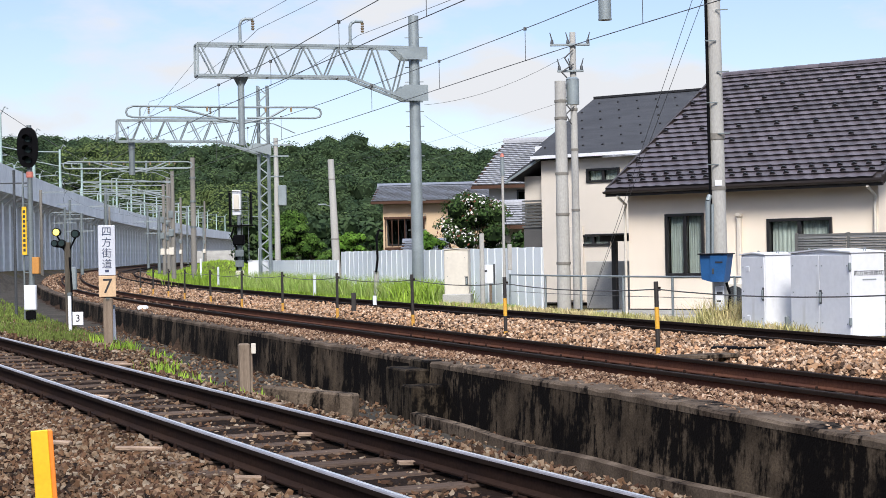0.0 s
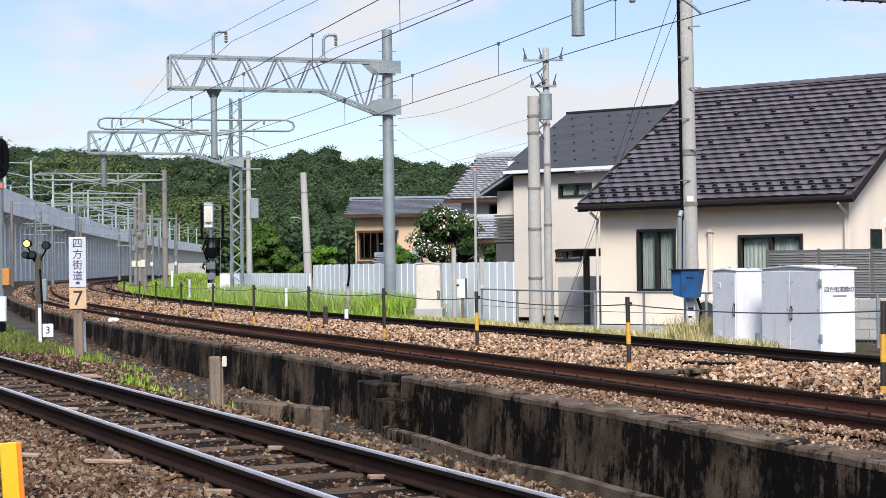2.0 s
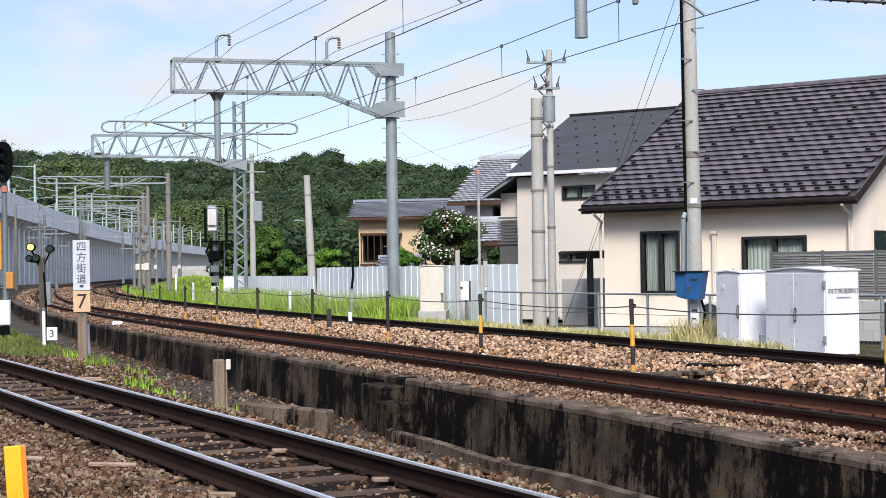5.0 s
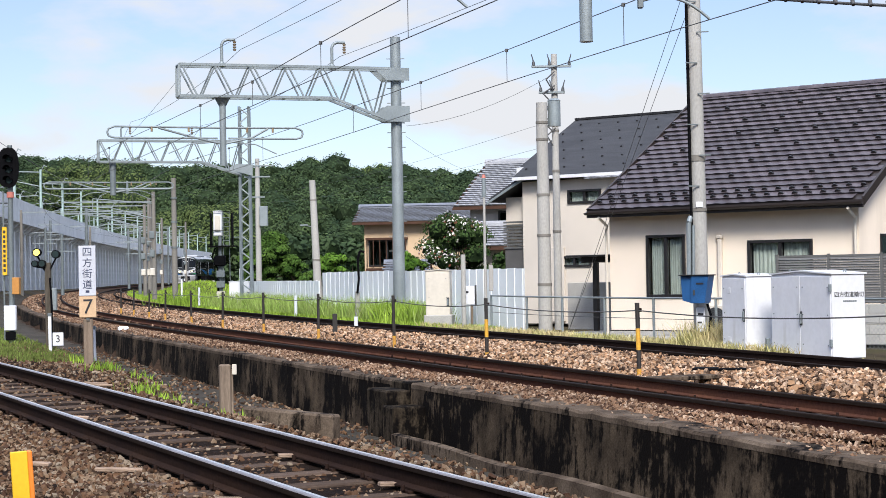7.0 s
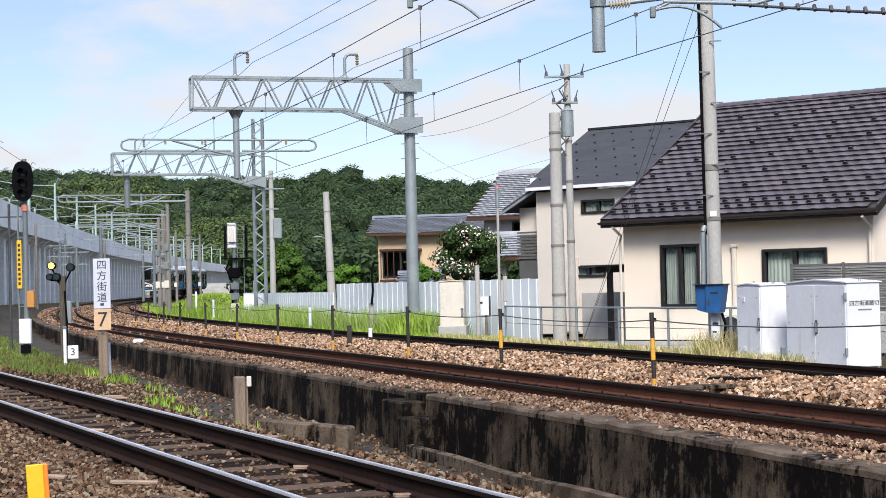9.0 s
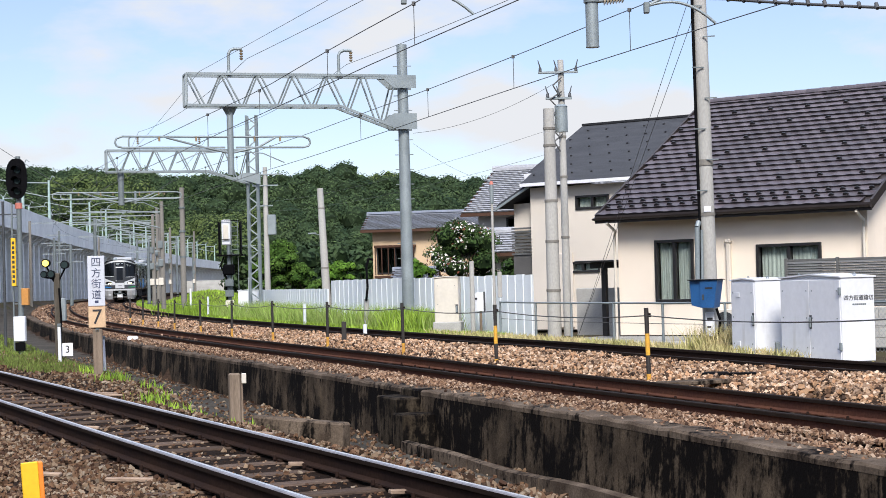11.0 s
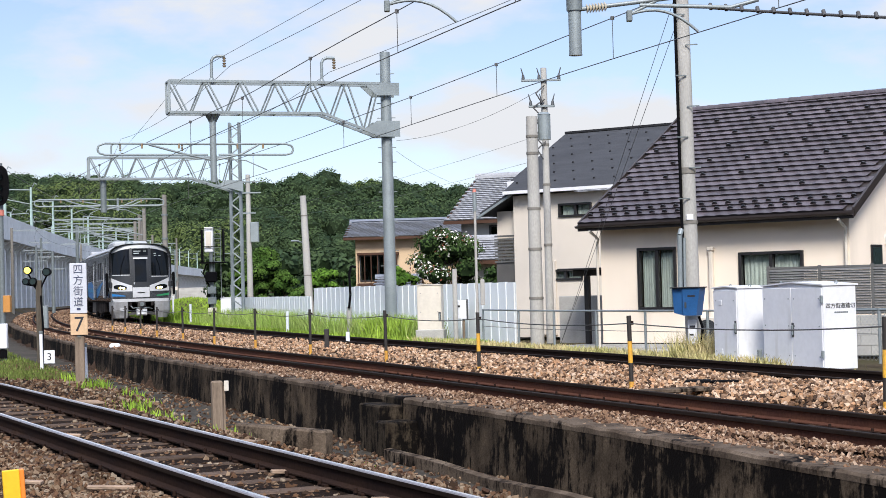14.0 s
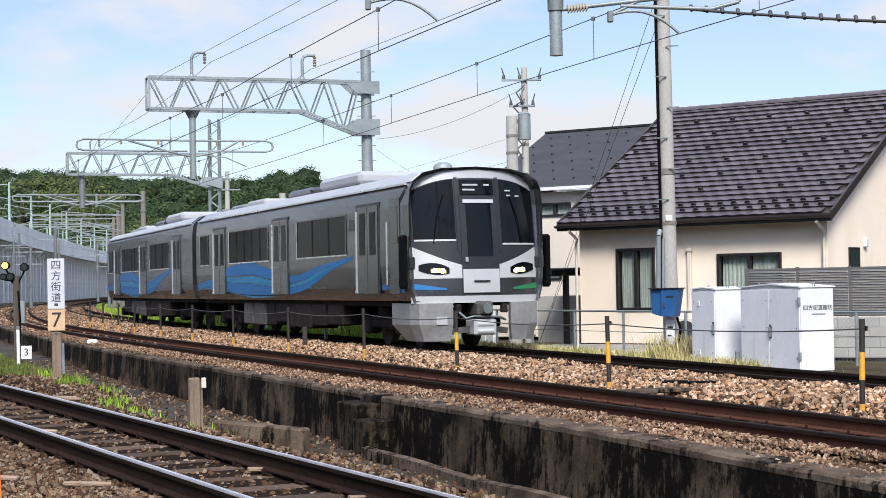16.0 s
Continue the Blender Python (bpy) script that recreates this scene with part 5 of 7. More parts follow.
for z, w in ((6.6, 0.42), (5.95, 0.25)):
    part("crossarm", Shape().box(3.32 - w - 0.15, 3.32 + w, 41.86, 41.92, z, z + 0.06, 0, 0.01), M_galv, up)
    for sx in (-w - 0.1, -w * 0.3, w - 0.05):
        g = Shape()
        g.tube((3.32 + sx, 41.89, z + 0.06), (3.32 + sx, 41.89, z + 0.16), 0.045, 0.03, 8)
        g.tube((3.32 + sx, 41.89, z + 0.16), (3.32 + sx + (0.05 if sx > 0 else -0.05), 41.89, z + 0.34), 0.02, 0.012, 6)
        part("insulator", g, M_grey_d, up)
for k in range(5):
    q = (3.1, 41.8, 6.6 - 0.35 * k)
    part("jumper_cable", Shape().pipe([(3.32, 41.85, 6.5 - 0.35 * k), (3.1 - 0.08 * (k % 2), 41.8, 6.3 - 0.35 * k), (3.25, 41.82, 6.05 - 0.35 * k)], 0.018, 5), M_wire, up)
for z1 in (6.4, 6.95):
    wire("guy_wire", [(3.27, 38.6, 0.15), (4.9, 30.2, z1)], 0.0055, "thin steel guy wire anchored beside the fence")
fp = concrete_pole("leaning_pole", "pale leaning concrete pole beyond the white fence", -5.15, 82.0, 0.2, 6.2, 0.21, 0.15, (-0.22, 0), (2.3, 5.2))
part("street_light", Shape().pipe([(-5.3, 82, 3.9), (-5.7, 81.9, 4.0)], 0.025, 6).box(-6.0, -5.6, 81.85, 82.0, 3.98, 4.05, 0, 0.02), M_galv, fp)
sp = concrete_pole("slim_pole", "slim concrete pole with electrical boxes", -9.0, 92.0, 0.3, 8.0, 0.17, 0.12)
for z, w in ((7.6, 0.9), (7.0, 0.7), (5.9, 0.4)):
    part("crossarm", Shape().bar((-9.0 - w, 91.9, z), (-9.0 + w, 91.9, z), 0.07, 0.07), M_galv, sp)
part("equipment_box", Shape().box(-8.9, -8.45, 91.7, 92, 4.3, 5.4, 0, 0.03), M_galv, sp)

wm = concrete_pole("siren_pole", "thin grey pole with a white cylinder on top", 1.42, 39.4, 0.1, 3.45, 0.035, 0.03)
part("cylinder", Shape().tube((1.42, 39.4, 3.3), (1.42, 39.4, 3.74), 0.048, n=14), M_galv, wm)
part("cap", Shape().tube((1.42, 39.4, 3.74), (1.42, 39.4, 3.82), 0.05, 0.03, 14), M_red, wm)
part("bracket_box", Shape().box(1.5, 1.6, 39.3, 39.42, 1.1, 1.7, 0, 0.01), M_pole, wm)
pp = concrete_pole("short_post", "short grey steel post beside the cabinets", 0.98, 42.6, 0.1, 2.0, 0.06, 0.06)
bp = tagged(new("cable_post"), "old post with a curved black cable in the grass", "post")
part("post", Shape().tube((-1.98, 49.8, 0.1), (-1.98, 49.8, 1.05), 0.08, 0.07, 10), M_pole, bp)
part("cable", Shape().pipe([(-1.98, 49.7, 1.0), (-1.93, 49.7, 1.4), (-1.95, 49.7, 2.0), (-1.88, 49.7, 2.25), (-1.75, 49.7, 2.2)], 0.035, 8), M_black, bp)


# ---- cabinets ----
def lettering(text, size, m, parent, material, thick=0.002):
    cu = bpy.data.curves.new("lettering", "FONT")
    cu.body, cu.size, cu.align_x, cu.align_y, cu.extrude = text, size, "CENTER", "CENTER", thick
    tmp = bpy.data.objects.new("tmp", cu)
    me = bpy.data.meshes.new_from_object(tmp)
    bpy.data.objects.remove(tmp)
    me.materials.clear()
    me.materials.append(material)
    ob = part("lettering", me, None, parent)
    ob.matrix_basis = m
    return ob


def cabinet(name, label, x, y, z, ang, w, d, h, doors, roof_rise, M_white=M_white):
    root = tagged(new(name), label, "equipment cabinet", "white cabinets by the track")
    root.matrix_basis = pose(x, y, z, 0, 0, ang)
    part("plinth", Shape().box(0.04, w - 0.04, 0.04, d - 0.04, 0, 0.1, 0, 0.01), M_concrete, root)
    part("body", Shape().box(0, w, 0, d, 0.1, h, 0, 0.008), M_white, root)
    part("roof", Shape().prism([(-0.02, -0.03, h), (w / 2, -0.03, h + roof_rise), (w + 0.02, -0.03, h), (w + 0.02, -0.03, h + 0.02), (w / 2, -0.03, h + roof_rise + 0.02), (-0.02, -0.03, h + 0.02)], (0, d + 0.06, 0)), M_white, root)
    part("roof_fill", Shape().prism([(0, 0, h), (w, 0, h), (w / 2, 0, h + roof_rise)], (0, d, 0)), M_white, root)
    dw = (w - 0.02) / doors
    for k in range(doors):
        dr = part("door", Shape().box(0.01 + dw * k + 0.006, 0.01 + dw * (k + 1) - 0.006, -0.02, 0, 0.13, h - 0.03, 0, 0.006), M_white, root)
        for z2 in (0.3, h * 0.55, h - 0.2):
            for x2 in (0.09, dw - 0.07):
                part("rivet", Shape().tube((dw * k + x2, -0.02, z2), (dw * k + x2, -0.026, z2), 0.011, n=8), M_galv_d, dr)
    hx = dw - 0.03 if doors == 1 else dw + 0.04
    part("handle", Shape().box(hx - 0.02, hx + 0.02, -0.05, -0.02, 0.62, 0.78, 0, 0.008), M_galv, root)
    part("handle_plate", Shape().box(hx - 0.03, hx + 0.035, -0.028, -0.02, 0.6, 0.82, 0, 0.004), M_grey_d, root)
    for xx in (0.08, w - 0.08):
        part("lifting_eye", Shape().pipe([(xx + 0.03 * math.cos(a), d / 2, h + roof_rise * 0.3 + 0.03 + 0.03 * math.sin(a)) for a in np.linspace(0, 2 * math.pi, 11)], 0.009, 5), M_galv, root)
    return root


c1 = cabinet("white_cabinet", "white single-door steel equipment cabinet beside the track", 5.10, 28.9, 0.02, -70, 0.78, 0.58, 1.36, 1, 0.03)
for zz in (0.25, 1.08):
    part("vent", Shape().box(0.2, 0.3, -0.03, -0.02, zz, zz + 0.09, 0, 0.004), M_white, c1)
c2 = cabinet("white_double_cabinet", "white double-door steel equipment cabinet with black lettering", 5.67, 27.56, 0.0, -70, 1.73, 0.60, 1.40, 2, 0.05)
for zz in (0.28, 1.13):
    part("hinge", Shape().box(1.71, 1.75, -0.05, -0.01, zz, zz + 0.12, 0, 0.005), M_galv, c2)
lettering("四方街道踏切", 0.09, pose(1.734, 0.31, 1.08, 90, 0, 90), c2, M_ink)
for k in range(7):
    part("text_bar", Shape().box(1.73, 1.733, 0.2 + 0.036 * k, 0.228 + 0.036 * k, 0.97, 0.995), M_galv_d, c2)
thing("cable_post_short", Shape().box(0, 0.07, 0, 0.07, 0, 0.36, 0, 0.01), M_galv_d, "short grey steel post beside the white cabinets", "post", pose(5.52, 27.35, 0.02))

gb = cabinet("cream_cabinet", "cream steel cabinet on a concrete base in the grass", 0.02, 43.0, 0.1, -8, 0.62, 0.5, 1.5, 1, 0.02, M_cream)
part("base_block", Shape().box(-0.05, 0.67, -0.05, 0.55, 0, 0.38, 0, 0.02), M_concrete, gb)
lb = tagged(new("white_meter_box"), "white meter box mounted on short posts", "meter box")
lb.matrix_basis = pose(0.92, 43.2, 0.1, 0, 0, -8)
part("case", Shape().box(0, 0.36, 0, 0.2, 0.62, 1.1, 0, 0.01), M_white, lb)
part("frame", Shape().box(0.36, 0.385, -0.01, 0.21, 0.6, 1.12), M_frame_shade, lb)
part("label_bar", Shape().box(0.1, 0.2, -0.006, 0, 0.92, 0.97), M_ink, lb)
for x2 in (0.06, 0.24):
    part("post", Shape().box(x2, x2 + 0.06, 0.06, 0.12, 0, 0.62), M_timber, lb)


# ---- pipe fence by the yard ----
def pipe_fence():
    root = tagged(new("pipe_fence"), "low galvanised pipe fence with a thin wire", "fence")
    pts = [(1.65, 42.0), (2.35, 39.0), (3.0, 36.9), (3.75, 35.3), (4.55, 33.6), (5.5, 31.9), (6.6, 30.2), (7.8, 28.4), (9.0, 26.6), (10.2, 24.9)]
    for x, y in pts:
        part("post", Shape().tube((x, y, 0.05), (x, y, 0.98), 0.028, n=8), M_galv, root)
    for a, b in zip(pts, pts[1:]):
        part("rail", Shape().tube((*a, 0.96), (*b, 0.96), 0.02, n=8), M_galv, root)
        part("wire", Shape().tube((*a, 0.55), (*b, 0.55), 0.006, n=4), M_wire, root)
    # mesh infill beyond the cabinets
    g = Shape()
    for a, b in zip(pts[6:], pts[7:]):
        a, b = Vector((*a, 0)), Vector((*b, 0))
        n = 24
        for i in range(-9, n):
            for sg in (1, -1):
                p, q = i / n, (i + 9) / n
                z0, z1 = (0.1, 0.94) if sg > 0 else (0.94, 0.1)
                p2, q2 = max(p, 0), min(q, 1)
                f0, f1 = (p2 - p) / (q - p), (q2 - p) / (q - p)
                u, v = a + (b - a) * p2, a + (b - a) * q2
                g.tube((u.x, u.y, z0 + (z1 - z0) * f0), (v.x, v.y, z0 + (z1 - z0) * f1), 0.004, n=3, caps=False)
    q = part("wire_mesh", g, M_galv, root)
    return root


pipe_fence()


# ---- marker stakes between the tracks ----
def stake(x, y, z, h, dark, group):
    root = tagged(new("marker_stake"), "black and yellow banded marker stake in the ballast" if not dark else "dark weathered marker stake in the ballast", "marker stake", group)
    root.matrix_basis = pose(x, y, z, random.uniform(-1.5, 1.5), random.uniform(-1.5, 1.5))
    cuts = [0, 0.1, 0.34, 0.62, 0.86, h] if not dark else [0, 0.22, h - 0.1, h]
    for k, (a, b) in enumerate(zip(cuts, cuts[1:])):
        yel = k in (0, 2) if not dark else k == 0
        part("band", Shape().tube((0, 0, a - (0.15 if k == 0 else 0)), (0, 0, b), 0.029 if k % 2 else 0.030, n=12), M_yellow_w if yel else M_stake_d, root)
    part("eye", Shape().tube((0.04, 0, h - 0.12), (0.04, 0, h - 0.07), 0.018, n=8), M_rust, root)
    return root


M_yellow_w = mat("worn yellow paint", (0.75, 0.42, 0.03), 0.6, var=0.25, scale=9, bump=0.1, tint=(0.5, 0.24, 0.05))
M_stake_d = mat("sooty black paint", (0.03, 0.025, 0.022), 0.6, var=0.3, scale=9, bump=0.1)
tops = []
for i, k in enumerate((0.277, 0.1262, 0.0362, -0.0185, -0.0632, -0.0955, -0.1197, -0.138, -0.1535, -0.163, -0.172, -0.1795)):
    y = 12.0
    while u_x(y) - 2.9 * math.hypot(1, -0.428 + 0.00196 * y) > k * y:
        y += 0.02
    x = k * y
    z = ground_z(x, y) - 0.0
    h = 0.95
    stake(x, y, z, h, i > 2, "stakes between the tracks")
    tops.append(Vector((x, y, z + h - 0.1)))
for a, b in zip(tops, tops[1:]):
    wire("stake_rope", sag_pts(a, b, 0.06, 8), 0.008, "thin dark rope between marker stakes")
thing("short_stake", Shape().box(-0.05, 0.05, -0.05, 0.05, -0.1, 0.5, 0, 0.01), M_stake_d, "short dark wooden stake in the ballast", "stake", pose(-1.95, 36.5, 0.2))
thing("rail_lubricator", Shape().box(-0.16, 0.16, -0.12, 0.12, 0, 0.10, 0, 0.015).box(0.16, 0.5, -0.05, 0.05, 0.06, 0.09, 0, 0.01), M_black, "black flat steel box lying in the ballast", "track equipment", pose(3.48, 21.0, 0.19, 0, 0, -12))
thing("cable_slab", Shape().box(-0.42, 0.42, -0.14, 0.14, 0, 0.05, 0, 0.01), M_coping, "flat concrete slab between the tracks", "slab", pose(3.05, 20.1, 0.2, 0, 0, 20))


# ---- signals and signs on the lower side ----
M_board = mat("greyed white sign board", (0.55, 0.57, 0.62), 0.5, var=0.1, scale=3, bump=0.03)


def sign_post():
    root = tagged(new("crossing_sign"), "white sign with dark lettering above a tan number plate", "sign")
    g = ground_z(-5.45, 27.4)
    root.matrix_basis = pose(-5.45, 27.4, g, 0, 0, 8)
    part("post", Shape().box(-0.075, 0.075, -0.06, 0.06, -0.2, 0.75, 0, 0.012), M_timber, root)
    a = part("name_board", Shape().box(-0.135, 0.135, -0.085, -0.06, 1.12, 1.93, 0, 0.006), M_board, root)
    part("back_post", Shape().box(-0.03, 0.03, -0.06, 0.0, 0.7, 1.9), M_galv_d, root)
    b = part("number_plate", Shape().box(-0.135, 0.135, -0.085, -0.06, 0.77, 1.11, 0, 0.006), M_tan, root)
    for k, ch in enumerate("四方街道"):
        lettering(ch, 0.165, pose(0, -0.088, 1.82 - 0.175 * k, 90), a, M_ink_b)
    part("text_bar", Shape().box(-0.03, 0.03, -0.088, -0.085, 1.17, 1.21), M_ink_b, a)
    lettering("7", 0.34, pose(0, -0.088, 0.935, 90), b, M_ink, 0.002)
    return root


M_ink_b = mat("blue-black lettering", (0.03, 0.04, 0.09), 0.6, var=0.1, bump=0)
sign_post()


def white_marker(x, y, h):
    root = tagged(new("white_marker"), "thin white painted marker post beside the drain", "marker post", "white markers")
    root.matrix_basis = pose(x, y, ground_z(x, y), 0, random.uniform(-2, 1))
    part("post", Shape().box(-0.028, 0.028, -0.028, 0.028, -0.1, h, 0, 0.006), M_white, root)
    part("cap", Shape().box(-0.035, 0.035, -0.035, 0.035, h - 0.05, h + 0.01, 0, 0.008), M_galv_d, root)


white_marker(-6.95, 31.4, 0.72)
white_marker(-5.45, 27.9, 0.62)

tpst = tagged(new("timber_post"), "weathered timber post with a small white tag", "post")
tpst.matrix_basis = pose(-2.33, 19.6, ground_z(-2.33, 19.6), 0, 0, 20)
part("post", Shape().box(-0.065, 0.065, -0.055, 0.055, -0.1, 0.74, 0, 0.018), M_timber, tpst)
part("side_post", Shape().box(0.068, 0.092, -0.03, 0.03, -0.1, 0.68, 0, 0.005), M_timber, tpst)
part("tag", Shape().box(0.07, 0.125, -0.07, -0.05, 0.62, 0.74, 0, 0.006), M_cream, tpst)


MAST_FOOT = -0.40  # set deep in the bank


def main_signal():
    """Tall mast with a black oval signal head."""
    root = tagged(new("railway_signal"), "black oval railway signal head on a grey mast", "signal")
    x, y = -8.58, 35.2
    g = ground_z(x, y)
    root.matrix_basis = pose(x, y, MAST_FOOT, 0, 0, -6)
    part("mast", Shape().tube((0, 0, -0.1), (0, 0, 4.75), 0.065, 0.05, 12), M_galv_d, root)
    n = 20
    pr = [(0.225 * math.copysign(abs(math.cos(t)) ** 0.75, math.cos(t)), 0.42 * math.copysign(abs(math.sin(t)) ** 0.8, math.sin(t)) + 4.28) for t in [2 * math.pi * k / n for k in range(n)]]
    head = part("backboard", Shape().prism([(px, -0.12, pz) for px, pz in pr], (0, 0.03, 0)), M_black, root)
    for k in range(3):
        z = 4.02 + 0.22 * k
        part("lens", Shape().tube((0.02, -0.13, z), (0.02, -0.12, z), 0.07, n=14), M_glass, head)
        part("hood", Shape().sweep([[(0.02 + 0.085 * math.cos(a), yy, z + 0.085 * math.sin(a)) for a in [math.pi * q / 6 for q in range(7)]] for yy in (-0.28, -0.12)], closed=False), M_black, head)
    part("red_band", Shape().tube((0, 0, 3.66), (0, 0, 3.78), 0.075, n=12), M_red, root)
    pl = part("warning_plate", Shape().box(-0.16, -0.06, -0.09, -0.07, 2.05, 3.05, 0, 0.004), M_yellow, root)
    for k in range(9):
        part("text_bar", Shape().box(-0.135, -0.085, -0.094, -0.09, 2.12 + 0.1 * k, 2.18 + 0.1 * k), M_ink, pl)
    for k in range(9):
        part("ladder_rung", Shape().bar((-0.16, 0.04, 0.6 + 0.36 * k), (0.0, 0.04, 0.6 + 0.36 * k), 0.02, 0.02), M_galv_d, root)
    part("ladder_rail", Shape().bar((-0.17, 0.04, 0.3), (-0.17, 0.04, 3.8), 0.03, 0.03), M_galv_d, root)
    part("control_case", Shape().box(-0.12, 0.13, -0.16, -0.05, 0.9, 1.42, 0, 0.015), M_white, root)
    part("control_case", Shape().box(-0.1, 0.1, -0.12, -0.05, 0.7, 0.88, 0, 0.01), M_black, root)
    part("repeater_case", Shape().box(0.05, 0.2, -0.12, 0.0, 1.65, 2.0, 0, 0.01), M_orange_b, root)
    return root


M_orange_b = mat("orange-brown box", (0.55, 0.25, 0.06), 0.5, var=0.2, bump=0.05)
main_signal()
for x, y, h in ((-9.75, 38.5, 3.6),):
    p2 = tagged(new("back_mast"), "thin dark grey steel mast beside the signal", "mast")
    part("mast", Shape().tube((x, y, 0.0), (x, y, h), 0.035, 0.03, 10), M_grey_d, p2)
    part("arm", Shape().bar((x - 0.5, y, h - 0.3), (x + 0.3, y, h - 0.3), 0.03, 0.03), M_grey_d, p2)


M_post_d = mat("weathered dark post", (0.11, 0.095, 0.075), 0.85, var=0.35, scale=3, fine=25, bump=0.3, dist=0.006, stretch=(6, 6, 0.6))


def shunt_signal():
    root = tagged(new("obstruction_signal"), "small signal with round lamps on curved brackets", "signal")
    x, y = -7.42, 33.4
    g = ground_z(x, y)
    root.matrix_basis = pose(x, y, g)
    part("post", Shape().box(-0.055, 0.055, -0.05, 0.05, -0.1, 1.7, 0, 0.01), M_post_d, root)
    part("terminal_box", Shape().box(0.06, 0.17, -0.06, 0.04, 0.75, 1.2, 0, 0.015), M_galv, root)
    part("cable", Shape().pipe([(0.07, -0.06, 0.0), (0.08, -0.07, 0.8), (0.05, -0.07, 1.4)], 0.022, 6), M_black, root)
    for dx, z, r, lit in ((-0.2, 1.9, 0.085, True), (0.17, 1.86, 0.085, False), (-0.24, 1.68, 0.07, False), (-0.1, 1.68, 0.08, False)):
        part("bracket", Shape().pipe([(0, 0, 1.45), (dx * 0.4, -0.03, 1.6), (dx, -0.03, z - 0.06)], 0.018, 6), M_black, root)
        lp = part("lamp_case", Shape().tube((dx, -0.1, z), (dx, 0.04, z), r, r * 0.9, 16), M_black, root)
        part("lens", Shape().tube((dx, -0.108, z), (dx, -0.1, z), r * 0.75, n=16), M_lit if lit else M_glass, lp)
    a = part("plate", Shape().box(0.09, 0.3, -0.09, -0.07, 0.06, 0.32, 0, 0.006), M_white, root)
    lettering("3", 0.2, pose(0.195, -0.093, 0.19, 90), a, M_ink)
    return root


M_lit = mat("lit yellow lens", (0.9, 0.75, 0.1), 0.4, bump=0, glow=((1.0, 0.85, 0.15), 1.6))
shunt_signal()


def yellow_marker():
    root = tagged(new("yellow_marker"), "bright yellow flat marker stake with an orange edge", "marker post")
    root.matrix_basis = pose(-2.15, 9.1, 0, 0, -3.2, 18)
    g = ground_z(-2.15, 9.1)
    part("plate", Shape().box(-0.055, 0.035, -0.015, 0.015, g - 0.1, 0.595, 0, 0.004), M_yellow, root)
    part("edge", Shape().box(0.035, 0.06, -0.012, 0.05, g - 0.1, 0.592, 0, 0.004), M_orange, root)


yellow_marker()


def signal_on_far_side():
    root = tagged(new("line_side_signal"), "line-side signal with white cases and ladder seen from the back", "signal")
    x, y = -8.85, 73.5
    g = 0.15
    root.matrix_basis = pose(x, y, g, 0, 0, 0)
    part("mast", Shape().tube((0, 0, 0), (0, 0, 4.2), 0.10, 0.08, 12), M_galv_d, root)
    part("signal_case", Shape().box(-0.28, 0.1, -0.12, 0.12, 3.2, 4.3, 0, 0.03), M_white, root)
    for xx in (-0.42, 0.5):
        part("backboard", Shape().box(xx, xx + 0.07, -0.2, 0.2, 2.8, 4.2, 0, 0.02), M_black, root)
    part("platform", Shape().box(-0.5, 0.65, -0.3, 0.3, 2.72, 2.78), M_black, root)
    cg = Shape()
    for k in range(8):
        cg.bar((0.15, -0.1, 2.8 + 0.2 * k), (0.42, -0.1, 2.8 + 0.2 * k), 0.02, 0.02)
    for xx in (0.15, 0.42):
        cg.bar((xx, -0.1, 0.3), (xx, -0.1, 4.3), 0.025, 0.025)
    part("ladder", cg, M_galv_d, root)
    for xx in (-0.42, 0.57):
        for zz in (2.8, 3.5, 4.2):
            part("cage_bar", Shape().bar((xx, -0.2, zz), (xx, 0.25, zz), 0.03, 0.03), M_black, root)
    for zz in (3.45, 4.25):
        part("cage_bar", Shape().bar((-0.42, -0.2, zz), (0.57, -0.2, zz), 0.025, 0.03), M_black, root)
    part("louvre_case", Shape().box(-0.2, 0.02, -0.15, -0.12, 3.4, 4.1, 0, 0.02), M_cream, root)
    for zz in (0.5, 0.95, 1.4):
        part("terminal_box", Shape().box(-0.16, 0.2, -0.28, -0.1, zz, zz + 0.3, 0, 0.02), M_galv_d if zz > 0.6 else M_cream, root)
    part("lower_case", Shape().box(-0.25, 0.25, -0.3, -0.05, 1.9, 2.35, 0, 0.05), M_black, root)
    part("cable", Shape().pipe([(-0.2, -0.1, 2.7), (-0.35, -0.1, 2.3), (-0.12, -0.1, 1.8), (-0.1, -0.1, 0.2)], 0.04, 6), M_black, root)
    return root


signal_on_far_side()
c3 = cabinet("small_white_cabinet", "white line-side relay cabinet beside the signal", -8.2, 71.0, 0.1, -5, 0.85, 0.5, 1.25, 1, 0.03)
thing("marker_rod", Shape().tube((0, 0, 0), (0, 0, 1.8), 0.06, n=8), M_white, "white painted rod beside the relay cabinet", "marker post", pose(-7.6, 70.0, 0.1))
for x, y, h in ((-10.0, 75, 1.0), (-4.2, 55, 0.8), (-12.2, 85, 1.4), (-1.7, 41.5, 0.45)):
    thing("white_post", Shape().tube((0, 0, -0.1), (0, 0, h), 0.05, n=8), M_vinyl, "short white post standing in the grass", "post", pose(x, y, ground_z(x, y)))
thing("white_stone", Shape().box(-0.14, 0.14, -0.08, 0.08, 0, 0.14, 0, 0.04), M_white, "small white stone block beside the rail", "stone", pose(-7.95, 44.6, u_z(44) - 0.16))

# ---- viaduct ----
M_via = mat("viaduct concrete", (0.84, 0.85, 0.84), 0.85, var=0.15, scale=0.15, fine=2, bump=0.05, streak=((0.5, 0.5, 0.1), 0.5, 0.75, (0.55, 0.56, 0.55), 0.5))
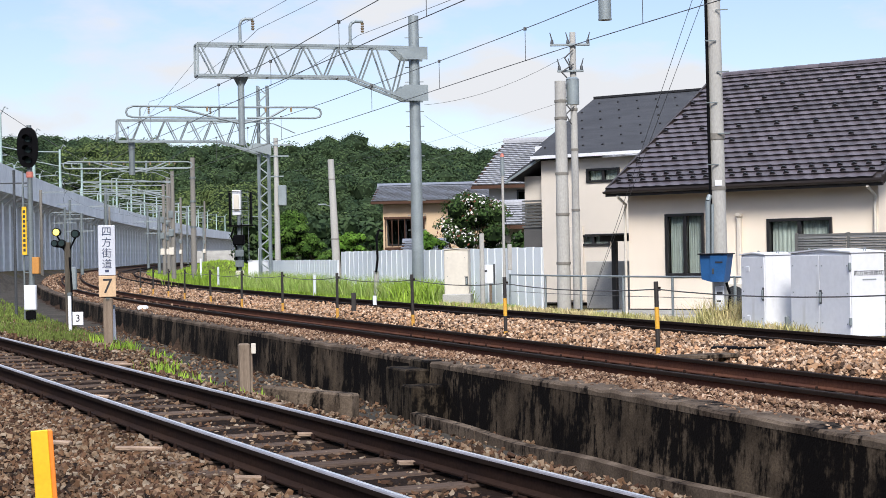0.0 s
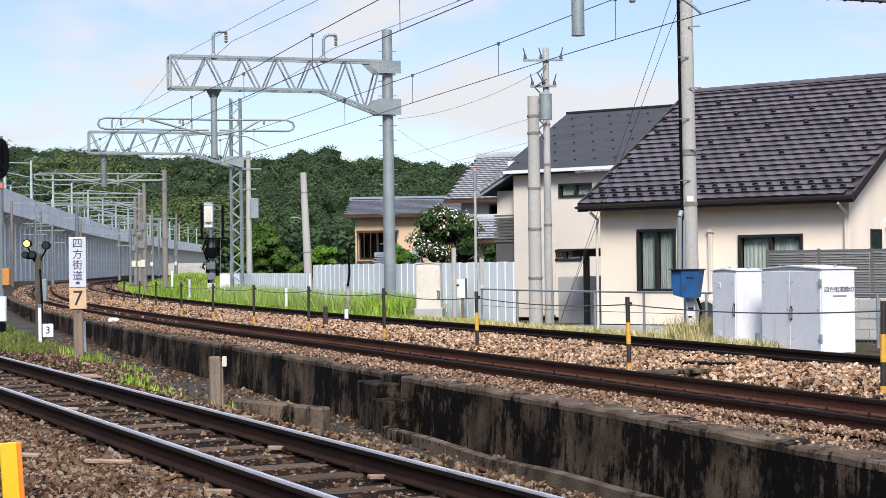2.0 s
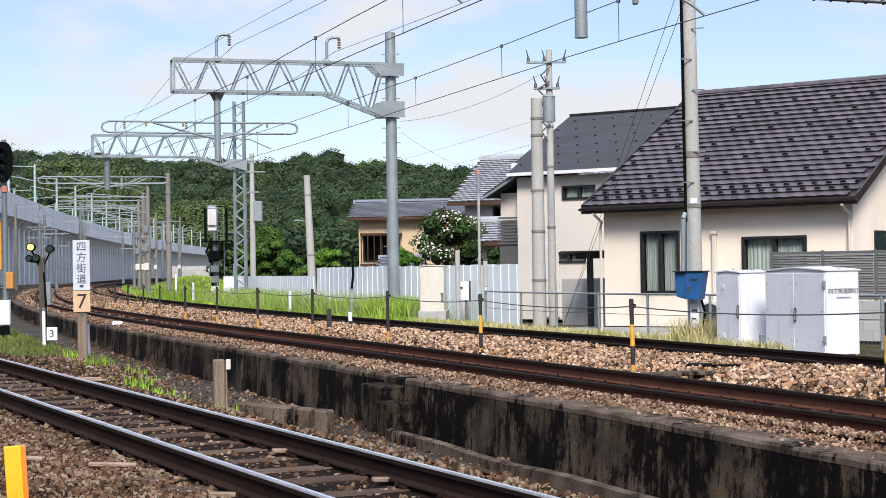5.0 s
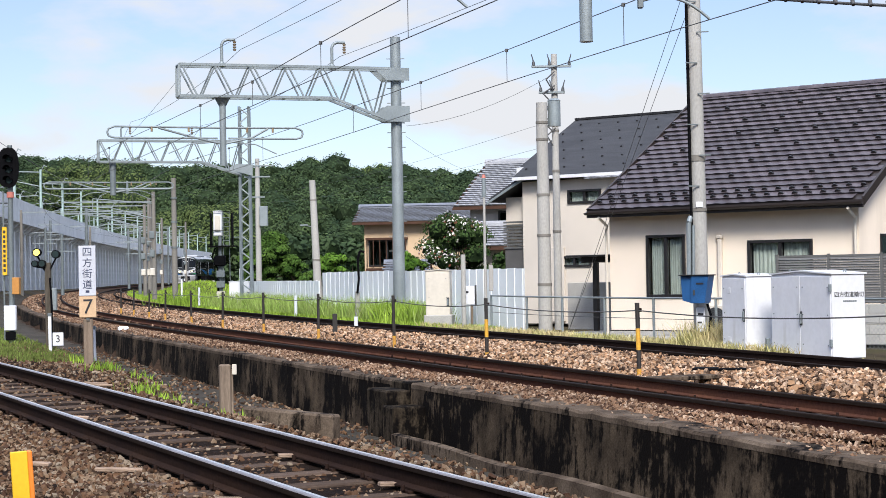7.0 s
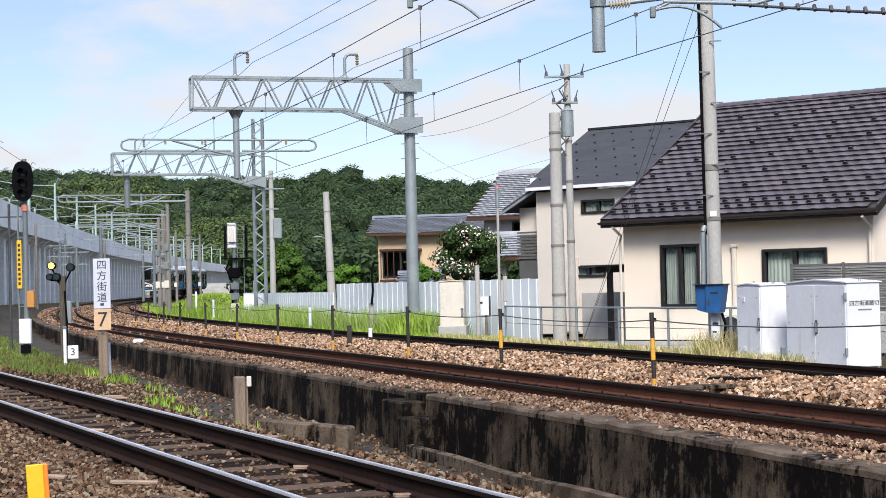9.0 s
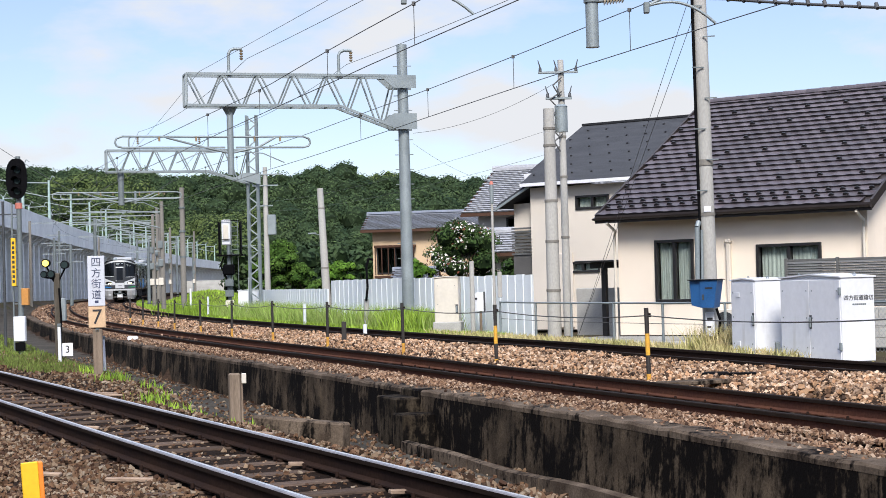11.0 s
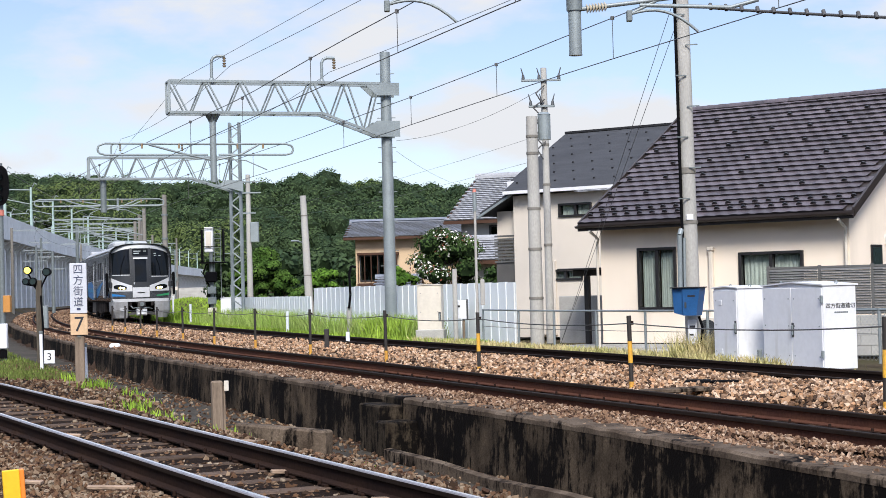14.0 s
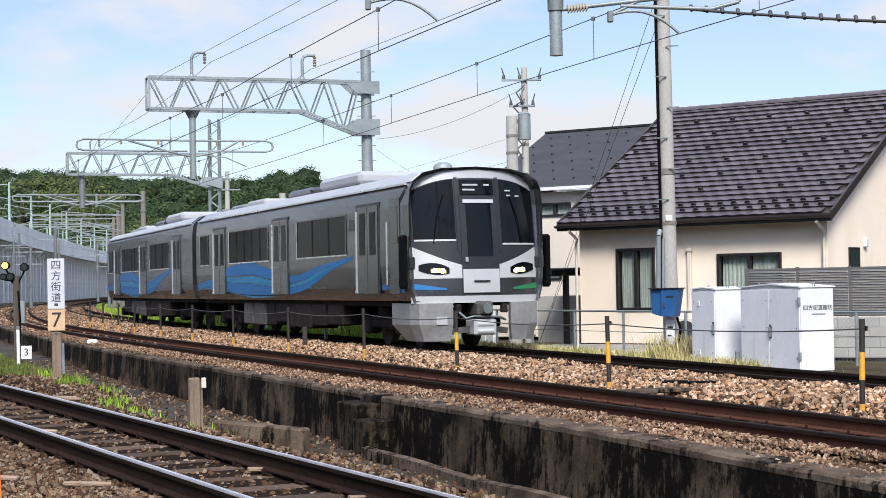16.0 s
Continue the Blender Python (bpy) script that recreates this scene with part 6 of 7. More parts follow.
M_via_d = mat("viaduct wall concrete", (0.72, 0.73, 0.72), 0.9, var=0.2, scale=0.2, fine=2, bump=0.05)
M_green_st = mat("pale green steel", (0.36, 0.47, 0.44), 0.5, 0.2, var=0.15, bump=0.03)


def via_x(y):
    return -38.7 - 0.124 * (y - 160) + 0.000146 * (y - 160) ** 2


def via_at(y, d, z):
    m = -0.124 + 0.000292 * (y - 160)
    k = math.hypot(1, m)
    return Vector((via_x(y) + d / k, y - d * m / k, z))


def viaduct():
    root = tagged(new("railway_viaduct"), "long pale concrete railway viaduct on rows of columns", "viaduct")
    zt = 9.3
    y = 96.0
    colm = {}
    while y < 620:
        y2 = y + (18 if y < 300 else 36)
        ys = [y + 0.04, (y + y2) / 2, y2 - 0.04]
        part("deck", Shape().sweep([[via_at(q, 0.6, zt - 2.2), via_at(q, 0.6, zt - 1.5), via_at(q, -11, zt - 1.5), via_at(q, -11, zt - 2.2), via_at(q, -9, zt - 2.9), via_at(q, -1.6, zt - 2.9)] for q in ys]), M_via_d, root)
        for d in (0.0, -10.6):
            part("parapet", Shape().sweep([[via_at(q, d + 0.62, zt - 2.22), via_at(q, d + 0.66, zt - 2.2), via_at(q, d + 0.66, zt), via_at(q, d + 0.4, zt), via_at(q, d + 0.4, zt - 2.22)] for q in ys]), M_via, root)
        q = y
        step = 4.5 if y < 300 else 9
        while q < y2 - 0.1:
            for d in (-0.9, -8.8):
                a = via_at(q, d, 0)
                cz = Shape().box(-0.55, 0.55, -0.6, 0.6, -0.5, zt - 2.8, 0, 0.05) if "c" not in colm else None
                if cz is not None:
                    colm["c"] = cz.mesh("column", [M_via])
                part("column", colm["c"], None, root, m=pose(a.x, a.y, 0, 0, 0, 8))
            a, b = via_at(q, 0.6, zt - 2.26), via_at(q, -0.9, zt - 3.5)
            part("bracket", Shape().prism([a, b, via_at(q, -1.6, zt - 2.4)], (0, 0.5, 0)), M_via, root)
            q += step
        y = y2
    return root


viaduct()


def via_masts():
    y, k = 118.0, 0
    while y < 520:
        for d in (-0.6, -9.8):
            root = tagged(new("viaduct_mast"), "pale green steel mast with arms on the viaduct", "catenary mast", "masts on the viaduct")
            p = via_at(y + (6 if d < -5 else 0), d, 7.8)
            h = 6.3
            sg = -1 if d > -5 else 1
            part("mast", Shape().tube(p, p + Vector((0, 0, h)), 0.17, 0.12, 8), M_green_st, root)
            part("arm", Shape().pipe([p + Vector((0, 0, h - 0.3)), p + Vector((sg * 2.6, 0, h - 0.2))], 0.06, 5), M_galv, root)
            part("arm", Shape().pipe([p + Vector((0, 0, h - 1.9)), p + Vector((sg * 3.2, 0, h - 1.2)), p + Vector((sg * 3.4, 0, h - 1.6))], 0.05, 5), M_galv, root)
            part("stay", Shape().pipe([p + Vector((0, 0, h - 0.3)), p + Vector((0.4, 0, h + 0.5)), p + Vector((0.7, 0, h + 0.3))], 0.05, 5), M_galv, root)
        y += 24
        k += 1
    for z, d in ((13.0, -3.0), (12.0, -3.0), (13.0, -7.0), (12.0, -7.0), (14.2, -0.4)):
        wire("viaduct_wire", [via_at(q, d, z) for q in np.arange(100, 520, 30.0)], 0.025, "thin dark wire above the viaduct")


via_masts()


# lean equipment poles between the curve and the viaduct
for i, (x, y, h) in enumerate(((-23.5, 118, 6.6), (-26.5, 124, 5.0), (-31.5, 141, 6.0), (-33.5, 152, 7.0), (-28.8, 165, 6.5), (-30.5, 182, 7.2), (-32.5, 215, 8), (-21.5, 128, 4.8), (-24.8, 150, 5.6), (-34, 240, 8), (-27, 250, 8))):
    root = tagged(new("line_side_mast"), "grey line-side mast with small crossarms near the viaduct", "catenary mast", "line-side masts")
    part("mast", Shape().tube((x, y, 0), (x, y, h), 0.14, 0.11, 8), M_galv_d, root)
    for k in range(2):
        part("crossarm", Shape().bar((x - 1.1, y, h - 0.4 - 0.9 * k), (x + 0.9, y, h - 0.4 - 0.9 * k), 0.07, 0.08), M_galv, root)
thing("white_screen_wall", Shape().box(0, 3.9, 0, 0.25, 0, 2.15, 0, 0.02), M_concrete, "plain white screen wall beyond the grass bank", "wall", pose(-42.6, 292, 0.6, 0, 0, 4) @ Matrix.Diagonal((2.1, 1, 1.05, 1)))
thing("grey_relay_hut", Shape().box(0, 2.6, 0, 2, 0, 1.9, 0, 0.03).box(-0.15, 2.75, -0.15, 2.15, 1.9, 2.0, 0, 0.03), M_concrete, "small pale grey relay hut beyond the signal", "hut", pose(-38.0, 300, 0.6, 0, 0, 4))


# ---- foliage ----
def leaf_mat(name, dark, light, scale=0.25, spread=0.45):
    m = mat(name, light, 0.75, var=0.35, scale=scale, fine=3.0, bump=0, tint=dark, island=spread)
    return m


M_leaf_hill = leaf_mat("hill foliage", (0.020, 0.038, 0.021), (0.075, 0.112, 0.045), 0.09, 0.18)
M_leaf_bamboo = leaf_mat("bamboo foliage", (0.06, 0.088, 0.03), (0.115, 0.15, 0.05), 0.1, 0.18)
# dark greens that paint the shade seen through leaves and under the woods
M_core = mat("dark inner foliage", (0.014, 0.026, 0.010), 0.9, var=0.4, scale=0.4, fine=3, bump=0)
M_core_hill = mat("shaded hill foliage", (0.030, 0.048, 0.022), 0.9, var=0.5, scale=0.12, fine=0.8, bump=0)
M_leaf_a = leaf_mat("fresh green leaves", (0.05, 0.11, 0.015), (0.13, 0.24, 0.035), 0.8)
M_leaf_c = leaf_mat("mid green leaves", (0.035, 0.075, 0.014), (0.085, 0.15, 0.03), 0.8)
M_leaf_b = leaf_mat("deep green leaves", (0.025, 0.05, 0.015), (0.06, 0.10, 0.03), 0.8)
M_flower = mat("white blossom", (0.78, 0.74, 0.70), 0.8, var=0.15, bump=0, island=0.15)
M_redleaf = mat("reddish young leaves", (0.22, 0.08, 0.05), 0.8, var=0.3, bump=0, island=0.3)
M_bark = mat("bark", (0.11, 0.08, 0.06), 0.9, var=0.4, scale=4, fine=25, bump=0.5, dist=0.01, stretch=(3, 3, 0.6))


def leaf_cloud(rng, centres, radii, per, size, squash=0.85, bend=0.5):
    """Small bent quads over lumpy balls: verts, faces."""
    n = len(centres)
    c = np.repeat(np.asarray(centres, float), per, 0)
    r = np.repeat(np.asarray(radii, float), per)
    d = rng.normal(size=(n * per, 3))
    d[:, 2] = np.where(rng.random(n * per) < 0.75, np.abs(d[:, 2]), d[:, 2])
    d /= np.linalg.norm(d, axis=1)[:, None]
    p = c + d * (r * rng.uniform(0.72, 1.08, n * per))[:, None] * np.array([1, 1, squash])
    u = np.cross(d, rng.normal(size=d.shape))
    u /= np.linalg.norm(u, axis=1)[:, None]
    w = np.cross(d, u)
    tilt = rng.uniform(-bend, bend, (n * per, 1))
    u = u + d * tilt
    s = (size * rng.uniform(0.5, 1.3, n * per))[:, None] * (r / np.mean(radii))[:, None] ** 0.3
    v = np.stack([p - u * s, p + w * s * 0.6, p + u * s, p - w * s * 0.6], 1).reshape(-1, 3)
    f = np.arange(len(v)).reshape(-1, 4)
    return v, f


def mesh_of(name, v, f, material):
    me = bpy.data.meshes.new(name)
    me.from_pydata(np.asarray(v).tolist(), [], np.asarray(f).tolist())
    me.materials.append(material)
    return me


def lumps(rng, centres, radii, squash=0.85):
    """Dark balls inside the leaves, coloured as the shade between them."""
    bm = bmesh.new()
    bmesh.ops.create_icosphere(bm, subdivisions=1, radius=1)
    bm.verts.index_update()
    bv = np.array([q.co[:] for q in bm.verts])
    bf = np.array([[q.index for q in g.verts] for g in bm.faces])
    bm.free()
    n = len(centres)
    j = 1 + rng.uniform(-0.22, 0.22, (n, len(bv), 1))
    v = bv[None] * j * (np.asarray(radii)[:, None, None] * 0.86) * np.array([1, 1, squash]) + np.asarray(centres)[:, None, :]
    f = (bf[None] + (np.arange(n) * len(bv))[:, None, None]).reshape(-1, 3)
    return v.reshape(-1, 3), f


RIDGE_U = [-0.40, -0.252, -0.232, -0.209, -0.195, -0.179, -0.166, -0.145, -0.119, -0.092, -0.084, -0.072, -0.062, -0.052, -0.044, -0.037, -0.018, -0.005, 0.005, 0.015, 0.032, 0.043, 0.058, 0.09, 0.25]
RIDGE_H = [60, 65.7, 66.6, 63.5, 65.7, 64.2, 60.8, 59.9, 59.7, 57.8, 56.5, 61.6, 62.6, 61.9, 59.9, 57.2, 58.1, 58.4, 56.5, 54.0, 51.9, 56.5, 54.4, 50, 40]


def hill_z(x, y):
    u = x / max(60.0, y)
    top = float(np.interp(u, RIDGE_U, RIDGE_H)) - 10.5
    t = smooth(640, 880, y)
    return 0.5 + top * t + 7.0 * noise.noise((x * 0.022, y * 0.018, 1.0)) * smooth(640, 720, y) * smooth(900, 800, y)


def hill():
    xs, ys = np.arange(-380, 240.1, 15), np.arange(620, 1300.1, 20)
    v = [(x, y, hill_z(x, y) - 0.5 - (0 if y < 940 else (y - 940) * 0.09)) for y in ys for x in xs]
    n = len(xs)
    f = [(j * n + i, j * n + i + 1, (j + 1) * n + i + 1, (j + 1) * n + i) for j in range(len(ys) - 1) for i in range(n - 1)]
    tagged(new("hill", mesh_of("hill", v, f, M_core)), "dark wooded hillside behind the railway", "hill", kind="structure")
    rng = np.random.default_rng(11)
    cs, rs, kind = [], [], []
    for _ in range(2700):
        y = 635 + 280 * rng.random() ** 0.8
        u = rng.uniform(-0.275, 0.095)
        x = u * y
        r = rng.uniform(3.4, 7.8)
        cs.append((x, y, hill_z(x, y) + r * rng.uniform(0.0, 0.85)))
        rs.append(r)
        kind.append(noise.noise((x * 0.016, y * 0.01, 4.0)) > 0.12 and y > 660)
    cs, rs, kind = np.array(cs), np.array(rs), np.array(kind)
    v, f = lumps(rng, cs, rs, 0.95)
    tagged(new("hill_woods_shade", mesh_of("hill_woods_shade", v, f, M_core_hill)), "dark cores painting the shade inside the hillside woods", "woods", kind="stuff")
    for sel, m, nm, lab in ((~kind, M_leaf_hill, "hill_woods", "dense dark green broadleaf woods on the hill"), (kind, M_leaf_bamboo, "bamboo_grove", "lighter green bamboo groves on the hill")):
        v, f = leaf_cloud(rng, cs[sel], rs[sel], 220, 0.62, 0.95, 0.25)
        tagged(new(nm, mesh_of(nm, v, f, m)), lab, "woods", kind="stuff")


hill()


def tree(name, label, x, y, z, h, spread, lobes, leaf_m, per, size, seed, low=0.3, flowers=None, category="tree"):
    rng = np.random.default_rng(seed)
    root = tagged(new(name), label, category)
    root.matrix_basis = pose(x, y, z)
    tr = Shape()
    tr.tube((0, 0, -0.1), (0, 0, h * 0.35), 0.035 * h * 0.5 + 0.03, 0.02 * h * 0.5 + 0.02, 10)
    cs, rs = [], []
    for k in range(lobes):
        a = 2 * math.pi * rng.random()
        rr = spread * math.sqrt(rng.random()) * 0.75
        zz = h * (low + (0.9 - low) * rng.random() ** 0.9)
        rr *= math.sqrt(max(0.05, 1 - ((zz / h - low) / (1.05 - low)) ** 2))
        c = (rr * math.cos(a), rr * math.sin(a), zz)
        cs.append(c)
        rs.append(spread * rng.uniform(0.22, 0.40))
        tr.tube((0, 0, h * 0.3), (c[0] * 0.9, c[1] * 0.9, c[2]), 0.03, 0.012, 5)
    part("trunk", tr, M_bark, root)
    v, f = leaf_cloud(rng, cs, rs, per, size)
    part("crown", mesh_of("crown", v, f, leaf_m), None, root)
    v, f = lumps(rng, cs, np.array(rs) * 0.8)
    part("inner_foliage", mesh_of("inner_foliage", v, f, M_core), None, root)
    for m, cnt, sz in flowers or ():
        v, f = leaf_cloud(rng, np.array(cs)[::2], np.array(rs)[::2] * 1.06, cnt, sz)
        part("blossom", mesh_of("blossom", v, f, m), None, root)
    return root


tree("round_tree", "dense fresh green round tree behind the fence", -9.35, 104, 0.3, 4.15, 1.85, 44, M_leaf_c, 240, 0.085, 21, 0.12)
tree("round_tree", "dense fresh green round tree behind the fence", -10.7, 106, 0.3, 3.0, 1.3, 24, M_leaf_c, 220, 0.085, 22, 0.12)
tree("round_tree", "low green tree behind the white fence", -7.9, 103, 0.3, 2.7, 1.3, 22, M_leaf_c, 200, 0.085, 27, 0.1)
tree("flowering_tree", "dark leafed tree with white blossom clusters behind the fence", 0.95, 56, 0.2, 3.4, 1.5, 38, M_leaf_b, 260, 0.05, 23, 0.12, [(M_flower, 75, 0.045), (M_redleaf, 22, 0.05)])
tree("garden_shrub", "clipped green garden shrub behind the fence", -0.45, 58, 0.2, 2.2, 0.85, 16, M_leaf_a, 120, 0.07, 24, 0.2, category="shrub")
tree("garden_shrub", "green garden shrub behind the fence", 2.35, 55, 0.2, 1.95, 0.85, 14, M_leaf_b, 120, 0.07, 25, 0.2, category="shrub")
tree("clipped_tree", "bright green domed garden tree beyond the fence", -5.0, 92, 0.3, 2.75, 1.0, 16, M_leaf_a, 150, 0.09, 26, 0.45)
for i, (x, y, h, s) in enumerate(((-4.0, 95, 2.4, 1.2), (-6.3, 110, 2.6, 1.6), (-2.9, 90, 2.2, 1.0))):
    tree("hedge_shrub", "dark green shrub beyond the white fence", x, y, 0.3, h, s, 14, M_leaf_b, 110, 0.11, 40 + i, 0.1, category="shrub")


def far_hedge():
    rng = np.random.default_rng(31)
    cs, rs = [], []
    for _ in range(420):
        y = rng.uniform(190, 255)
        u = rng.uniform(-0.118, 0.10)
        r = rng.uniform(1.2, 2.4)
        cs.append((u * y, y, rng.uniform(0.5, 5.0)))
        rs.append(r)
    v, f = leaf_cloud(rng, cs, rs, 110, 0.33)
    tagged(new("far_trees", mesh_of("far_trees", v, f, M_leaf_hill)), "belt of dark green trees at the foot of the hill", "woods", kind="stuff")
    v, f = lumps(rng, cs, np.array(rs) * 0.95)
    tagged(new("far_trees_shade", mesh_of("far_trees_shade", v, f, M_core)), "dark cores painting the shade inside the tree belt", "woods", kind="stuff")


far_hedge()


def blades(name, label, places, h0, h1, wid, material, seed):
    rng = np.random.default_rng(seed)
    p = np.asarray(places, float)
    n = len(p)
    a = rng.uniform(0, 2 * math.pi, n)
    h = rng.uniform(h0, h1, n)
    lean = rng.normal(0, 0.28, (n, 2)) * h[:, None]
    w = wid * rng.uniform(0.6, 1.4, n)
    dx = np.stack([np.cos(a) * w, np.sin(a) * w, np.zeros(n)], 1)
    mid = p + np.stack([lean[:, 0] * 0.35, lean[:, 1] * 0.35, h * 0.55], 1)
    tip = p + np.stack([lean[:, 0], lean[:, 1], h], 1)
    v = np.stack([p - dx, p + dx, mid + dx * 0.8, mid - dx * 0.8, tip], 1).reshape(-1, 3)
    b = (np.arange(n) * 5)[:, None]
    f = [tuple(r) for r in (b + np.array([[0, 1, 2, 3]])).tolist()] + [tuple(r) for r in (b + np.array([[3, 2, 4]])).tolist()]
    me = bpy.data.meshes.new(name)
    me.from_pydata(v.tolist(), [], f)
    me.materials.append(material)
    return tagged(new(name, me), label, "grass", kind="stuff")


def fence_d(y):
    """Offset of the white fence from the far track."""
    fx = float(np.interp(y, [41, 49, 57, 60, 74.5, 95, 140], [2.2, -0.75, -3.6, -3.95, -7.8, -9.5, -16.5]))
    return u_d(fx, y)


def g_strip(rng):
    y = 40 * (150 / 40) ** rng.random()
    d1 = fence_d(y)
    if d1 < 1.7:
        return None
    d = rng.uniform(1.5, d1)
    p = u_at(y, d)
    return (p.x, p.y, ground_z(p.x, p.y))


def g_tall(rng):
    y = 43.5 + 31 * rng.random() ** 0.8
    x = u_at(y, fence_d(y)).x - 0.12 - abs(rng.normal()) * (0.35 if y < 52 else 0.9)
    if u_d(x, y) < 1.8:
        return None
    return (x, y, ground_z(x, y))


def g_clumps(rng):
    k = rng.integers(0, 3)
    c = ((-0.1, 45.6, 0.8), (-0.9, 47.5, 0.5), (-10.5, 80, 1.6))[k]
    x, y = c[0] + rng.normal() * c[2] * 0.5, c[1] + rng.normal() * c[2] * 0.6
    return (x, y, ground_z(x, y))


def g_dry(rng):
    y = rng.uniform(26, 42)
    d = 1.45 + abs(rng.normal()) * 0.55
    p = u_at(y, d)
    return (p.x, p.y, ground_z(p.x, p.y))


def g_pole(rng):
    x, y = 5.0 + rng.normal() * 0.28, 29.9 + rng.normal() * 0.25
    return (x, y, 0.08)


def g_left(rng):
    y = 27 * (70 / 27) ** rng.random()
    e = 1.5 + abs(rng.normal()) * (1.5 + 0.05 * (y - 27))
    p = low_at(y, e)
    if u_d(p.x, p.y) > WALL - 2.75:
        return None
    return (p.x, p.y, ground_z(p.x, p.y))


def g_weed(rng):
    c = ((-0.75, 18.3), (-1.75, 18.6), (-2.7, 20.2), (-3.6, 21.8), (-1.2, 17.9), (-3.2, 21.0), (-3.9, 24.0), (-4.9, 26.0), (-5.6, 28), (-2.1, 19.3))[rng.integers(0, 10)]
    x, y = c[0] + rng.normal() * 0.13, c[1] + rng.normal() * 0.3
    return (x, y, ground_z(x, y))


blades("grass_strip", "bright green meadow grass between track and fence", scatter(46000, g_strip, 51), 0.08, 0.26, 0.02, M_grass, 51)
blades("tall_grass", "tall green and dry grass along the fence", scatter(15000, g_tall, 52), 0.3, 0.95, 0.011, mat("seeding tall grass", (0.24, 0.38, 0.07), 0.8, var=0.3, bump=0, tint=(0.28, 0.34, 0.11), island=0.3), 52)
blades("grass_clumps", "deep green weed clumps beside the mast", scatter(3500, g_clumps, 53), 0.3, 0.85, 0.02, M_grass, 53)
blades("dry_grass", "straw-coloured dry grass beside the track", scatter(12000, g_dry, 54), 0.08, 0.28, 0.012, M_dry, 54)
blades("pole_grass", "dry weeds round the foot of the pole", scatter(900, g_pole, 55), 0.2, 0.6, 0.009, M_dry, 55)
M_verge = mat("thin verge grass", (0.16, 0.22, 0.05), 0.85, var=0.4, scale=0.5, fine=14, bump=0.0, tint=(0.10, 0.12, 0.035), island=0.35)
blades("verge_grass", "short green grass on the verge by the signal", scatter(24000, g_left, 56), 0.03, 0.11, 0.010, M_verge, 56)
blades("ballast_weeds", "small green weeds growing in the ballast", scatter(1100, g_weed, 57), 0.05, 0.17, 0.009, M_grass, 57)


# ---- unseen ring of trees, added to darken reflections and sky fill ----
def round_about():
    rng = np.random.default_rng(77)
    cs, rs = [], []
    for _ in range(900):
        a = radians(rng.uniform(28, 332))
        d = rng.uniform(55, 85) if 60 < math.degrees(a) < 300 else rng.uniform(75, 110)
        if math.degrees(a) < 60:
            d = rng.uniform(60, 90)
        cs.append((d * math.sin(a), d * math.cos(a), rng.uniform(0.5, 11)))
        rs.append(rng.uniform(2.5, 4.5))
    v, f = leaf_cloud(rng, cs, rs, 60, 0.7)
    tagged(new("surrounding_trees", mesh_of("surrounding_trees", v, f, M_leaf_b)), "added unseen belt of dark green trees that darkens reflections", "woods", kind="stuff")
    v, f = lumps(rng, cs, np.array(rs))
    tagged(new("surrounding_trees_shade", mesh_of("surrounding_trees_shade", v, f, M_core)), "dark shade-coloured cores of the added tree ring", "woods", kind="stuff")


round_about()

# ---- the train ----
M_steel = mat("stainless steel body", (0.15, 0.153, 0.16), 0.25, 0.85, var=0.10, scale=0.5, fine=6, bump=0.03, dist=0.003, stretch=(1, 0.25, 4), streak=((2.0, 0.4, 0.6), 0.52, 0.75, (0.075, 0.075, 0.08), 0.5))
M_silver = mat("silver front panel", (0.56, 0.57, 0.58), 0.38, 0.3, var=0.08, scale=1.5, bump=0.02)
M_char = mat("charcoal front mask", (0.026, 0.029, 0.033), 0.36, 0.2, var=0.12, scale=1.5, bump=0.02)
M_roof_t = mat("pale train roof", (0.44, 0.455, 0.47), 0.45, 0.25, var=0.1, scale=0.8, bump=0.02)
M_tglass = glass_mat("dark train glass", (0.003, 0.004, 0.005), 0.04, 0.3)
M_swin = glass_mat("tinted side glass", (0.004, 0.005, 0.006), 0.08, 0.02)
M_under = mat("dirty underframe", (0.035, 0.03, 0.028), 0.8, 0.1, var=0.4, scale=2, fine=14, bump=0.2)
M_under_l = mat("grey underfloor box", (0.13, 0.125, 0.12), 0.7, 0.1, var=0.35, scale=2, fine=14, bump=0.1)
M_wave = mat("blue wave livery", (0.010, 0.17, 0.46), 0.5, 0.0, var=0.25, scale=0.9, fine=6, bump=0, tint=(0.016, 0.14, 0.36), stretch=(1, 0.3, 4))
M_wave_l = mat("pale blue wave livery", (0.025, 0.27, 0.52), 0.5, 0.0, var=0.25, scale=0.9, fine=6, bump=0, stretch=(1, 0.3, 4))
M_green_l = mat("green livery flash", (0.03, 0.25, 0.10), 0.35, 0.1, var=0.2, bump=0)
M_door_e = mat("bright door edge", (0.7, 0.72, 0.74), 0.3, 0.6, var=0.05, bump=0)
M_skirt = mat("grey skirt panel", (0.33, 0.335, 0.34), 0.45, 0.3, var=0.2, scale=1.5, fine=12, bump=0.04, streak=((3, 3, 0.8), 0.5, 0.75, (0.2, 0.19, 0.18), 0.5))
HALF = 1.45


def front_y(u, z, off=0.0):
    """The front's slightly bowed and raked face."""
    k = max(0.0, (z - 1.0) / 2.65)
    return -0.30 * k ** 1.7 - 0.34 * min(1.2, abs(u) / 1.40) ** 2.6 + off


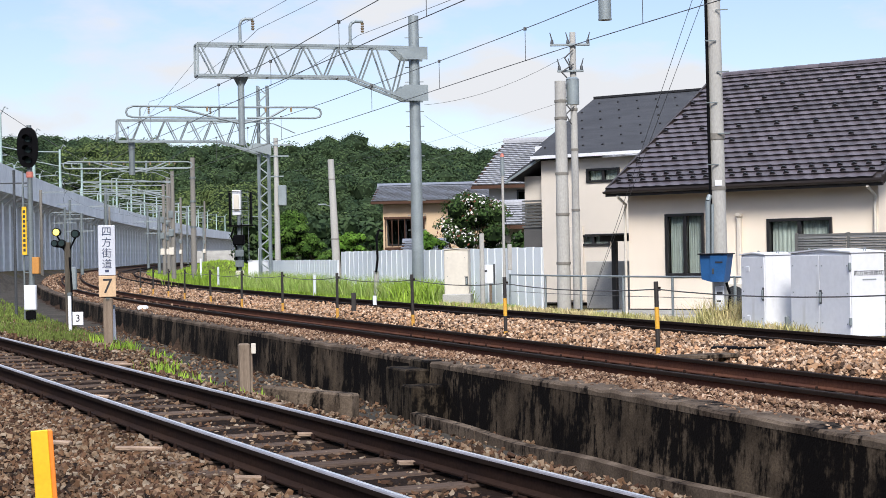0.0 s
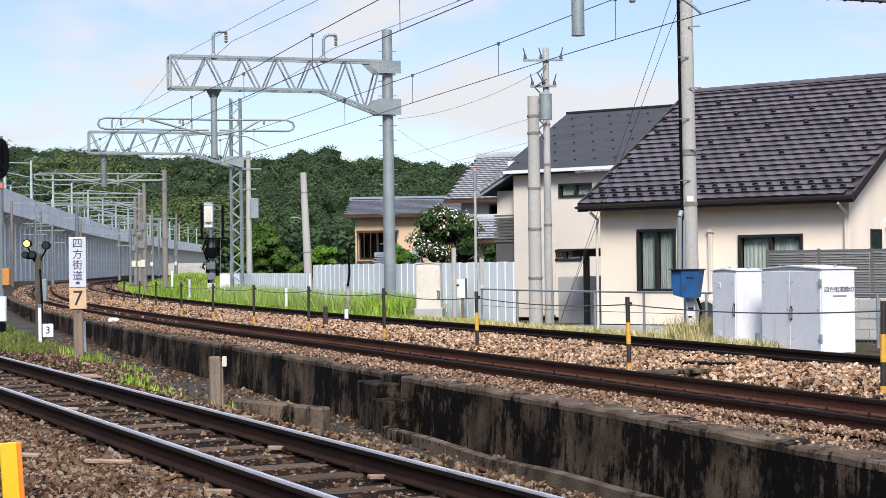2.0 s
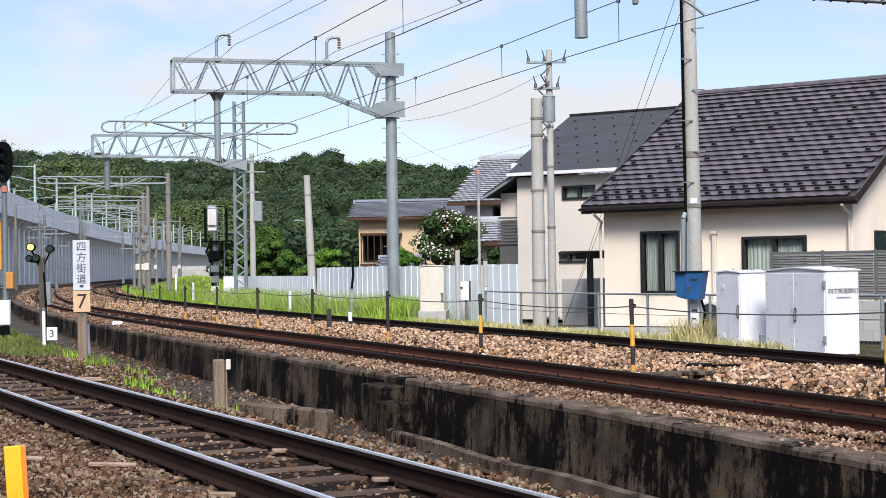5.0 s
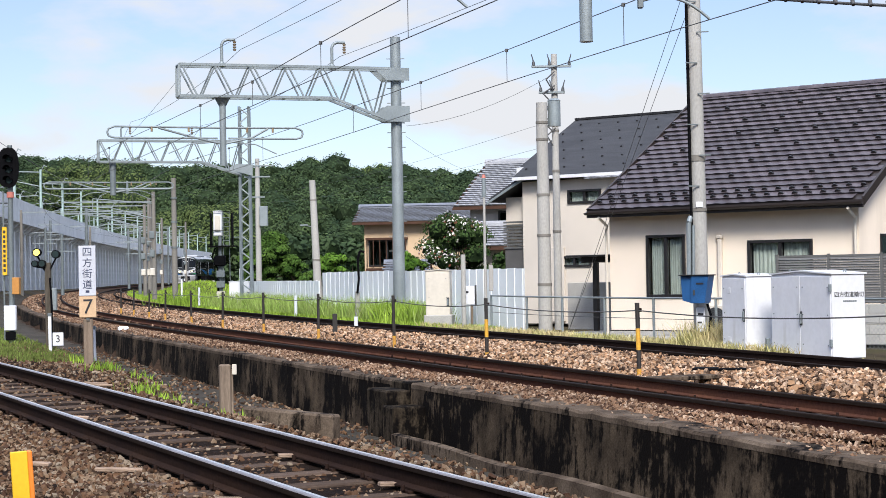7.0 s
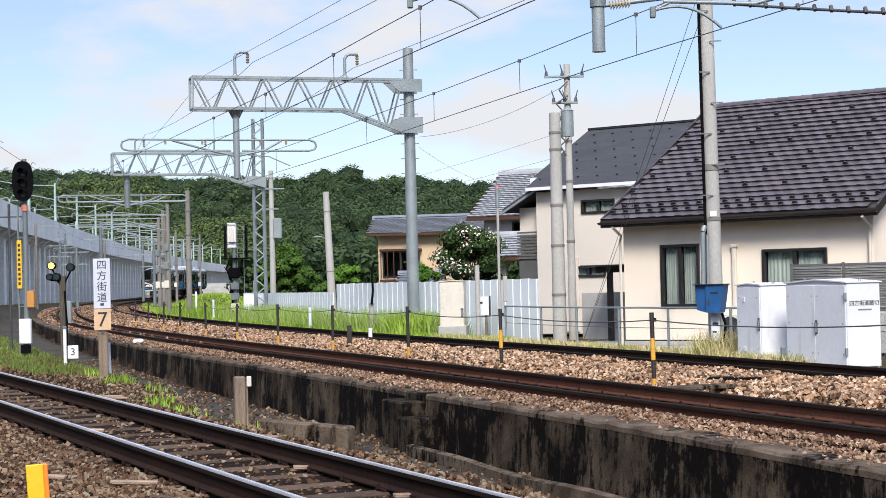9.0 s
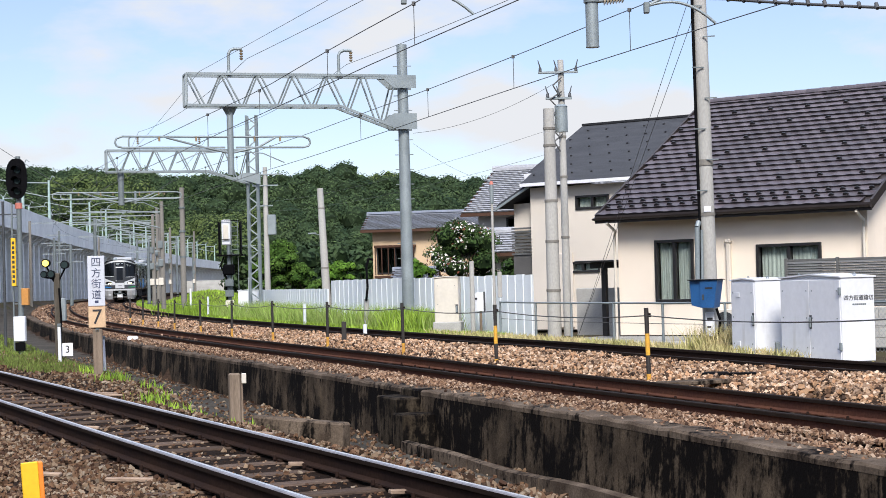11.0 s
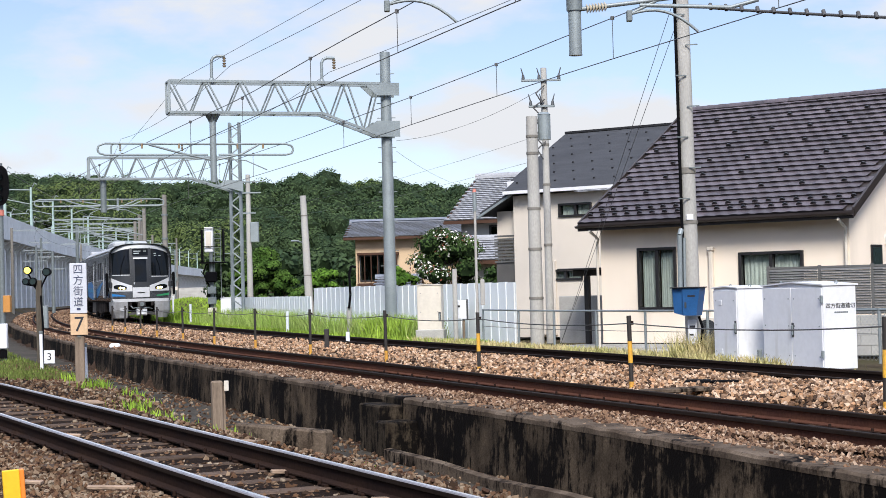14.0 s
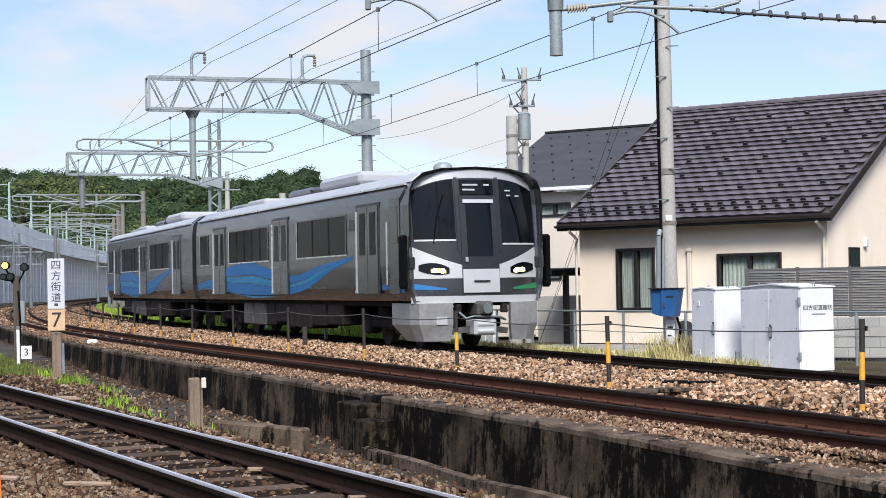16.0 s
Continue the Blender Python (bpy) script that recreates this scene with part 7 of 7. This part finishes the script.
def patch(u0, u1, zlo, zhi, off, nu=10, nz=6, thick=0.012):
    """A panel on the front between the heights zlo(u) and zhi(u)."""
    lo = zlo if callable(zlo) else (lambda u: zlo)
    hi = zhi if callable(zhi) else (lambda u: zhi)
    s = Shape()
    g = []
    for i in range(nu + 1):
        u = u0 + (u1 - u0) * i / nu
        g.append([(u, front_y(u, lo(u) + (hi(u) - lo(u)) * j / nz, off), lo(u) + (hi(u) - lo(u)) * j / nz) for j in range(nz + 1)])
    s.sweep(g, closed=False, smooth=True)
    rim = [g[i][0] for i in range(nu + 1)] + [g[nu][j] for j in range(1, nz + 1)] + [g[i][nz] for i in range(nu - 1, -1, -1)] + [g[0][j] for j in range(nz - 1, 0, -1)]
    s.sweep([[p, (p[0], p[1] - thick, p[2])] for p in rim + rim[:1]], closed=False)
    return s


SECT = [(1.36, 0.98), (1.43, 1.25), (1.45, 1.7), (1.45, 2.9), (1.42, 3.22), (1.34, 3.38), (1.12, 3.52), (0.75, 3.61), (0.0, 3.65)]
SECT_R = SECT + [(-x, z) for x, z in SECT[-2::-1]]


def shell(y0, y1, cab):
    rings, ys = [], [y0, y0 + 0.05] + list(np.linspace(y0 + 1, y1 - 0.9, 8)) + [y1 - 0.45, y1 - 0.2]
    for y in ys:
        rings.append([(x, y, z) for x, z in SECT_R])
    if cab:
        for f, sx in ((0.25, 0.985), (0.6, 0.955), (1.0, 0.90)):
            rings.append([(x * sx, y1 - 0.2 + (front_y(x * sx, z) + 0.2) * f, z - (0.02 * f if z > 3.3 else 0)) for x, z in SECT_R])
    else:
        rings.append([(x, y1, z) for x, z in SECT_R])
    return rings


def bogie(parent, y):
    b = part("bogie", Shape().box(-1.05, -0.85, y - 1.5, y + 1.5, 0.38, 0.62, 0, 0.05).box(0.85, 1.05, y - 1.5, y + 1.5, 0.38, 0.62, 0, 0.05).box(-0.95, 0.95, y - 0.25, y + 0.25, 0.45, 0.8, 0, 0.05), M_under, parent)
    for dy in (-1.05, 1.05):
        for sx in (-1, 1):
            s = Shape()
            s.tube((sx * 0.50, y + dy, 0.43), (sx * 0.62, y + dy, 0.43), 0.43, n=28)
            s.tube((sx * 0.47, y + dy, 0.43), (sx * 0.50, y + dy, 0.43), 0.455, n=28)
            part("wheel", s, M_under_l, b)
            part("axle_box", Shape().box(sx * 0.95 - 0.16, sx * 0.95 + 0.16, y + dy - 0.2, y + dy + 0.2, 0.26, 0.56, 0, 0.05), M_under, b)
    for sx in (-1, 1):
        part("air_spring", Shape().tube((sx * 0.9, y, 0.6), (sx * 0.9, y, 0.92), 0.26, n=16), M_under, b)
    return b


def side_window(body, sx, y0, y1, z0, z1, panes, name="side_window"):
    x = sx * (HALF + 0.004)
    w = part(name, Shape().box(min(x, x - sx * 0.03), max(x, x - sx * 0.03), y0, y1, z0, z1, 0, 0.008), M_swin, body)
    for k in range(panes + 1):
        y = y0 + (y1 - y0) * k / panes
        part("mullion", Shape().box(min(x, x + sx * 0.012), max(x, x + sx * 0.012), y - 0.025, y + 0.025, z0, z1), M_under if 0 < k < panes else M_steel, w)
    part("rail", Shape().box(min(x, x + sx * 0.014), max(x, x + sx * 0.014), y0 - 0.02, y1 + 0.02, z0 - 0.03, z0), M_door_e, w)
    part("rail", Shape().box(min(x, x + sx * 0.014), max(x, x + sx * 0.014), y0 - 0.02, y1 + 0.02, z1, z1 + 0.02), M_steel, w)
    part("post", Shape().box(min(x, x + sx * 0.016), max(x, x + sx * 0.016), y0 - 0.045, y0 - 0.005, z0 - 0.03, z1 + 0.02), M_door_e, w)


def side_door(body, sx, yc, half=0.68):
    x = sx * (HALF - 0.005)
    fr = part("passenger_door", Shape().box(min(x, x + sx * 0.012), max(x, x + sx * 0.012), yc - half - 0.14, yc + half + 0.10, 1.1, 3.05, 0, 0.004), M_char, body)
    for a, b in ((yc - half, yc - 0.01), (yc + 0.01, yc + half)):
        lf = part("door_leaf", Shape().box(min(x, x + sx * 0.024), max(x, x + sx * 0.024), a, b, 1.13, 2.98, 0, 0.006), M_steel, fr)
        part("door_glass", Shape().box(min(x + sx * 0.02, x + sx * 0.03), max(x + sx * 0.02, x + sx * 0.03), a + 0.14, b - 0.14, 1.95, 2.85, 0, 0.004), M_swin, lf)
    part("grab_strip", Shape().box(min(x, x + sx * 0.045), max(x, x + sx * 0.045), yc - half - 0.10, yc - half - 0.05, 1.2, 2.9, 0, 0.008), M_door_e, fr)
    part("foot_lamp", Shape().box(min(x, x + sx * 0.05), max(x, x + sx * 0.05), yc - half - 0.12, yc - half - 0.02, 1.14, 1.2), M_door_e, fr)


def livery(body, sx, lo, hi, y0, y1, material, off, n=40):
    """A wave of colour on the side; lo, hi: heights along the car."""
    x = sx * (HALF + off)
    s = Shape()
    s.sweep([[(x - sx * max(0, (1.7 - z)) * 0.05, y, z) for z in (lo(y), (lo(y) + hi(y)) / 2, hi(y))] for y in np.linspace(y0, y1, n)], closed=False, smooth=True)
    s.sweep([[(x - sx * 0.004 - sx * max(0, (1.7 - z)) * 0.05, y, z) for z in (hi(y), lo(y))] for y in np.linspace(y0, y1, n)], closed=False)
    return part("wave_livery", s, material, body)


def wave_hi(s):
    return float(np.interp(s, [3.8, 5.5, 7.5, 9.0, 11, 12.8, 14.5, 16, 17.5, 19, 20], [1.94, 1.86, 1.66, 1.56, 1.80, 1.97, 1.97, 1.80, 1.58, 1.44, 1.42])) + 0.02 * math.sin(s * 2.1)


def wave_lo(s):
    return float(np.interp(s, [3.8, 5.5, 7.5, 9.0, 11, 12.8, 14.5, 16, 17.5, 19, 20], [1.90, 1.66, 1.25, 1.12, 1.10, 1.10, 1.14, 1.28, 1.36, 1.30, 1.22]))


def train_car(name, label, cab):
    root = tagged(new(name), label, "train car", "two-car train")
    body = part("body", Shape().sweep(shell(-19.6 if cab else -19.5, 0.0 if cab else -0.05, cab), smooth=False), M_steel, root)
    # roof skin, slightly proud
    rs = [(1.37, 3.36), (1.14, 3.535), (0.76, 3.625), (0.0, 3.665), (-0.76, 3.625), (-1.14, 3.535), (-1.37, 3.36)]
    rr = [[(x, y, z) for x, z in rs] for y in np.linspace(-19.5, -0.5, 12)]
    if cab:
        rr += [[(x * k, -0.2 + (front_y(x * k, z) + 0.2) * f + 0.012 * f, z - 0.02 * f + 0.004) for x, z in rs] for f, k in ((0.0, 1.0), (0.25, 0.99), (0.6, 0.96), (1.0, 0.905))]
        rr.append([(x * 0.88, front_y(x * 0.88, z) + 0.026, z - 0.09) for x, z in rs])
    part("roof", Shape().sweep(rr, closed=False, smooth=True), M_roof_t, root)
    for sx in (-1, 1):
        part("gutter", Shape().bar((sx * 1.40, -19.5, 3.33), (sx * 1.40, -0.5, 3.33), 0.05, 0.04), M_door_e, root)
        side_door(body, sx, -2.8)
        side_door(body, sx, -9.85)
        side_door(body, sx, -16.5)
        side_window(body, sx, -8.3, -4.35, 2.0, 2.86, 3)
        side_window(body, sx, -15.3, -11.05, 2.0, 2.86, 5)
        side_window(body, sx, -19.0, -17.95, 2.0, 2.86, 1)
        for k in range(3):
            livery(body, sx, lambda y, k=k: wave_lo(-y) + (wave_hi(-y) - wave_lo(-y)) * (0.0, 0.36, 0.62)[k], lambda y, k=k: wave_lo(-y) + (wave_hi(-y) - wave_lo(-y)) * (0.34, 0.58, 1.0)[k], -19.45, -3.9, (M_wave, M_wave_l, M_wave)[k], 0.006)
        livery(body, sx, lambda y: wave_lo(-y) - 0.05 - 0.02 * math.sin(y * 1.4), lambda y: wave_lo(-y) - 0.02, -19.45, -10.5, M_wave_l, 0.006)
        for y in (-5.9, -6.6, -9.0):
            part("side_lamp", Shape().box(sx * 1.40 - 0.03, sx * 1.40 + 0.03, y - 0.12, y + 0.12, 3.02, 3.12, 0, 0.01), M_char, body)
        part("side_display", Shape().box(min(sx * 1.45, sx * 1.458), max(sx * 1.45, sx * 1.458), -4.1, -3.75, 2.5, 2.75), M_char, body)
    # underfloor
    part("underframe", Shape().box(-1.25, 1.25, -19.4, -0.6 if cab else -0.2, 0.86, 1.0, 0, 0.02), M_under, root)
    rng = random.Random(5 if cab else 6)
    y = -5.2
    while y > -14.2:
        w = rng.uniform(0.6, 1.5)
        for sx in (-1, 1):
            part("underfloor_box", Shape().box(sx * 0.95 - 0.35, sx * 0.95 + 0.35, y - w, y, rng.uniform(0.28, 0.42), 0.88, 0, 0.03), rng.choice((M_under, M_under_l, M_under)), root)
        y -= w + rng.uniform(0.08, 0.3)
    bogie(root, -3.0)
    bogie(root, -16.7)
    # roof gear
    part("air_conditioner", Shape().box(-0.85, 0.85, -8.4, -5.2, 3.6, 3.92, 0, 0.1), M_roof_t, root)
    part("air_conditioner", Shape().box(-0.7, 0.7, -11.8, -9.6, 3.6, 3.82, 0, 0.08), M_steel, root)
    part("roof_box", Shape().box(-0.6, 0.6, -16.6, -14.6, 3.6, 3.80, 0, 0.06), M_roof_t, root)
    part("roof_box", Shape().box(-0.5, 0.5, -19.0, -17.4, 3.6, 3.78, 0, 0.06), M_galv, root)
    if cab:
        cab_front(root, body)
    else:
        part("gangway", Shape().box(-0.6, 0.6, -0.06, 0.45, 1.05, 3.2, 0, 0.05), M_under, root)
    return root


def cab_front(root, body):
    # masks: charcoal above, silver below a sagging line
    def vline(u):
        return 1.62 + 0.42 * (abs(u) / 1.3) ** 1.5
    def crown(u, top):
        return top - 0.24 * (abs(u) / 1.3) ** 3
    part("front_mask", patch(-1.33, 1.33, vline, lambda u: crown(u, 3.43), 0.02, 24, 12), M_char, root)
    part("roof_brow", patch(-1.30, 1.30, lambda u: crown(u, 3.435), lambda u: crown(u, 3.60), 0.03, 24, 3, 0.06), M_roof_t, root)
    part("silver_band", patch(-1.35, 1.35, 1.42, lambda u: vline(u) - 0.005, 0.018, 24, 4), M_silver, root)
    part("lower_front", patch(-1.36, 1.36, 0.99, 1.415, 0.012, 24, 4), M_steel, root)
    part("front_lip", patch(-1.38, 1.38, 0.93, 1.07, 0.035, 24, 2, 0.05), M_silver, root)
    for sg, z0 in ((1, 2.2), (-1, 2.12)):
        w = part("windscreen", patch(sg * 0.50, sg * 1.31, z0, lambda u: crown(u, 3.42), 0.032, 10, 8), M_tglass, root)
        part("sill", patch(sg * 0.50, sg * 1.30, z0 - 0.035, z0, 0.038, 8, 1), M_silver, w)
        a = (sg * 0.95, front_y(0.95, 2.15, 0.05), 2.12)
        part("wiper", Shape().pipe([a, (sg * 0.88, front_y(0.88, 2.6, 0.055), 2.62), (sg * 0.72, front_y(0.72, 3.1, 0.055), 3.08)], 0.012, 5), M_black, w)
        # corner glass
        part("corner_glass", Shape().prism([(sg * 1.432, -0.42, 2.3), (sg * 1.425, -0.66, 2.45), (sg * 1.425, -0.70, 3.1), (sg * 1.40, -0.55, 3.25), (sg * 1.405, -0.42, 3.28)], (sg * 0.02, 0, 0)), M_tglass, root)
        # headlamp in a black almond
        hl = part("headlight", patch(sg * 0.66, sg * 1.24, lambda u: 1.47 + 0.10 * (abs(u) - 0.66) + 0.05 * abs((abs(u) - 0.95) / 0.29) ** 2, lambda u: 1.70 + 0.10 * (abs(u) - 0.66) - 0.07 * abs((abs(u) - 0.95) / 0.29) ** 2, 0.03, 12, 3), M_tglass, root, "black almond-shaped headlight cluster")
        # glowing patch that paints the lamps' yellow glare; no lamp itself
        part("reflector", patch(sg * 0.73, sg * 1.02, lambda u: 1.52 + 0.08 * (abs(u) - 0.7), lambda u: 1.61 + 0.08 * (abs(u) - 0.7) - 0.03 * abs((abs(u) - 0.87) / 0.15) ** 2, 0.034, 8, 2), M_glare, hl)
        for u in (0.80, 0.95):
            y = front_y(u, 1.58, 0.03)
            part("lamp", Shape().tube((sg * u, y - 0.02, 1.57 + 0.06 * (u - 0.8)), (sg * u, y + 0.016, 1.57 + 0.06 * (u - 0.8)), 0.05, n=16), M_head_l, hl)
        # black side fairings
        part("gangway_fairing", Shape().box(min(sg * 1.50, sg * 1.60), max(sg * 1.50, sg * 1.60), -0.46, -0.12, 1.22, 2.3, 0, 0.05), M_black, root)
        part("fairing_bracket", Shape().box(min(sg * 1.3, sg * 1.56), max(sg * 1.3, sg * 1.56), -0.42, -0.26, 1.62, 1.86, 0, 0.02), M_char, root)
        # skirt
        tp = [(sg * 0.62, 0.02), (sg * 1.02, 0.0), (sg * 1.28, -0.14), (sg * 1.38, -0.4), (sg * 1.38, -1.5), (sg * 1.33, -1.5), (sg * 1.2, -0.3), (sg * 0.62, -0.1)]
        bt = [(sg * 0.66, -0.04), (sg * 0.98, -0.07), (sg * 1.16, -0.2), (sg * 1.24, -0.45), (sg * 1.24, -1.0), (sg * 1.2, -1.0), (sg * 1.1, -0.35), (sg * 0.66, -0.12)]
        part("skirt", Shape().sweep([[(x, y, 0.93) for x, y in tp], [(x, y, 0.5) for x, y in tp], [(x, y, 0.17) for x, y in bt]]), M_skirt, root)
        part("cab_door", Shape().box(min(sg * 1.447, sg * 1.462), max(sg * 1.447, sg * 1.462), -1.38, -0.74, 1.12, 3.08, 0, 0.004), M_steel, body)
        part("cab_door_glass", Shape().box(min(sg * 1.45, sg * 1.468), max(sg * 1.45, sg * 1.468), -1.26, -0.86, 2.15, 2.9, 0, 0.004), M_tglass, body)
        part("cab_handrail", Shape().pipe([(sg * 1.49, -1.46, 1.3), (sg * 1.49, -1.46, 2.6)], 0.018, 6), M_door_e, body)
        part("jumper_socket", Shape().box(sg * 0.5 - 0.06, sg * 0.5 + 0.06, -0.12, 0.03, 0.72, 0.9, 0, 0.02), M_under, root)
        part("snow_plough_bar", Shape().bar((sg * 0.1, -0.05, 0.42), (sg * 0.62, -0.2, 0.35), 0.06, 0.12), M_under_l, root)
        livery(body, sg, lambda y: 1.18 + 0.03 * math.sin(y * 3), lambda y: 1.34 + 0.06 * math.sin(y * 2 + 1), -1.9, -0.5, M_wave, 0.02, 14)
        q = patch(sg * 0.72, sg * 1.34, lambda u: 1.17 + 0.02 * abs(u), lambda u: 1.2 + 0.16 * (abs(u) - 0.7) + 0.02, 0.024, 10, 2)
        part("colour_flash", q, M_wave if sg > 0 else M_green_l, root)
    # centre door and displays
    dr = part("front_door", patch(-0.40, 0.40, 1.12, 3.08, 0.045, 8, 10, 0.02), M_char, root)
    part("door_glass", patch(-0.27, 0.27, 1.86, 2.92, 0.056, 6, 6), M_tglass, dr)
    part("door_foot", patch(-0.39, 0.39, 1.13, 1.60, 0.052, 6, 3), M_silver, dr)
    part("door_header", patch(-0.33, 0.33, 2.93, 3.0, 0.075, 6, 1, 0.05), M_silver, dr)
    part("step_rail", Shape().bar((-0.17, front_y(0, 1.35, 0.075), 1.36), (0.17, front_y(0, 1.35, 0.075), 1.36), 0.02, 0.025), M_black, dr)
    part("door_handle", Shape().box(0.28, 0.34, front_y(0.3, 1.8, 0.05), front_y(0.3, 1.8, 0.09), 1.74, 1.84, 0, 0.008), M_door_e, dr)
    ds = part("destination_display", patch(-0.36, 0.36, 3.10, 3.40, 0.05, 6, 2), M_tglass, root)
    for u0, u1, z in ((-0.02, 0.31, 3.28), (-0.27, -0.15, 3.28), (0.05, 0.31, 3.18)):
        part("text_bar", patch(u0, u1, z, z + 0.035, 0.064, 3, 1, 0.004), M_lcd, ds)
    d2 = part("run_display", patch(-0.98, -0.55, 2.98, 3.27, 0.04, 4, 2), M_tglass, root)
    for u0, u1, z in ((-0.75, -0.62, 3.17), (-0.75, -0.65, 3.07), (-0.96, -0.86, 3.06)):
        part("text_bar", patch(u0, u1, z, z + 0.03, 0.054, 3, 1, 0.004), M_lcd, d2)
    for u in (-0.44, 0.44):
        part("mask_pillar", patch(u - 0.035, u + 0.035, 1.95, 3.45, 0.04, 2, 8), M_char, root)
    # coupler
    cp = part("coupler", Shape().box(-0.17, 0.17, -0.4, 0.22, 0.66, 0.96, 0, 0.05).box(-0.12, 0.12, 0.2, 0.3, 0.7, 0.92, 0, 0.03), M_under_l, root)
    part("coupler_face", Shape().tube((0, 0.29, 0.81), (0, 0.34, 0.81), 0.10, n=16), M_galv_d, cp)
    eb = part("electric_coupler", Shape().box(-0.24, 0.24, -0.3, 0.2, 0.28, 0.60, 0, 0.03), M_silver, root)
    part("pin_block", Shape().tube((-0.17, 0.16, 0.50), (0.17, 0.16, 0.50), 0.065, n=12).tube((-0.17, 0.16, 0.36), (0.17, 0.16, 0.36), 0.065, n=12), M_silver, eb)
    part("air_hose", Shape().pipe([(0.5, 0.0, 0.75), (0.4, 0.15, 0.62), (0.25, 0.2, 0.66), (-0.3, 0.2, 0.64), (-0.5, 0.02, 0.58)], 0.025, 6), M_galv_d, root)
    # roof radio pod
    pd = Shape()
    pd.sweep([[(0.42 + r * math.cos(a), -0.95 + r * math.sin(a), z) for a in [2 * math.pi * k / 16 for k in range(16)]] for r, z in ((0.2, 3.58), (0.2, 3.70), (0.17, 3.76), (0.09, 3.80))], smooth=True)
    part("roof_pod", pd, M_galv, root)
    part("notice_plate", Shape().box(0.75, 0.98, 0.0, 0.03, 0.5, 0.66), M_silver, root)


M_lcd = mat("white display text", (0.35, 0.38, 0.38), 0.5, bump=0, glow=((0.85, 0.95, 0.95), 0.12))
# emission here imitates glare round the headlamps
M_glare = mat("lit yellow reflector", (0.9, 0.7, 0.2), 0.3, bump=0, glow=((1.0, 0.78, 0.10), 1.6))
M_head_l = mat("lit headlamp", (1, 0.95, 0.75), 0.3, bump=0, glow=((1.0, 0.92, 0.45), 9.0))
SPEED = 23.2
car_front = train_car("train_car", "stainless steel commuter train car with blue wave livery and black-masked cab", True)
car_rear = train_car("train_car", "stainless steel trailing train car with blue wave livery", False)


def shrink(ob, k, done):
    """Brings the cars to the line's small loading gauge."""
    for c in ob.children:
        if c.data and c.data.name not in done:
            done.add(c.data.name)
            for v in c.data.vertices:
                v.co *= k
        shrink(c, k, done)


GAUGE = 0.97
seen_meshes = set()
for car in (car_front, car_rear):
    shrink(car, GAUGE, seen_meshes)


def motions():
    """Both cars run along the far track at a steady speed."""
    ys = np.arange(-60.0, 520.0, 0.25)
    pts = [u_at(y, 0) for y in ys]
    arc = np.concatenate([[0], np.cumsum([(b - a).length for a, b in zip(pts, pts[1:])])])
    px, py, pz = (np.array([p[i] for p in pts]) for i in range(3))
    s_end = float(np.interp(32.6, ys, arc))

    def at_arc(s):
        return Vector((np.interp(s, arc, px), np.interp(s, arc, py), np.interp(s, arc, pz)))

    def run(t):
        """Distance still to go: the train gathers speed out of the bend."""
        late = max(0.0, 11.5 - t)
        return SPEED * (16.0 - t) - 2.4 * late

    for car, back in ((car_front, 0.0), (car_rear, 19.5)):
        rows = []
        for i in range(0, 65):
            t = i * 0.25
            s = s_end + 0.2 + run(t) + back
            a, b = at_arc(s + 3.0), at_arc(s + 16.2)
            d = (a - b).normalized()
            c = a + d * 3.0
            rows.append((t, pose(c.x, c.y, c.z, math.degrees(math.asin(d.z)), 0, math.degrees(math.atan2(d.y, d.x)) - 90)))
        walk(car, rows)

motions()
